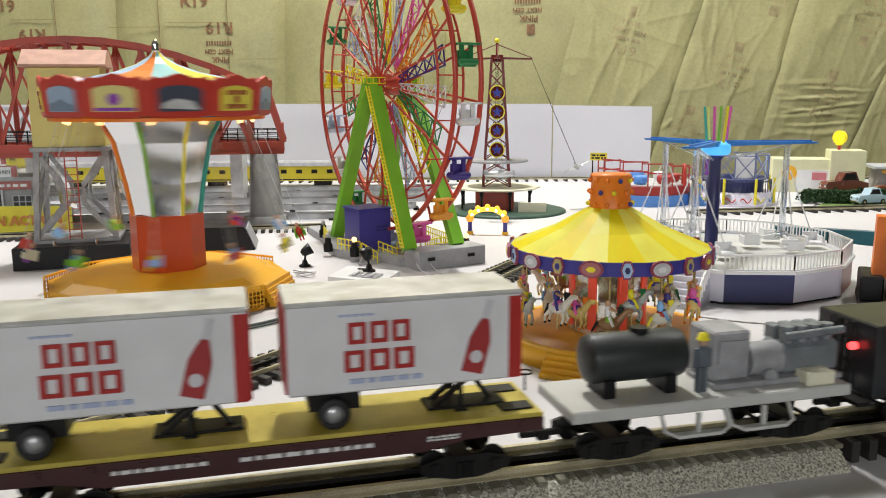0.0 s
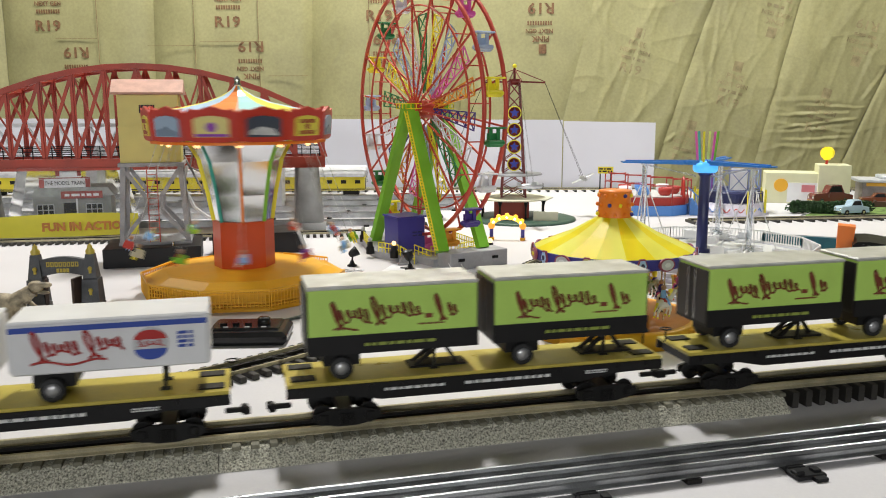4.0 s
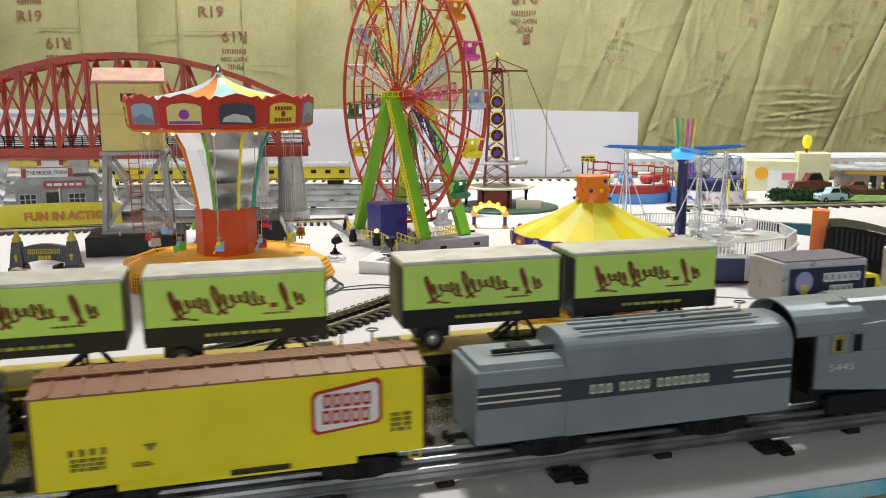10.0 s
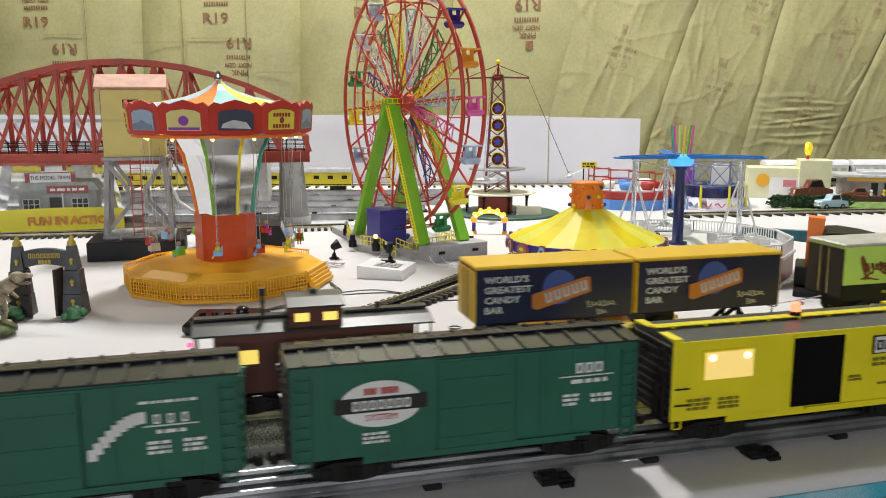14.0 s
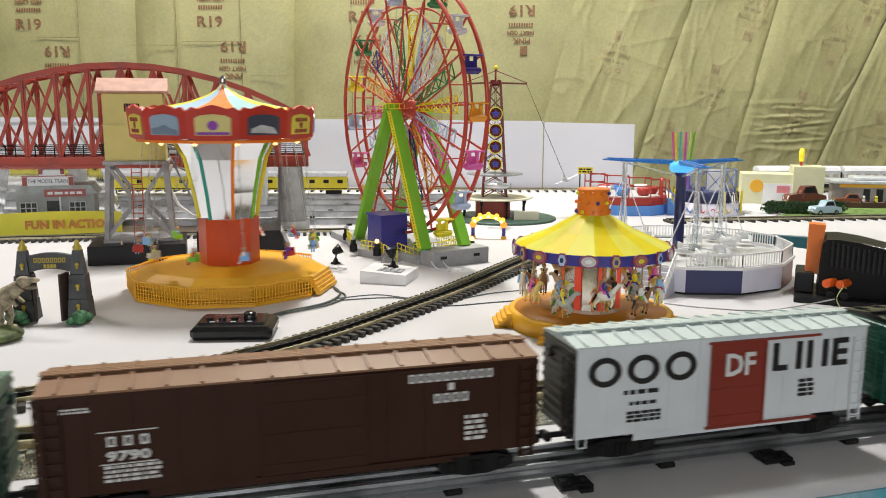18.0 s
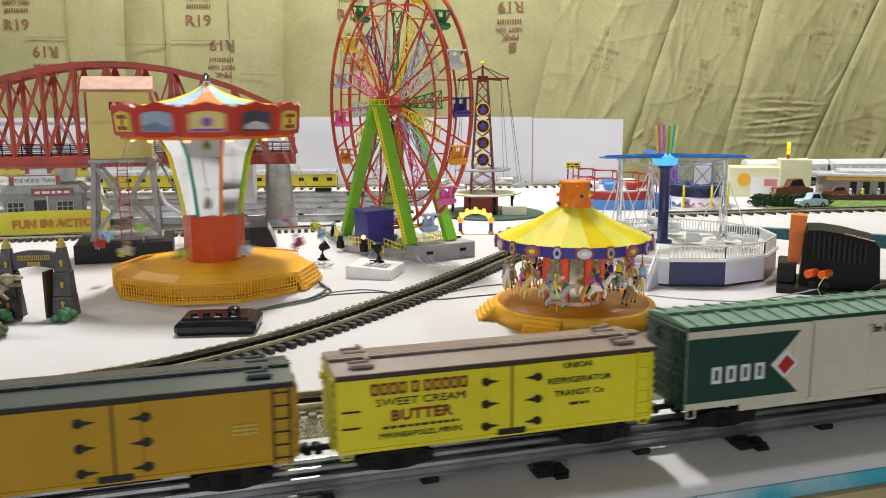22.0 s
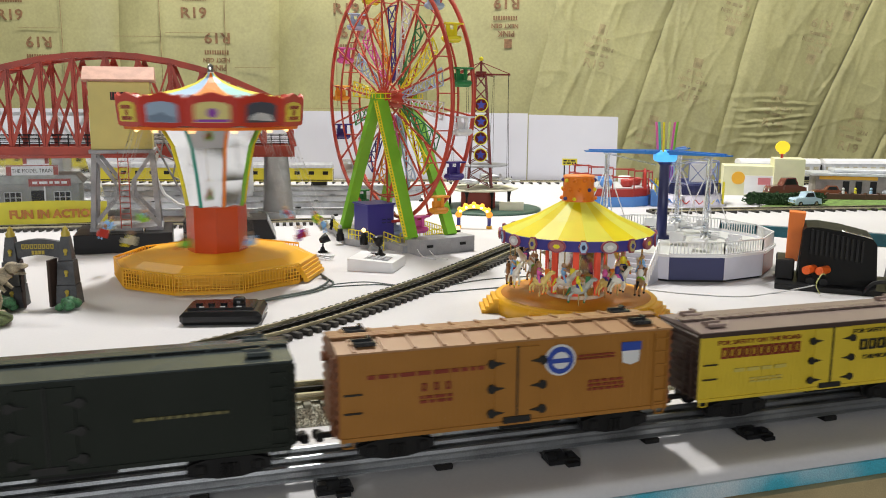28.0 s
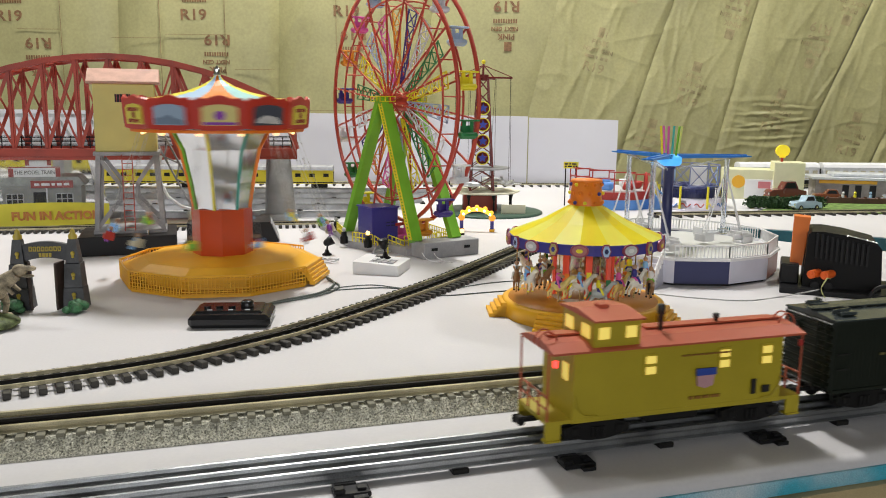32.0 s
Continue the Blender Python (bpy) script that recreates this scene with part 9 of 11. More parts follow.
xs = [SPAN * k / BAYS for k in range(BAYS + 1)]
for y in (0.0, 0.105):
    part("lower_chord", Geo().box(-SPAN / 2, y, 0.142, SPAN, 0.012, 0.006).box(-SPAN / 2, y, 0.162, SPAN, 0.012, 0.005).box(-SPAN / 2, y, 0.146, SPAN, 0.004, 0.018), BRIDGE_RED, br)
    for k in range(BAYS):
        a, b = xs[k], xs[k + 1]
        za = arch_z(a) if k else 0.17
        zb = arch_z(b) if k < BAYS - 1 else 0.17
        if k == 0:
            part("end_post", Geo().bar((-a, y, 0.165), (-0.03, y, arch_z(0.03)), 0.012, 0.012).bar((-0.03, y, arch_z(0.03)), (-b, y, zb), 0.012, 0.012), BRIDGE_RED, br)
        elif k == BAYS - 1:
            part("end_post", Geo().bar((-a, y, za), (-b + 0.03, y, arch_z(b - 0.03)), 0.012, 0.012).bar((-b + 0.03, y, arch_z(b - 0.03)), (-b, y, 0.165), 0.012, 0.012), BRIDGE_RED, br)
        else:
            part("arch_chord", Geo().bar((-a, y, za), (-b, y, zb), 0.012, 0.012), BRIDGE_RED, br)
        if k:
            part("hanger", Geo().box(-a, y, 0.165, 0.010, 0.004, za - 0.165).box(-a, y, 0.165, 0.003, 0.010, za - 0.165), BRIDGE_RED, br)
        if 0 < k < BAYS - 1:
            lo, hi = ((a, 0.166), (b, zb)) if k < BAYS / 2 else ((b, 0.166), (a, za))
            part("diagonal", Geo().bar((-lo[0], y, lo[1]), (-hi[0], y, hi[1] - 0.004), 0.003, 0.007), BRIDGE_RED, br)
            lo, hi = ((b, 0.166), (a, za)) if k < BAYS / 2 else ((a, 0.166), (b, zb))
            part("counter_diagonal", Geo().bar((-lo[0], y + 0.002, lo[1]), (-hi[0], y + 0.002, hi[1] - 0.004), 0.002, 0.004), BRIDGE_RED, br)
for k in range(1, BAYS):
    part("top_strut", Geo().bar((-xs[k], 0, arch_z(xs[k])), (-xs[k], 0.105, arch_z(xs[k])), 0.007, 0.007), BRIDGE_RED, br)
    if k < BAYS - 1:
        part("top_lacing", Geo().bar((-xs[k], 0, arch_z(xs[k])), (-xs[k + 1], 0.105, arch_z(xs[k + 1])), 0.004, 0.004).bar((-xs[k], 0.105, arch_z(xs[k])), (-xs[k + 1], 0, arch_z(xs[k + 1])), 0.004, 0.004), BRIDGE_RED, br)
part("deck", Geo().box(-SPAN / 2, 0.0525, 0.146, SPAN, 0.095, 0.008), BRIDGE_RED, br)
for y in (0.016, 0.09):
    for z in (0.172, 0.181, 0.190):
        part("deck_rail", Geo().bar((-SPAN + 0.01, y, z), (-0.01, y, z), 0.0012, 0.0018), BLACK, br, "black deck railing bar")
for k in range(40):
    part("railing_post", Geo().box(-0.012 - k * 0.0199, 0.016, 0.165, 0.0024, 0.0016, 0.027), BLACK, br)
for y in (0.036, 0.0525, 0.069):
    part("bridge_rail", Geo().box(-SPAN / 2, y, 0.154, SPAN, 0.003, 0.010), RAIL_STEEL, br)
part("portal_frame", Geo().box(-0.004, 0.0525, 0.142, 0.006, 0.117, 0.012).box(-0.004, 0.0, 0.142, 0.008, 0.008, 0.06).box(-0.004, 0.105, 0.142, 0.008, 0.008, 0.06).bar((-0.004, 0, 0.2), (-0.004, 0.105, 0.2), 0.006, 0.006), BRIDGE_RED, br)
STONE = material("grey_pier_plastic", (0.27, 0.27, 0.265), 0.65, vary=0.12, grain=30)
for x in (-0.045, -SPAN + 0.045):
    p = thing("bridge_pier", BR @ pose(x, 0.052, 0), "grey tapered bridge pier with rounded buttress", "pier", "bridge piers")
    part("shaft", Geo().prism([(-0.030, -0.055), (0.030, -0.055), (0.030, 0.055), (-0.030, 0.055)], 0.012, 0.142, 0, None, 0.80), STONE, p)
    part("buttress", Geo().lathe([(0.034, 0.016), (0.024, 0.142), (0, 0.142)], 20, at=Matrix.Translation((0.006, -0.052, 0))), STONE, p)
    part("footing", Geo().box(0, 0, 0, 0.085, 0.13, 0.012, bevel=0.001).lathe([(0.038, 0), (0.038, 0.017), (0.034, 0.018), (0, 0.018)], 24, at=Matrix.Translation((0.006, -0.058, 0))), STONE, p)

# pale girder bridge and silver train behind it
PALE_STEEL = material("pale_silver_plastic", (0.58, 0.60, 0.62), 0.4, 0.2, vary=0.08)
tb = thing("girder_bridge", pose(-0.95, 2.33, 0, 0, 0, 4), "pale silver truss bridge behind the red arch bridge", "bridge")
part("lower_chord", Geo().box(0, 0, 0.155, 1.1, 0.008, 0.014), PALE_STEEL, tb)
part("upper_chord", Geo().box(0, 0, 0.225, 0.95, 0.008, 0.010), PALE_STEEL, tb)
for k in range(12):
    x = -0.46 + k * 0.0836
    part("web_member", Geo().bar((x, 0, 0.165), (x + 0.042, 0, 0.228), 0.004, 0.007).bar((x + 0.042, 0, 0.228), (x + 0.0836, 0, 0.165), 0.004, 0.007), PALE_STEEL, tb)
part("deck", Geo().box(0, 0.05, 0.158, 1.1, 0.1, 0.006), PALE_STEEL, tb)
for x in (-0.5, 0, 0.5):
    part("support_post", Geo().box(x, 0.03, 0, 0.03, 0.06, 0.155), PALE_STEEL, tb)
cs = thing("curved_guide_rail", None, "thin white curved plastic strip beside the tower", "strip")
part("strip", Geo().tube([(-0.462, 1.70, 0.165), (-0.469, 1.70, 0.140), (-0.465, 1.70, 0.112), (-0.452, 1.70, 0.084), (-0.428, 1.705, 0.064), (-0.400, 1.71, 0.056), (-0.36, 1.715, 0.046), (-0.33, 1.715, 0.043)], 0.0032, 8), WHITE, cs)
bm = thing("lattice_boom", None, "silver lattice boom leaning beside the yellow tower", "boom")
foot, head = Vector((-0.372, 1.668, 0.041)), Vector((-0.458, 1.668, 0.212))
across = Vector((0.009, 0, 0.0045))
for s in (-1, 1):
    part("chord", Geo().bar(foot + across * s, head + across * s, 0.004, 0.003), LEG_GREY, bm)
for k in range(8):
    u0, u1 = k / 8, (k + 1) / 8
    s = 1 if k % 2 else -1
    part("lacing", Geo().bar(foot.lerp(head, u0) + across * s, foot.lerp(head, u1) - across * s, 0.0025, 0.0025), LEG_GREY, bm)

# boxed model shop
SHOP = pose(-0.80, 1.925, 0, 0, 0, 16)
sh = thing("model_shop", SHOP, "grey toy shop building with red signs, still in its clear packaging", "shop")
SHOP_GREY = material("shop_grey_plastic", (0.28, 0.28, 0.26), 0.55, vary=0.1)
part("wall", Geo().box(0, 0, 0.022, 0.16, 0.08, 0.062), SHOP_GREY, sh)
part("awning_roof", Geo().side([(-0.085, 0.085), (0.09, 0.085), (0.075, 0.104), (-0.07, 0.104)], -0.048, 0.044), material("shop_roof", (0.33, 0.34, 0.32), 0.6, vary=0.15), sh)
sign = part("sign_board", Geo().box(-0.012, -0.042, 0.100, 0.105, 0.004, 0.026).box(-0.004, -0.041, 0.126, 0.052, 0.004, 0.018), WHITE, sh)
part("sign_border", Geo().box(-0.012, -0.0446, 0.1, 0.105, 0.0012, 0.002).box(-0.012, -0.0446, 0.124, 0.105, 0.0012, 0.002).box(-0.059, -0.0446, 0.103, 0.010, 0.0012, 0.02).box(0.035, -0.0446, 0.103, 0.010, 0.0012, 0.02).box(-0.026, -0.0446, 0.129, 0.008, 0.0012, 0.013).box(0.018, -0.0446, 0.129, 0.008, 0.0012, 0.013), INK_MAROON_TOY, sign)
words("THE MODEL TRAIN", 0.0085, INK_BLACK_TOY := plastic("toy_black_ink", (0.02, 0.02, 0.02)), sign, -0.012, -0.0456, 0.1135, 0.78)
part("lower_sign", Geo().box(0.022, -0.050, 0.080, 0.085, 0.003, 0.016), INK_MAROON_TOY, sh)
part("lower_lettering", small_bars(Geo(), 0.022, -0.0525, 0.088, 0.07, 0.009, 1, 0, 131), WHITE, sh)
for x in (-0.055, 0.045):
    w = part("shop_window", Geo().box(x, -0.0405, 0.030, 0.034, 0.002, 0.036), BLACK, sh)
    g = Geo()
    for k in range(4):
        g.box(x - 0.017 + 0.0113 * k, -0.0422, 0.030, 0.0018, 0.0014, 0.036)
    for k in range(4):
        g.box(x, -0.0422, 0.030 + 0.012 * k, 0.034, 0.0014, 0.0016)
    part("mullion", g, LIGHT_GREY, w)
part("door", Geo().box(-0.005, -0.0408, 0.022, 0.026, 0.002, 0.048), DARK, sh)
part("porch_post", Geo().box(0.01, -0.045, 0.022, 0.003, 0.003, 0.062), WHITE, sh)
CLEAR_PACK = material("clear_packaging_film", (0.9, 0.92, 0.92), 0.08, vary=0.02, bump=0.0, alpha=0.96)
part("base_tray", Geo().box(0.0, -0.02, 0, 0.24, 0.13, 0.022, bevel=0.002), BLACK, sh)
card = part("yellow_card", Geo().sheet(12, 3, lambda u, v: (-0.16 + 0.30 * u, -0.092 - 0.006 * math.sin(u * 5), 0.002 + 0.045 * v + 0.006 * math.sin(u * 3) * v)), plastic("yellow_card_stock", (0.75, 0.68, 0.04), 0.5), sh, "yellow printed package card")
me = words("FUN IN ACTION", 0.017, plastic("card_orange_ink", (0.55, 0.20, 0.03)), card, 0.035, -0.100, 0.024, 1.0, "lettering", 0.0012)
pack = part("clear_package", Geo().prism([(-0.13, -0.078), (0.125, -0.078), (0.125, 0.07), (-0.13, 0.07)], 0.022, 0.150, 0, None, 0.78), CLEAR_PACK, sh, "clear plastic package")
pack.visible_shadow = False

# stone gate with dinosaur and shrubs
gate = thing("park_gate", pose(-0.428, 1.128, 0, 0, 0, 8), "grey stone-look toy park gate with open brown doors", "gate")
GATE_STONE = material("dark_stone_resin", (0.075, 0.078, 0.085), 0.6, vary=0.2, grain=60, bump=0.3)
DOOR_BROWN = material("dark_brown_resin", (0.045, 0.025, 0.018), 0.55, vary=0.2, grain=60)
GOLD = plastic("gold_paint", (0.52, 0.40, 0.06), 0.4)
for s in (-1, 1):
    col = part("pillar", Geo().prism([(-0.014, -0.014), (0.014, -0.014), (0.014, 0.014), (-0.014, 0.014)], 0, 0.028, 0, pose(s * 0.034, 0, 0), 0.86).prism([(-0.0115, -0.012), (0.0115, -0.012), (0.0115, 0.012), (-0.0115, 0.012)], 0.029, 0.060, 0, pose(s * 0.034, 0, 0), 0.85).prism([(-0.0085, -0.009), (0.0085, -0.009), (0.0085, 0.009), (-0.0085, 0.009)], 0.061, 0.092, 0, pose(s * 0.034, 0, 0), 0.6), GATE_STONE, gate)
    part("flame_finial", Geo().lathe([(0.0055, 0.092), (0.006, 0.096), (0.003, 0.1), (0.0035, 0.102), (0, 0.106)], 10, at=Matrix.Translation((s * 0.034, 0, 0))), GOLD, col)
    for z, y in ((0.016, -0.0145), (0.042, -0.0122), (0.070, -0.009)):
        part("torch", Geo().ball(s * 0.034 + 0.001, y, z + 0.004, 0.003, 8).rod((s * 0.034 + 0.001, y, z - 0.002), (s * 0.034 + 0.001, y, z + 0.002), 0.0018, n=8), GOLD, col)
    part("open_door", Geo().box(0.008, 0, 0.002, 0.02, 0.0035, 0.062, bevel=0.0006).box(0.008, -0.0022, 0.008, 0.012, 0.001, 0.014).box(0.008, -0.0022, 0.028, 0.012, 0.001, 0.014), DOOR_BROWN, gate, "", pose(s * 0.021, -0.006, 0, 0, 0, -105 if s > 0 else -70))
g = Geo()
arc = [(-0.031 + 0.062 * k / 12, 0.084 + 0.005 * math.sin(math.pi * k / 12)) for k in range(13)]
low = [(-0.031 + 0.062 * k / 12, 0.062 + 0.006 * math.sin(math.pi * k / 12)) for k in range(13)]
g.side(low + arc[::-1], -0.004, 0.004)
part("arched_sign", g, GATE_STONE, gate)
g = name_bars(Geo(), (8,), 0, -0.0048, 0.0795, 0.0062, 0, 0.62, 0.2)
name_bars(g, (4,), 0, -0.0048, 0.0715, 0.005, 0, 0.62, 0.2)
part("sign_lettering", g, GOLD, gate)
SHRUB = material("painted_shrub_green", (0.05, 0.17, 0.07), 0.55, vary=0.35, grain=180, bump=0.3)


def shrub(x, y, w, n, seed, mat=None):
    r = random.Random(seed)
    ob = thing("toy_shrub", pose(x, y, 0), "small moulded green shrub", "shrub", "moulded shrubs")
    for k in range(n):
        a, d = r.uniform(0, 6.28), r.uniform(0, w)
        rad = r.uniform(0.006, 0.010)
        g = Geo()
        g.ball(0, 0, 0, rad, 10, sz=0.75)
        part("clump", g, mat or SHRUB, ob, "", pose(d * math.cos(a), d * math.sin(a) * 0.7, r.uniform(0.003, 0.010) + rad * 0.4, r.uniform(-20, 20), r.uniform(-20, 20), 0))


shrub(-0.384, 1.100, 0.014, 9, 1)
shrub(-0.462, 1.095, 0.014, 8, 2)
rock = Geo().ball(0, 0, 0, 0.036, 18, sz=0.28, sx=1.25)
solid("mossy_base", rock, material("mossy_resin", (0.13, 0.17, 0.06), 0.7, vary=0.35, grain=120, bump=0.5), pose(-0.462, 1.022, 0.007, 0, 0, 10), "moss green resin base of the toy dinosaur", "base")
dino = thing("toy_dinosaur", pose(-0.455, 1.050, 0.004, 0, 0, 4), "grey-brown toy dinosaur with raised head", "dinosaur")
HIDE = material("mottled_hide", (0.36, 0.30, 0.20), 0.6, vary=0.35, grain=90, bump=0.3)
part("body", Geo().ball(-0.012, 0, 0.038, 0.0165, 14, sx=1.6, sz=1.0, sy=0.8).rod((0.006, 0, 0.044), (0.026, 0, 0.058), 0.011, 0.0075, 12).rod((-0.032, 0, 0.040), (-0.08, 0, 0.034), 0.0115, 0.002, 10), HIDE, dino)
part("head", Geo().ball(0.030, 0, 0.062, 0.0082, 12, sx=1.2, sz=0.9, sy=0.8).ball(0.041, 0, 0.064, 0.0055, 10, sx=1.6, sz=0.65, sy=0.85), HIDE, dino)
part("lower_jaw", Geo().ball(0.0385, 0, 0.0545, 0.0045, 10, sx=1.8, sz=0.5, sy=0.8), HIDE, dino)
for x, y in ((-0.020, -0.010), (-0.020, 0.010), (0.0, -0.010), (0.0, 0.010)):
    part("leg", Geo().rod((x, y, 0.034), (x + 0.006, y * 1.2, 0.018), 0.0072, 0.004, 10).rod((x + 0.006, y * 1.2, 0.018), (x + 0.002, y * 1.2, 0.002), 0.004, 0.0032, 8).ball(x + 0.006, y * 1.2, 0.003, 0.005, 8, sx=1.5, sz=0.6), HIDE, dino)
for y in (-0.008, 0.008):
    part("arm", Geo().rod((0.016, y, 0.042), (0.024, y * 1.2, 0.034), 0.003, 0.002, 8), HIDE, dino)
for limb in dino.children:
    limb.data.transform(Matrix.Diagonal((1.0, 1.05, 1.0, 1)))

# controllers and spot lamps
ctl = thing("hand_controller", pose(-0.171, 1.066, 0, 0, 0, 5), "glossy black hand controller with knob and switches", "controller")
GLOSS = plastic("glossy_black_plastic", (0.009, 0.009, 0.010), 0.22, spec=0.4)
part("case", Geo().box(0, -0.002, 0, 0.098, 0.070, 0.0165, bevel=0.005), GLOSS, ctl)
part("raised_deck", Geo().box(-0.002, 0.001, 0.0150, 0.080, 0.048, 0.0040, bevel=0.002), GLOSS, ctl)
part("knob", Geo().lathe([(0.008, 0.0188), (0.008, 0.0255), (0.006, 0.0275), (0, 0.0275)], 16, at=Matrix.Translation((0.018, -0.002, 0))), GLOSS, ctl)
for x in (-0.03, -0.015, 0.0):
    part("button", Geo().rod((x, -0.006, 0.0185), (x, -0.006, 0.0220), 0.0042, n=12), GLOSS, ctl)
for x in (-0.025, 0.0, 0.02):
    part("switch_mark", Geo().box(x, -0.0175, 0.0189, 0.006, 0.0018, 0.0007), LIGHT_GREY, ctl)
wc = thing("white_controller", pose(-0.008, 1.392, 0, 0, 0, -13), "white plastic controller box with black lever", "controller")
part("case", Geo().side([(-0.038, 0), (0.038, 0), (0.038, 0.016), (-0.038, 0.020)], -0.034, 0.040), WHITE, wc)
part("recess", Geo().box(0.004, -0.008, 0.0176, 0.044, 0.026, 0.0012), GREY, wc)
for x in (-0.008, 0.004, 0.016):
    part("slider", Geo().box(x, -0.008, 0.0185, 0.004, 0.020, 0.0026, bevel=0.0005), LIGHT_GREY, wc)
part("slot", Geo().box(-0.006, 0.024, 0.0195, 0.022, 0.005, 0.001), BLACK, wc)


def spot_lamp(x, y, z, turn, tilt):
    ob = thing("spot_lamp", pose(x, y, z, 0, 0, turn), "small black toy spot lamp on a swivel foot", "lamp", "toy spot lamps")
    part("foot", Geo().lathe([(0.009, 0), (0.009, 0.002), (0.005, 0.004), (0.003, 0.010), (0, 0.010)], 14), BLACK, ob)
    part("yoke", Geo().rod((0, 0, 0.008), (0.002, 0, 0.022), 0.0016, n=8).tube([(0.002 + 0.007 * math.cos(a), 0.007 * math.sin(a), 0.024) for a in [k * 0.4 for k in range(16)]], 0.001), BLACK, ob)
    m = Matrix.Translation((0.003, 0, 0.024)) @ Matrix.Rotation(radians(tilt), 4, "Y")
    part("shade", Geo().lathe([(0.003, -0.009), (0.006, -0.006), (0.0095, 0.008), (0.0085, 0.008), (0.004, -0.003), (0, -0.003)], 16, at=m), BLACK, ob)


spot_lamp(-0.116, 1.532, 0, 20, 60)
spot_lamp(-0.003, 1.412, 0.0175, 200, 12)
part_tangle = thing("white_wire_bundle", pose(-0.103, 1.46, 0), "small tangle of white wire", "wire")
r = random.Random(8)
part("wire", Geo().tube([(r.uniform(-0.018, 0.018), r.uniform(-0.012, 0.012), 0.002 + r.uniform(0, 0.008)) for k in range(22)], 0.0009, 5), WHITE, part_tangle)

# transformer with its orange lever
CASE_BLACK = plastic("phenolic_black", (0.010, 0.010, 0.010), 0.45, spec=0.12, bump=0.1)
tr = thing("power_transformer", pose(0.694, 1.285, 0, 0, 0, -22), "black ribbed power transformer with orange lever and posts", "transformer")
part("base_plate", Geo().box(0.01, -0.005, 0, 0.19, 0.12, 0.008, bevel=0.001), BLACK, tr)
part("case", Geo().side([(-0.054, 0.008), (0.052, 0.008), (0.048, 0.070), (0.041, 0.079), (0.000, 0.088), (-0.030, 0.0915), (-0.046, 0.0905), (-0.051, 0.086)], -0.040, 0.048), CASE_BLACK, tr)
part("side_block", Geo().box(-0.072, 0.006, 0.008, 0.026, 0.07, 0.030, bevel=0.002), BLACK, tr)
for k in range(11):
    part("vent_rib", Geo().side([(-0.040 + k * 0.0068, 0.052 - 0.0008 * k), (-0.0368 + k * 0.0068, 0.052 - 0.0008 * k), (-0.0368 + k * 0.0068, 0.0885 - 0.0013 * k), (-0.040 + k * 0.0068, 0.0885 - 0.0013 * k)], -0.0435, -0.040), BLACK, tr)
part("orange_lever", Geo().side([(-0.072, 0.036), (-0.055, 0.034), (-0.048, 0.108), (-0.071, 0.109)], -0.012, 0.016), plastic("orange_lever_plastic", (0.80, 0.19, 0.02), 0.4), tr, "orange upright lever")
for x in (-0.033, -0.015):
    part("terminal_post", Geo().rod((x, -0.040, 0.030), (x - 0.011, -0.060, 0.030), 0.0062, n=14).rod((x - 0.011, -0.060, 0.030), (x - 0.0115, -0.0608, 0.030), 0.003, n=10), plastic("orange_red_post", (0.78, 0.13, 0.02), 0.35) if x < -0.02 else bpy.data.materials["orange_red_post"], tr, "orange terminal post")
    part("socket", Geo().rod((x - 0.004, -0.040, 0.012), (x - 0.004, -0.050, 0.012), 0.006, n=14), BLACK, tr)
part("chrome_trim", Geo().tube([(0.0, -0.041, 0.0885), (0.020, -0.041, 0.0845), (0.041, -0.041, 0.0795)], 0.0012, 6), CHROME, tr)
big = thing("second_transformer", pose(0.828, 1.262, 0, 0, 0, -22), "large black transformer case with a rounded top", "transformer")
part("case", Geo().side([(-0.06, 0), (0.08, 0), (0.08, 0.075), (0.04, 0.088), (-0.05, 0.080)], -0.05, 0.05), CASE_BLACK, big)
part("dial", Geo().rod((-0.01, -0.05, 0.062), (-0.01, -0.056, 0.062), 0.010, n=18), STEEL, big)


def cable(name, pts, rad, mat, label):
    fine = []
    p = [Vector(q) for q in pts]
    for i in range(len(p) - 1):
        p0, p1, p2, p3 = p[max(i - 1, 0)], p[i], p[i + 1], p[min(i + 2, len(p) - 1)]
        for k in range(6):
            t = k / 6
            fine.append(0.5 * (2 * p1 + (p2 - p0) * t + (2 * p0 - 5 * p1 + 4 * p2 - p3) * t * t + (3 * p1 - p0 - 3 * p2 + p3) * t**3))
    fine.append(p[-1])
    ob = thing(name, None, label, "cable", "cables on the table")
    part("cord", Geo().tube(fine, rad, 6), mat, ob)


CORD = plastic("grey_green_cord", (0.08, 0.10, 0.09), 0.5)
cable("cable", [(-0.09, 1.33, 0.002), (-0.072, 1.28, 0.002), (-0.085, 1.22, 0.002), (-0.13, 1.17, 0.002), (-0.16, 1.12, 0.003), (-0.15, 1.09, 0.01)], 0.0017, CORD, "dark grey cable coiled beside the swing ride")
cable("cable", [(-0.085, 1.31, 0.002), (-0.062, 1.265, 0.002), (-0.08, 1.21, 0.002), (-0.125, 1.165, 0.002), (-0.165, 1.14, 0.002)], 0.0014, CORD, "dark grey cable coiled beside the swing ride")
cable("cable", [(-0.075, 1.24, 0.001), (0.0, 1.262, 0.001), (0.05, 1.245, 0.001), (0.09, 1.215, 0.001), (0.15, 1.235, 0.001), (0.19, 1.25, 0.001)], 0.0009, CORD, "thin green-grey wire lying across the table")
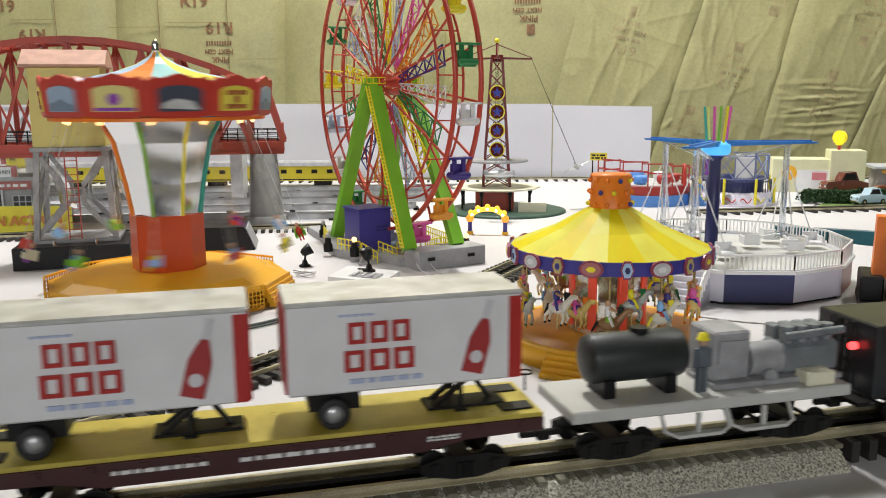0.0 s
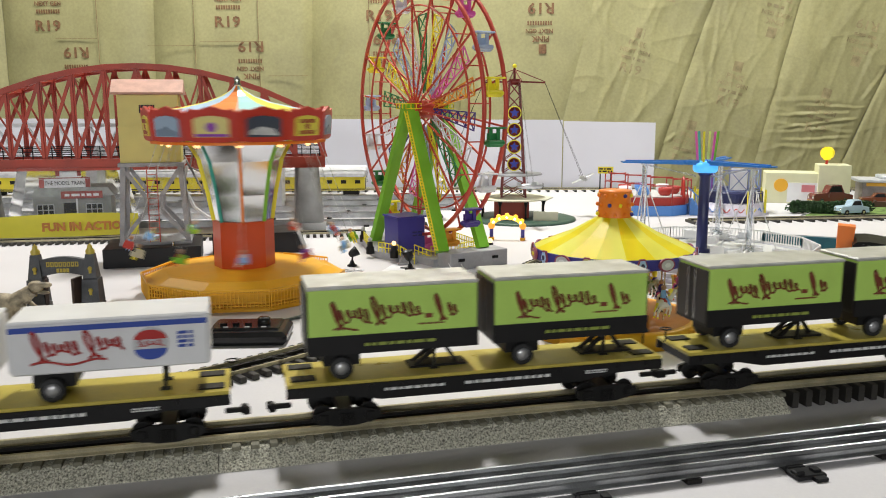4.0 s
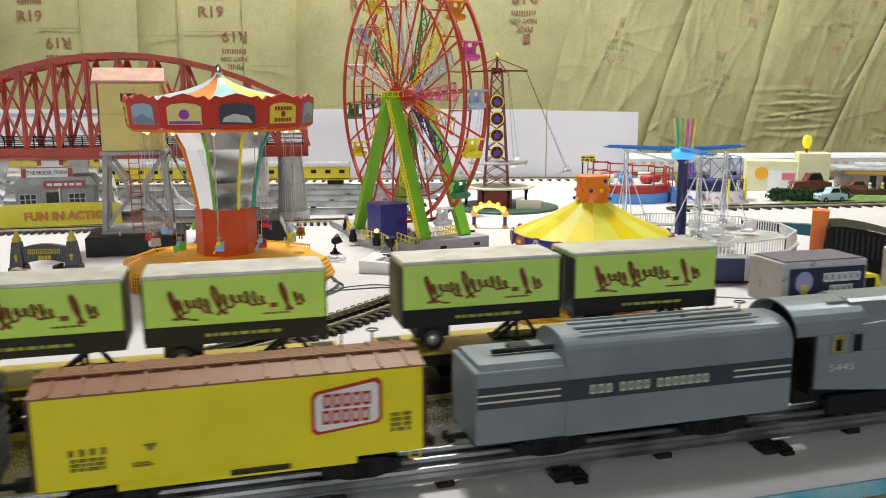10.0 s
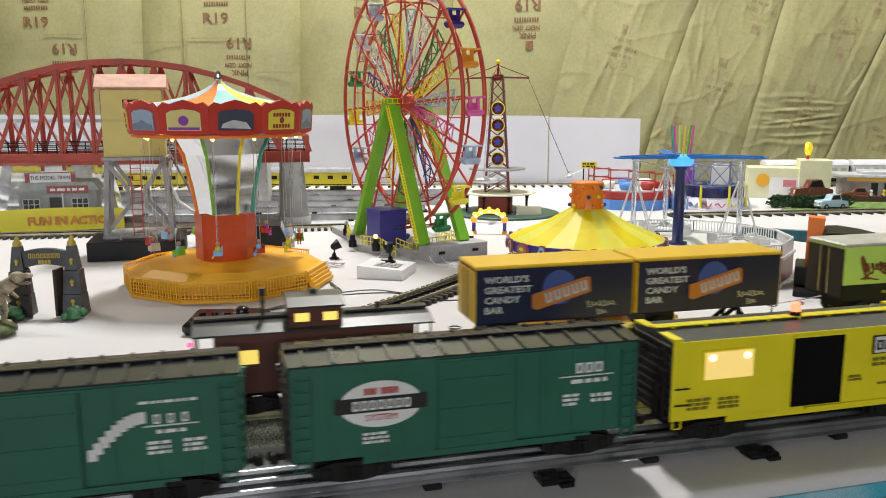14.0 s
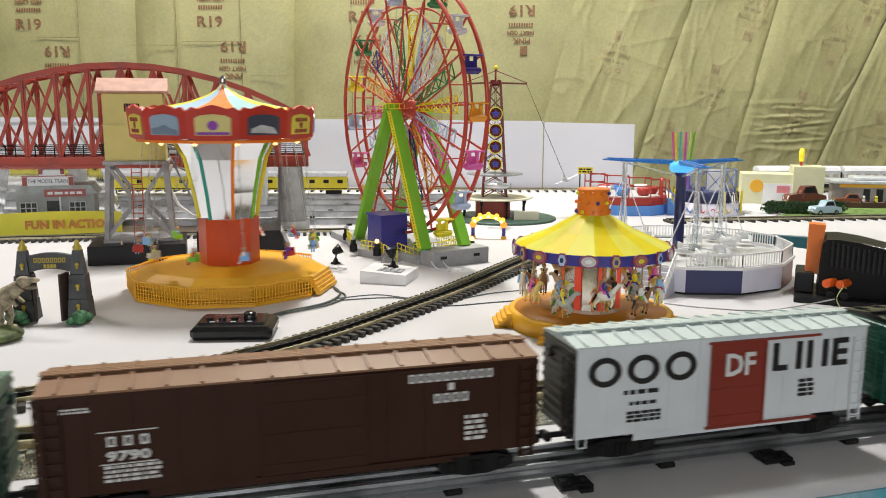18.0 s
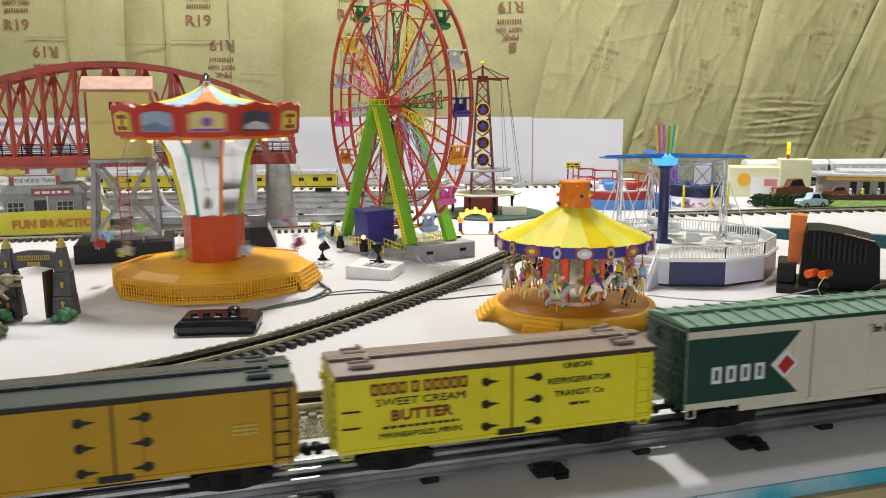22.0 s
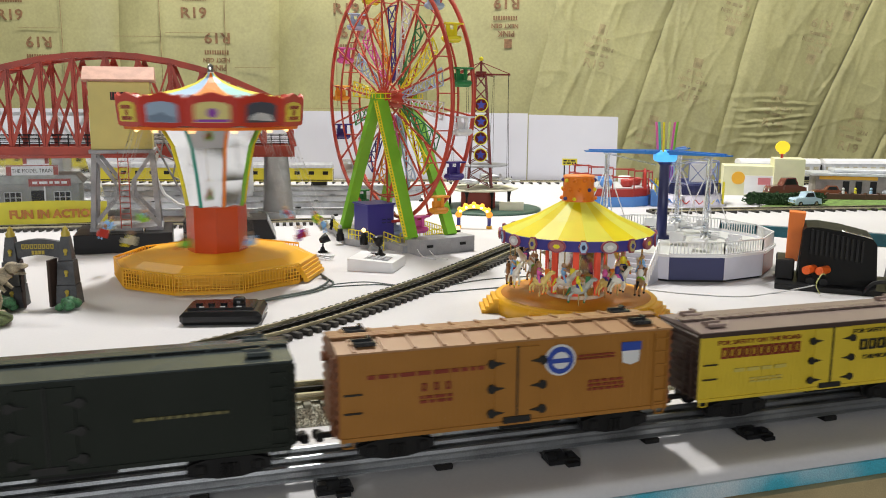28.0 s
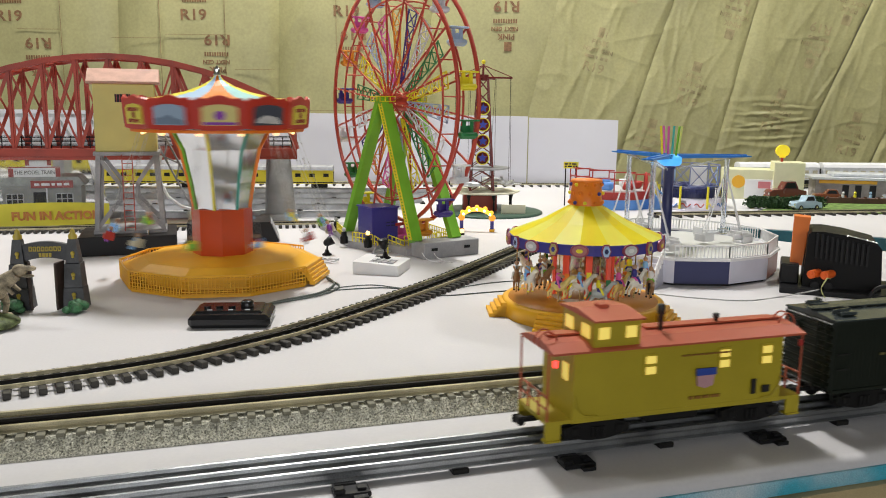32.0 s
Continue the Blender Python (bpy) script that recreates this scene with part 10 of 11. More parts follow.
cable("cable", [(-0.08, 1.25, 0.001), (-0.02, 1.28, 0.001), (0.03, 1.26, 0.001), (0.08, 1.24, 0.001), (0.16, 1.30, 0.001), (0.24, 1.33, 0.001)], 0.0008, CORD, "thin green-grey wire lying across the table")
cable("cable", [(0.40, 1.24, 0.001), (0.45, 1.215, 0.001), (0.52, 1.20, 0.001), (0.58, 1.225, 0.001), (0.64, 1.235, 0.010)], 0.0009, LIGHT_GREY, "thin pale wire leading to the transformer")
cable("cable", [(0.655, 1.235, 0.026), (0.64, 1.215, 0.03), (0.632, 1.212, 0.016), (0.640, 1.215, 0.002)], 0.0008, plastic("yellow_green_wire", (0.5, 0.52, 0.2)), "thin yellow-green wire from the orange post")
cable("cable", [(0.70, 1.21, 0.004), (0.71, 1.20, 0.022), (0.75, 1.185, 0.024), (0.82, 1.17, 0.018), (0.90, 1.16, 0.004)], 0.0030, BLACK, "thick black power cord")
for x in (0.055, 0.075):
    cable("cable", [(x, 1.506 + (x - 0.05) * 0.4, 0.016), (x + 0.004, 1.492 + (x - 0.05) * 0.4, 0.008), (x + 0.015, 1.48 + (x - 0.05) * 0.4, 0.001), (x + 0.035, 1.465, 0.001)], 0.0009, WHITE, "short white wire hanging from the wheel's plinth")

# aeroplane tower
pt = thing("aeroplane_tower", pose(0.195, 2.19, 0), "dark red lattice tower ride with blue star discs", "amusement ride")
TOWER_RED = plastic("dark_red_plastic", (0.19, 0.02, 0.018), 0.4)
part("ground_disc", Geo().lathe([(0.135, 0), (0.135, 0.004), (0.128, 0.006), (0, 0.006)], 36, at=Matrix.Translation((0.02, -0.03, 0))), plastic("dark_green_base", (0.03, 0.075, 0.05), 0.45), pt, "dark green round base")
part("cabin", Geo().box(-0.005, -0.02, 0.006, 0.085, 0.07, 0.040, bevel=0.001), plastic("brick_red_plastic", (0.30, 0.04, 0.02), 0.5), pt)
part("loading_deck", Geo().lathe([(0, 0.048), (0.085, 0.048), (0.100, 0.050), (0.100, 0.053), (0, 0.055)], 10, smooth=False), CREAM, pt, "cream loading deck")
for a in range(0, 360, 45):
    x, y = 0.082 * math.cos(radians(a + 20)), 0.082 * math.sin(radians(a + 20))
    part("deck_post", Geo().rod((x, y, 0.005), (x, y, 0.049), 0.0024, n=8).rod((x, y, 0.034), (x, y, 0.049), 0.0024, 0.006, n=8), DARK, pt)
part("fence_board", Geo().box(0.075, -0.10, 0.006, 0.06, 0.003, 0.022, bevel=0.0006), CREAM, pt, "cream fence board")
part("turning_disc", Geo().lathe([(0, 0.108), (0.060, 0.108), (0.072, 0.110), (0.072, 0.113), (0, 0.115)], 28), GREY, pt, "grey disc")
for s in (-1, 1):
    for q in (-1, 1):
        part("corner_post", Geo().bar((s * 0.030, q * 0.030, 0.054), (s * 0.012, q * 0.012, 0.335), 0.005, 0.005), TOWER_RED, pt)
for k in range(9):
    u0, u1 = k / 9, (k + 1) / 9
    w0, w1 = 0.030 - 0.018 * u0, 0.030 - 0.018 * u1
    z0, z1 = 0.054 + 0.281 * u0, 0.054 + 0.281 * u1
    for s in (-1, 1):
        part("lattice", Geo().bar((-w0, s * w0, z0), (w1, s * w1, z1), 0.0022, 0.0022).bar((w0, s * w0, z0), (-w1, s * w1, z1), 0.0022, 0.0022), TOWER_RED, pt)
        part("lattice", Geo().bar((s * w0, -w0, z0), (s * w1, w1, z1), 0.0022, 0.0022).bar((s * w0, w0, z0), (s * w1, -w1, z1), 0.0022, 0.0022), TOWER_RED, pt)
for z in (0.138, 0.180, 0.221, 0.262):
    y = -0.034 + (z - 0.138) * 0.065
    d = part("star_disc", Geo().lathe([(0, 0), (0.0150, 0), (0.0150, 0.002), (0, 0.002)], 24, at=Matrix.Translation((0, y, z)) @ Matrix.Rotation(radians(90), 4, "X")), TOWER_RED, pt)
    part("yellow_ring", Geo().ring(0.0160, 0.0026, 0.003, 24, at=Matrix.Translation((0, y - 0.0018, z)) @ Matrix.Rotation(radians(90), 4, "X")), YELLOW, d)
    star = [((0.0125 if k % 2 == 0 else 0.0055) * math.sin(math.pi * k / 5), (0.0125 if k % 2 == 0 else 0.0055) * math.cos(math.pi * k / 5)) for k in range(10)][::-1]
    part("star", Geo().side([(x, z + v) for x, v in star], y - 0.0042, y - 0.0022), plastic("star_blue", (0.03, 0.05, 0.42)) if "star_blue" not in bpy.data.materials else bpy.data.materials["star_blue"], d, "blue star")
top = part("arm_head", Geo().rod((0, 0, 0.330), (0, 0, 0.345), 0.014, n=12).rod((0, 0, 0.345), (0, 0, 0.372), 0.003, n=8), TOWER_RED, pt, "turning arm head")
for k in range(4):
    m = pose(0, 0, 0, 0, 0, 90 * k)
    part("arm", Geo().bar((0.01, -0.006, 0.338), (0.078, 0, 0.336), 0.003, 0.004).bar((0.01, 0.006, 0.338), (0.078, 0, 0.336), 0.003, 0.004).bar((0.0, 0, 0.368), (0.078, 0, 0.338), 0.002, 0.002), TOWER_RED, top, "", m)
part("star_finial", Geo().ball(0, 0, 0.376, 0.006, 8), YELLOW, top)


def plane_speed(t):
    return 70 if t < 20 else max(0.0, 70 * (23.0 - t) / 3.0)


plane_rows = speed_table(plane_speed, 0.5)
SPINS.append((top, [(t, pose(0, 0, 0, 0, 0, a)) for t, a in plane_rows]))
plane_geo = Geo().lathe([(0, -0.030), (0.004, -0.028), (0.0065, -0.010), (0.0075, 0.008), (0.006, 0.022), (0.003, 0.028), (0, 0.029)], 14, at=Matrix.Rotation(radians(-90), 4, "X")).box(0, 0.004, -0.001, 0.062, 0.014, 0.002, bevel=0.0008).box(0, -0.026, 0.0, 0.024, 0.008, 0.0016).box(0, -0.027, 0, 0.0016, 0.008, 0.010)
plane_mesh = plane_geo.mesh("plane", SILVER)
for k in range(4):
    pl = thing("toy_aeroplane", pose(0.3, 2.2, 0.1), "silver toy aeroplane hanging on thin cables", "aeroplane", "toy aeroplanes")
    part("fuselage", plane_mesh, None, pl)
    part("propeller", Geo().box(0, 0.030, -0.008, 0.0016, 0.001, 0.016), DARK, pl)
    part("cable", Geo().rod((0.0, -0.006, 0.004), (-0.0, -0.006, 0.262), 0.0005, n=4).rod((0, 0.008, 0.004), (0, -0.004, 0.262), 0.0005, n=4), DARK, pl)
    rows = []
    for t, a in plane_rows:
        v = plane_speed(t) / 70
        lift = 24 * v
        q = radians(a + 90 * k)
        tip = Vector((0.195 + 0.076 * math.cos(q), 2.19 + 0.076 * math.sin(q), 0.336))
        m = Matrix.Translation(tip) @ Matrix.Rotation(q, 4, "Z") @ Matrix.Rotation(radians(-lift), 4, "Y") @ Matrix.Translation((0, 0, -0.262))
        rows.append((t, m))
    SPINS.append((pl, rows))

# tilting platform ride
tl = thing("tilt_ride", pose(0.56, 2.33, 0, 0, 0, -8), "red and blue platform ride with arched railings", "amusement ride")
RIDE_RED = plastic("ride_red_plastic", (0.42, 0.035, 0.025), 0.4)
RIDE_BLUE = plastic("ride_blue_plastic", (0.10, 0.28, 0.68), 0.4)
part("base", Geo().prism(ngon(12, 0.112), 0, 0.026), RIDE_BLUE, tl)
part("platform", Geo().prism(ngon(12, 0.108), 0.026, 0.046), RIDE_RED, tl)
part("floor", Geo().prism(ngon(12, 0.100), 0.046, 0.049), LIGHT_GREY, tl)
rp = ngon(12, 0.112)
for k in range(12):
    a, b = Vector((*rp[k], 0.03)), Vector((*rp[(k + 1) % 12], 0.03))
    rise = 0.012 * (1 + math.cos(2 * math.pi * (k - 7) / 12))
    g = Geo()
    for z in (0.03, 0.052):
        g.bar(a + Vector((0, 0, z + rise)), b + Vector((0, 0, z + rise)), 0.003, 0.003)
    g.bar(a, a + Vector((0, 0, 0.054 + rise)), 0.003, 0.003)
    part("railing", g, RIDE_RED, tl)
for k in range(7):
    a = 2 * math.pi * k / 7
    part("tub_car", Geo().lathe([(0.012, 0), (0.017, 0.006), (0.017, 0.020), (0.015, 0.020), (0.013, 0.008), (0, 0.008)], 14, at=Matrix.Translation((0.066 * math.cos(a), 0.066 * math.sin(a), 0.049))), [RIDE_RED, WHITE, RIDE_BLUE][k % 3], tl)
for k in range(6):
    part("stair", Geo().box(0.108 + 0.005 * k, -0.055, 0, 0.008, 0.036, 0.042 - 0.007 * k), RIDE_BLUE, tl)
for y in (-0.073, -0.037):
    part("stair_railing", Geo().bar((0.10, y, 0.07), (0.142, y, 0.030), 0.003, 0.003).bar((0.142, y, 0), (0.142, y, 0.03), 0.003, 0.003).bar((0.12, y, 0.01), (0.12, y, 0.05), 0.002, 0.002), RIDE_BLUE, tl)
part("arch_gate", Geo().tube([(0.085, -0.09 + 0.05 * k / 10, 0.046 + 0.05 * math.sin(math.pi * k / 10)) for k in range(11)], 0.004, 8), RIDE_RED, tl)
sg = part("sign", Geo().box(-0.112, -0.03, 0.102, 0.040, 0.003, 0.018), YELLOW, tl, "yellow sign on posts")
part("sign_lettering", small_bars(Geo(), -0.112, -0.0322, 0.111, 0.034, 0.013, 2, 0, 141), BLACK, sg)
for x in (-0.126, -0.098):
    part("sign_post", Geo().rod((x, -0.028, 0.0), (x, -0.028, 0.104), 0.0018, n=6), BLACK, tl)

# round enclosed ride
pr = thing("enclosed_ride", pose(0.772, 2.315, 0), "round blue and white ride with yellow posts", "amusement ride")
part("base", Geo().lathe([(0.098, 0), (0.098, 0.004), (0.090, 0.005), (0.088, 0.028), (0.080, 0.030), (0, 0.030)], 36), plastic("lilac_base", (0.55, 0.52, 0.60), 0.4), pr)
for k in range(16):
    a = 360 * k / 16
    part("base_scroll", Geo().tube([(-0.013 + 0.026 * i / 8, -0.0895, 0.014 + 0.005 * math.sin(i * 0.9)) for i in range(9)], 0.0014, 5), [RED, YELLOW, RIDE_BLUE][k % 3], pr, "", pose(0, 0, 0, 0, 0, a))
part("drum", Geo().lathe([(0.066, 0.030), (0.066, 0.062), (0.06, 0.062), (0.06, 0.030)], 28), NAVY, pr, "navy drum")
g = Geo()
for k in range(56):
    a = 2 * math.pi * k / 56
    g.rod((0.083 * math.cos(a), 0.083 * math.sin(a), 0.030), (0.083 * math.cos(a), 0.083 * math.sin(a), 0.056), 0.0008, n=4)
g.ring(0.083, 0.0024, 0.002, 40, at=Matrix.Translation((0, 0, 0.056)))
part("fence", g, NAVY, pr, "navy picket fence")
for k in range(8):
    a = 2 * math.pi * (k + 0.3) / 8
    part("post", Geo().rod((0.092 * math.cos(a), 0.092 * math.sin(a), 0.004), (0.092 * math.cos(a), 0.092 * math.sin(a), 0.064), 0.0032, n=8), YELLOW, pr, "yellow post")
for k in range(10):
    a0, a1 = 2 * math.pi * k / 10, 2 * math.pi * (k + 1) / 10
    p0, p1 = Vector((0.078 * math.cos(a0), 0.078 * math.sin(a0), 0)), Vector((0.078 * math.cos(a1), 0.078 * math.sin(a1), 0))
    lo, hi = Vector((0, 0, 0.062)), Vector((0, 0, 0.116))
    part("truss_panel", Geo().bar(p0 + lo, p0 + hi, 0.0024, 0.0024).bar(p0 + lo, p1 + hi, 0.0018, 0.0018).bar(p1 + lo, p0 + hi, 0.0018, 0.0018).bar(p0 + hi, p1 + hi, 0.0024, 0.0024).bar(p0 + lo, p1 + lo, 0.0024, 0.0024), material("steel_blue_plastic", (0.18, 0.22, 0.42), 0.4) if "steel_blue_plastic" not in bpy.data.materials else bpy.data.materials["steel_blue_plastic"], pr)
    if k % 2:
        part("picture_panel", Geo().bar(p0 * 0.92 + lo + (hi - lo) / 2, p1 * 0.92 + lo + (hi - lo) / 2, 0.002, 0.046), [PALE_BLUE, WHITE, PURPLE][k % 3], pr)

# roadside scene
GRASS = material("green_grass_mat", (0.16, 0.26, 0.06), 0.9, vary=0.3, grain=60, bump=0.8, fine=600)
solid("grass_mat", Geo().prism([(0.915, 2.185), (1.72, 2.20), (1.72, 2.455), (1.03, 2.455), (0.985, 2.30)], 0, 0.004), GRASS, None, "bright green grass mat on the table", "grass mat")
solid("concrete_apron", Geo().prism([(0.84, 2.20), (0.905, 2.19), (0.97, 2.30), (1.02, 2.46), (1.13, 2.46), (1.13, 2.50), (0.93, 2.50)], 0, 0.0030), material("pale_apron", (0.62, 0.62, 0.63), 0.6, vary=0.05), None, "pale concrete apron before the station", "apron")
gs = thing("filling_station", pose(1.07, 2.56, 0, 0, 0, -14), "cream toy filling station with yellow tower", "filling station")
PALE_STUCCO = plastic("pale_yellow_stucco", (0.72, 0.71, 0.46), 0.5)
part("wall", Geo().box(-0.02, 0, 0, 0.20, 0.10, 0.088, bevel=0.001), PALE_STUCCO, gs)
part("stair_tower", Geo().box(0.062, -0.012, 0, 0.085, 0.09, 0.112, bevel=0.001), PALE_STUCCO, gs)
part("white_front", Geo().box(0.0, -0.0515, 0.004, 0.12, 0.003, 0.056), WHITE, gs)
part("round_sign", Geo().lathe([(0, 0), (0.019, 0), (0.019, 0.003), (0, 0.003)], 24, smooth=False, at=Matrix.Translation((-0.078, -0.05, 0.052)) @ Matrix.Rotation(radians(90), 4, "X")), AMBER, gs, "amber round sign")
part("red_panel", Geo().box(-0.005, -0.0540, 0.034, 0.035, 0.002, 0.020), plastic("rose_panel", (0.62, 0.20, 0.22)), gs)
part("bright_lamp", Geo().ball(0.044, -0.056, 0.040, 0.007, 10), lamp("station_lamp_glow", (1.0, 0.95, 0.9), 3), gs, "glowing white lamp")
part("bright_lamp", Geo().ball(0.012, -0.056, 0.022, 0.007, 10), bpy.data.materials["station_lamp_glow"], gs, "glowing white lamp")
pole = part("sign_pole", Geo().rod((0, 0, 0.11), (0, 0, 0.126), 0.004, n=8), RED, gs, "", pose(0.045, -0.012, 0))
shell = part("sign_disc", Geo().side([(0.020 * math.cos(2 * math.pi * k / 22), 0.144 + 0.018 * math.sin(2 * math.pi * k / 22)) for k in range(22)], -0.005, 0.005).box(0, 0, 0.124, 0.016, 0.010, 0.008), material("lit_yellow_sign", (0.85, 0.68, 0.02), 0.4, vary=0.03, emit=(1.0, 0.75, 0.02), power=0.35), gs, "turning yellow sign disc", pose(0.045, -0.012, 0))
SPINS.append((shell, [(t * 1.5, pose(0.045, -0.012, 0, 0, 0, 20 + 90 + 47 * (t * 1.5 - 22.6))) for t in range(22)]))


def toy_car(name, x, y, z, turn, mat, label, long=0.075, tall=1.0):
    ob = thing(name, pose(x, y, z, 0, 0, turn), label, "car")
    L = long / 2
    part("body", Geo().side([(-L, 0.006), (L, 0.006), (L, 0.016), (L * 0.9, 0.020), (L * 0.3, 0.0215), (-L * 0.5, 0.0215), (-L * 0.95, 0.018)], -0.0145, 0.0145), mat, ob)
    part("cabin", Geo().side([(-L * 0.55, 0.021), (L * 0.32, 0.021), (L * 0.14, 0.033), (-L * 0.36, 0.034)], -0.0125, 0.0125), mat, ob)
    for s in (-1, 1):
        y0, y1 = sorted((s * 0.0124, s * 0.0132))
        part("side_window", Geo().side([(-L * 0.45, 0.0225), (L * 0.24, 0.0225), (L * 0.10, 0.0315), (-L * 0.32, 0.032)], y0, y1), BLACK, ob)
        part("head_lamp", Geo().ball(L * 0.98, s * 0.0095, 0.0145, 0.003, 8), CHROME, ob)
        for k in (-0.58, 0.6):
            w = part("wheel", Geo().rod((L * k, s * 0.0105, 0.0065), (L * k, s * 0.0148, 0.0065), 0.0065, n=14), TYRE_TOY, ob)
            part("hub_cap", Geo().rod((L * k, s * 0.0148, 0.0065), (L * k, s * 0.0154, 0.0065), 0.0035, n=10), CHROME, w)
    part("bumper", Geo().box(L * 1.02, 0, 0.006, 0.003, 0.028, 0.004, bevel=0.0008), CHROME, ob)
    for piece in ob.children_recursive:
        piece.data.transform(Matrix.Diagonal((1, 1.2 if tall > 1.2 else 1, tall, 1)))


TYRE_TOY = material("toy_rubber", (0.02, 0.02, 0.02), 0.7)
toy_car("saloon_car", 1.058, 2.236, 0.004, 195, plastic("ice_blue_car_paint", (0.45, 0.60, 0.72), 0.25, coat=0.5), "pale blue toy car on the grass mat", 0.082, 1.15)
toy_car("saloon_car", 1.088, 2.44, 0.0032, 188, plastic("maroon_car_paint", (0.16, 0.03, 0.025), 0.25, coat=0.5), "maroon toy car before the station", 0.115, 1.75)
toy_car("saloon_car", 1.225, 2.46, 0.004, 170, plastic("rust_car_paint", (0.25, 0.07, 0.03), 0.25, coat=0.5), "rust-brown toy car beside the station", 0.09)
HEDGE = material("hedge_foliage", (0.030, 0.075, 0.022), 0.85, vary=0.5, grain=220, bump=1.0, fine=500)
r = random.Random(21)
for k in range(16):
    hx, hy = 0.925 + k * 0.0125, 2.275 + r.uniform(-0.010, 0.010) - 0.0004 * k
    ob = thing("hedge_bush", pose(hx, hy, 0.003), "small dark green foliage bush", "bush", "bushes along the apron")
    g = Geo()
    for i in range(90):
        a, b = r.uniform(0, 6.28), r.uniform(-0.3, 1.5)
        rad = 0.0180 * r.uniform(0.7, 1.15)
        p = Vector((rad * math.cos(a) * math.cos(b), rad * math.sin(a) * math.cos(b), 0.013 + rad * math.sin(b)))
        s = r.uniform(0.0022, 0.0040)
        q = Vector((r.uniform(-1, 1), r.uniform(-1, 1), r.uniform(-1, 1))).normalized()
        w = q.orthogonal().normalized()
        v = q.cross(w)
        g.add([p + w * s, p + v * s, p - w * s, p - v * s, p + q * s], [(0, 1, 4), (1, 2, 4), (2, 3, 4), (3, 0, 4)])
    g.ball(0, 0, 0.012, 0.0120, 8)
    part("foliage", g, HEDGE, ob)
dn = thing("diner", pose(1.36, 2.545, 0, 0, 0, -12), "low grey and tan toy diner with flat white roof", "diner")
part("wall", Geo().box(0, 0, 0.004, 0.28, 0.09, 0.058, bevel=0.001), material("tan_grey_siding", (0.32, 0.29, 0.27), 0.6, vary=0.15, grain=30), dn)
part("roof", Geo().box(0, -0.008, 0.062, 0.31, 0.12, 0.008, bevel=0.001).box(0.0, 0, 0.070, 0.18, 0.08, 0.010, bevel=0.002), PALE_STEEL, dn)
part("orange_band", Geo().box(-0.05, -0.046, 0.050, 0.16, 0.002, 0.010), AMBER, dn)
for x in (-0.055, -0.02, 0.02):
    part("doorway", Geo().box(x, -0.0455, 0.006, 0.018, 0.002, 0.040), BLACK, dn)
for x in (0.07, 0.095, 0.12):
    part("lit_window", Geo().box(x, -0.0455, 0.022, 0.018, 0.002, 0.022), lamp("diner_window_glow", (0.95, 0.97, 1.0), 1.6) if "diner_window_glow" not in bpy.data.materials else bpy.data.materials["diner_window_glow"], dn, "glowing window")
wall_low = thing("low_stone_wall", pose(1.30, 2.40, 0.004, 0, 0, -4), "low dark timber wall with small toy figures", "wall")
part("boards", Geo().box(0, 0, 0, 0.22, 0.010, 0.016, bevel=0.001), BROWN, wall_low)
for k in range(7):
    part("post", Geo().box(-0.105 + 0.035 * k, 0, 0, 0.004, 0.013, 0.019), BROWN, wall_low)
for x, c in ((1.25, WHITE), (1.285, YELLOW), (1.33, PALE_BLUE), (1.38, LIGHT_GREY)):
    solid("toy_figurine", Geo().rod((0, 0, 0), (0, 0, 0.022), 0.005, 0.004, 8).ball(0, 0, 0.027, 0.0042, 8), c, pose(x, 2.43, 0.004), "tiny standing toy figurine on the mat", "figurine", "toy figurines by the diner")
toy_car("saloon_car", 1.42, 2.45, 0.004, 185, plastic("grey_car_paint", (0.30, 0.32, 0.34), 0.3), "grey toy car beside the diner", 0.08)

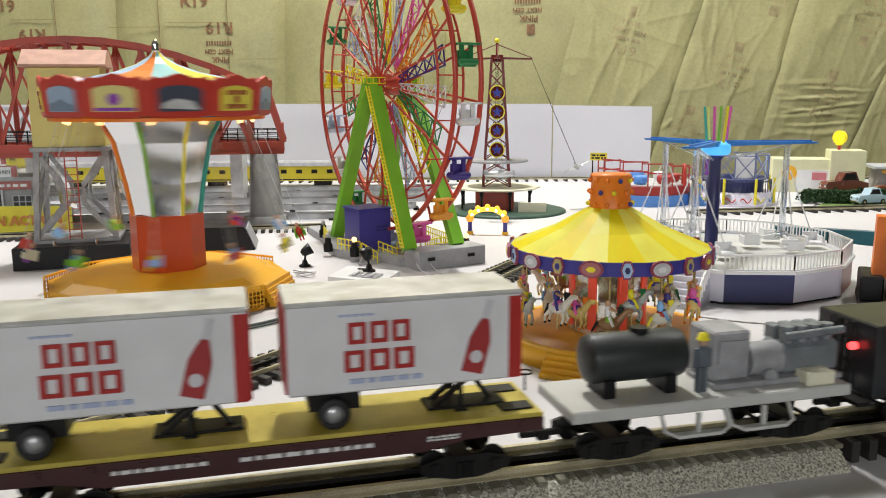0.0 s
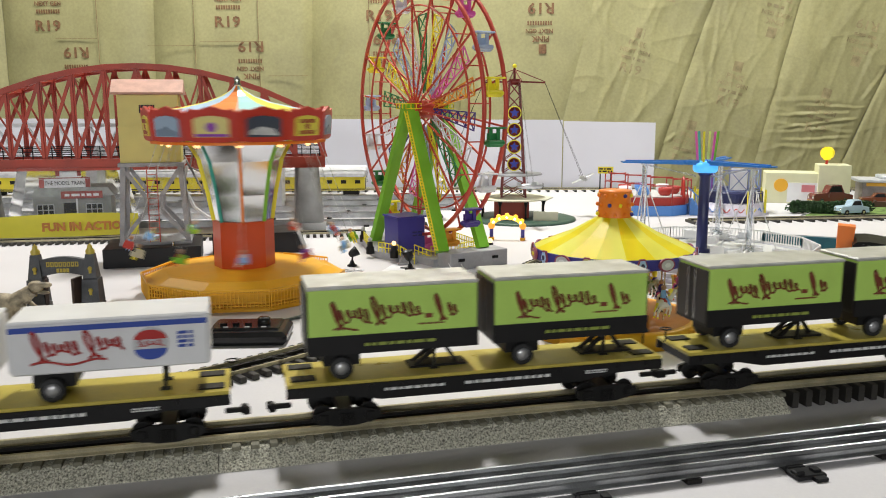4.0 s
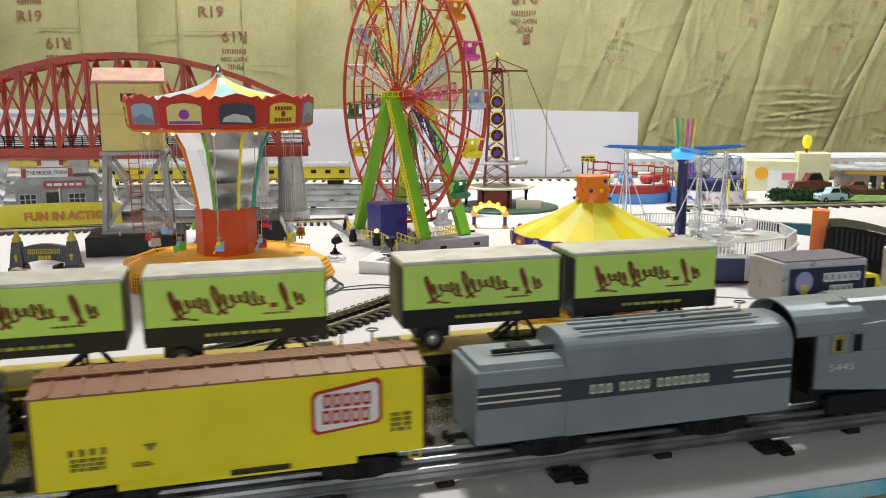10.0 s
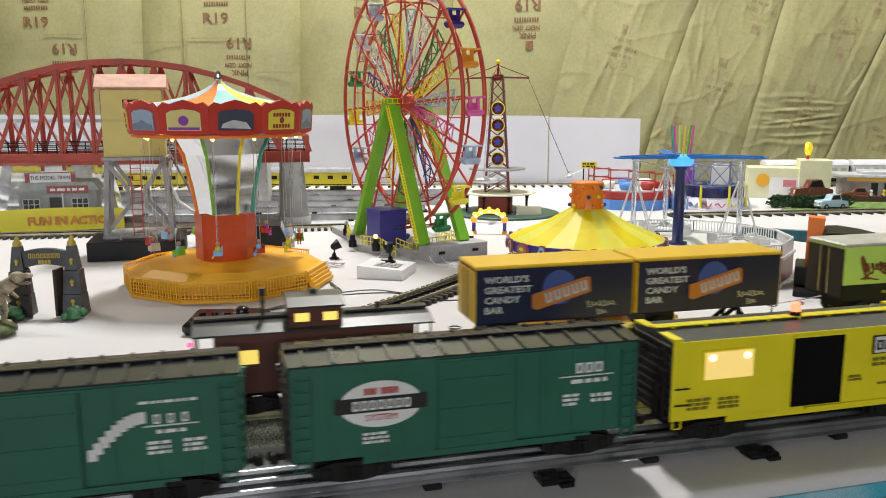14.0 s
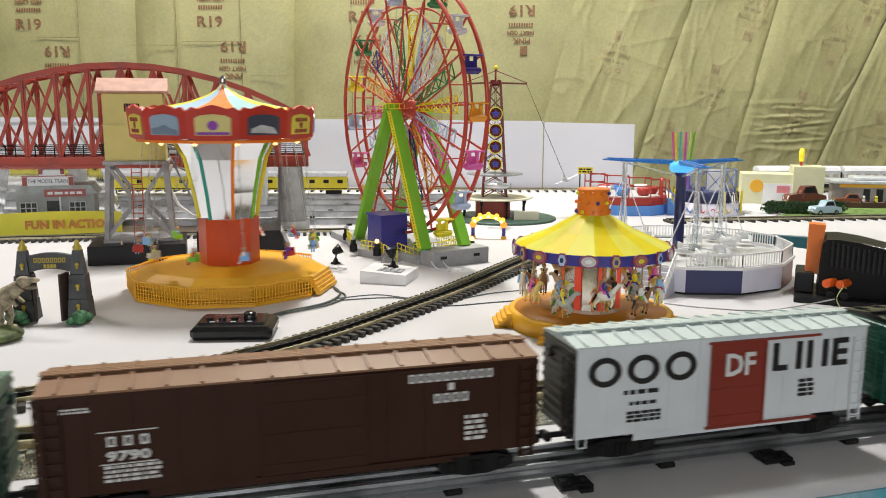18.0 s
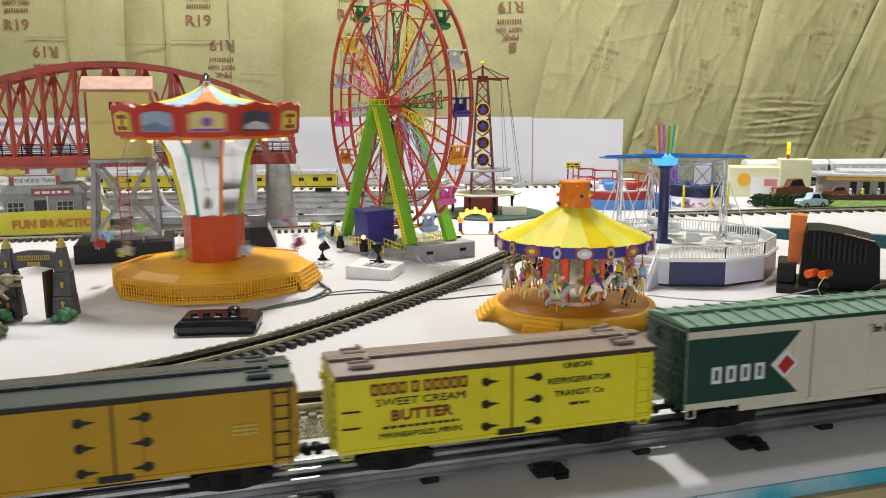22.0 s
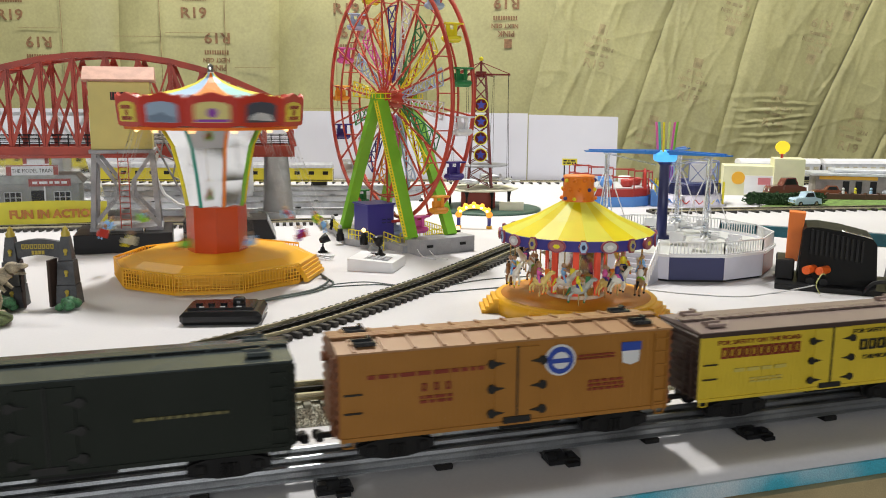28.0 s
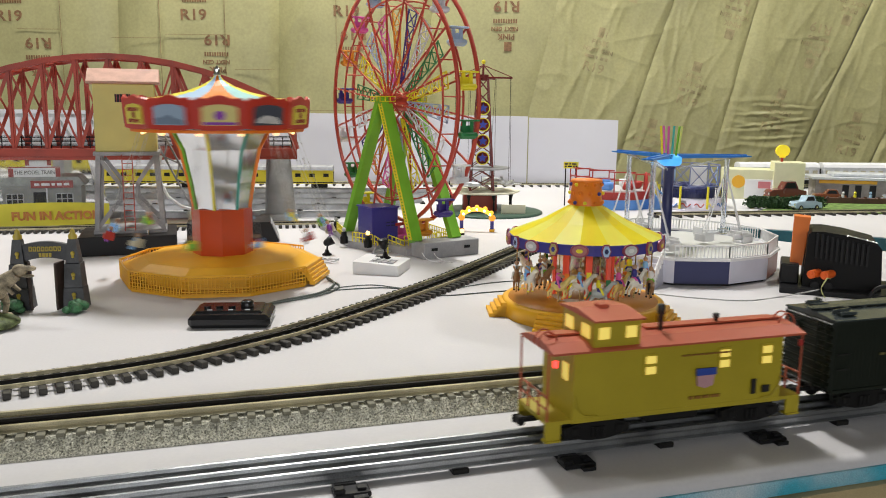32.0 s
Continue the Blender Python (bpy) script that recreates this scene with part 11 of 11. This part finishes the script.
# passenger cars at rest and in motion on the far track
def coach(name, m, body, roof, window, label, long=0.30, group=""):
    ob = thing(name, m, label, "passenger car", group)
    part("body", Geo().box(0, 0, 0.016, long, 0.052, 0.043, bevel=0.001), body, ob)
    part("roof", Geo().along([(-0.027, 0.059), (0.027, 0.059), (0.022, 0.069), (0.010, 0.074), (-0.010, 0.074), (-0.022, 0.069)], -long / 2, long / 2), roof, ob)
    part("skirt_line", Geo().box(0, -0.0265, 0.019, long, 0.001, 0.003), window, ob)
    for k in range(9):
        part("window", Geo().box(-long / 2 + long * (k + 0.5) / 9, -0.0263, 0.038, 0.017, 0.001, 0.011), window, ob)
    for s in (-1, 1):
        part("end_door", Geo().box(s * (long / 2 + 0.0005), 0, 0.018, 0.001, 0.016, 0.036), DARK, ob)
        part("truck", Geo().box(s * (long / 2 - 0.045), 0, 0.002, 0.05, 0.034, 0.014, bevel=0.001), DARK, ob)
    return ob


YCOACH = plastic("coach_yellow", (0.62, 0.52, 0.03), 0.4)
coach("passenger_car", pose(-0.4527, 2.72, 0, 0, 0, 3), YCOACH, GREY, BLACK, "yellow passenger car with grey roof standing in the yard", 0.40, "yellow passenger cars")
coach("passenger_car", pose(-0.862, 2.70, 0, 0, 0, 3), YCOACH, GREY, BLACK, "yellow passenger car with grey roof standing in the yard", 0.40, "yellow passenger cars")
coach("passenger_car", pose(-1.271, 2.678, 0, 0, 0, 3), YCOACH, GREY, BLACK, "yellow passenger car with grey roof standing in the yard", 0.40, "yellow passenger cars")
FAR = Matrix.Translation((0.6, 2.86, 0)) @ Matrix.Rotation(radians(2.4), 4, "Z")
SILVER_PANE = material("tinted_coach_pane", (0.50, 0.47, 0.34), 0.25, vary=0.15)
for k in range(4):
    c = coach("streamlined_car", FAR @ pose(-0.29 * k, 0, 0.0135), PALE_STEEL, WHITE, SILVER_PANE, "silver streamlined passenger car running along the back", 0.276, "silver train")
    MOVERS.append((c, FAR, [(0, -2.158), (6, -0.16), (10.9, 1.472), (11.6, 1.62), (12.6, 1.66), (32, 1.66)], -0.29 * k - 0.15, 0.0135))


def motions():
    for ob, line, run, u, top in MOVERS:
        walk(ob, [(t, line @ pose(u + s, 0, top)) for t, s in run])
    for ob, rows in SPINS:
        walk(ob, rows)
    # the engine's wheels and rod turn while it runs; they roll as far as it travels
    turn_rows = [(0.1 * i, 0.187 * 0.1 * i / 0.0187) for i in range(321)]
    for wheels, x in zip(DRIVERS, (-0.0295, 0.0168, 0.0576)):
        walk(wheels, [(t, pose(x, 0, 0.0186, 0, math.degrees(a), 0)) for t, a in turn_rows])
    walk(SIDE_ROD, [(t, pose(0.0090 * math.cos(a), 0, 0.0186 - 0.0090 * math.sin(a))) for t, a in turn_rows])


motions()
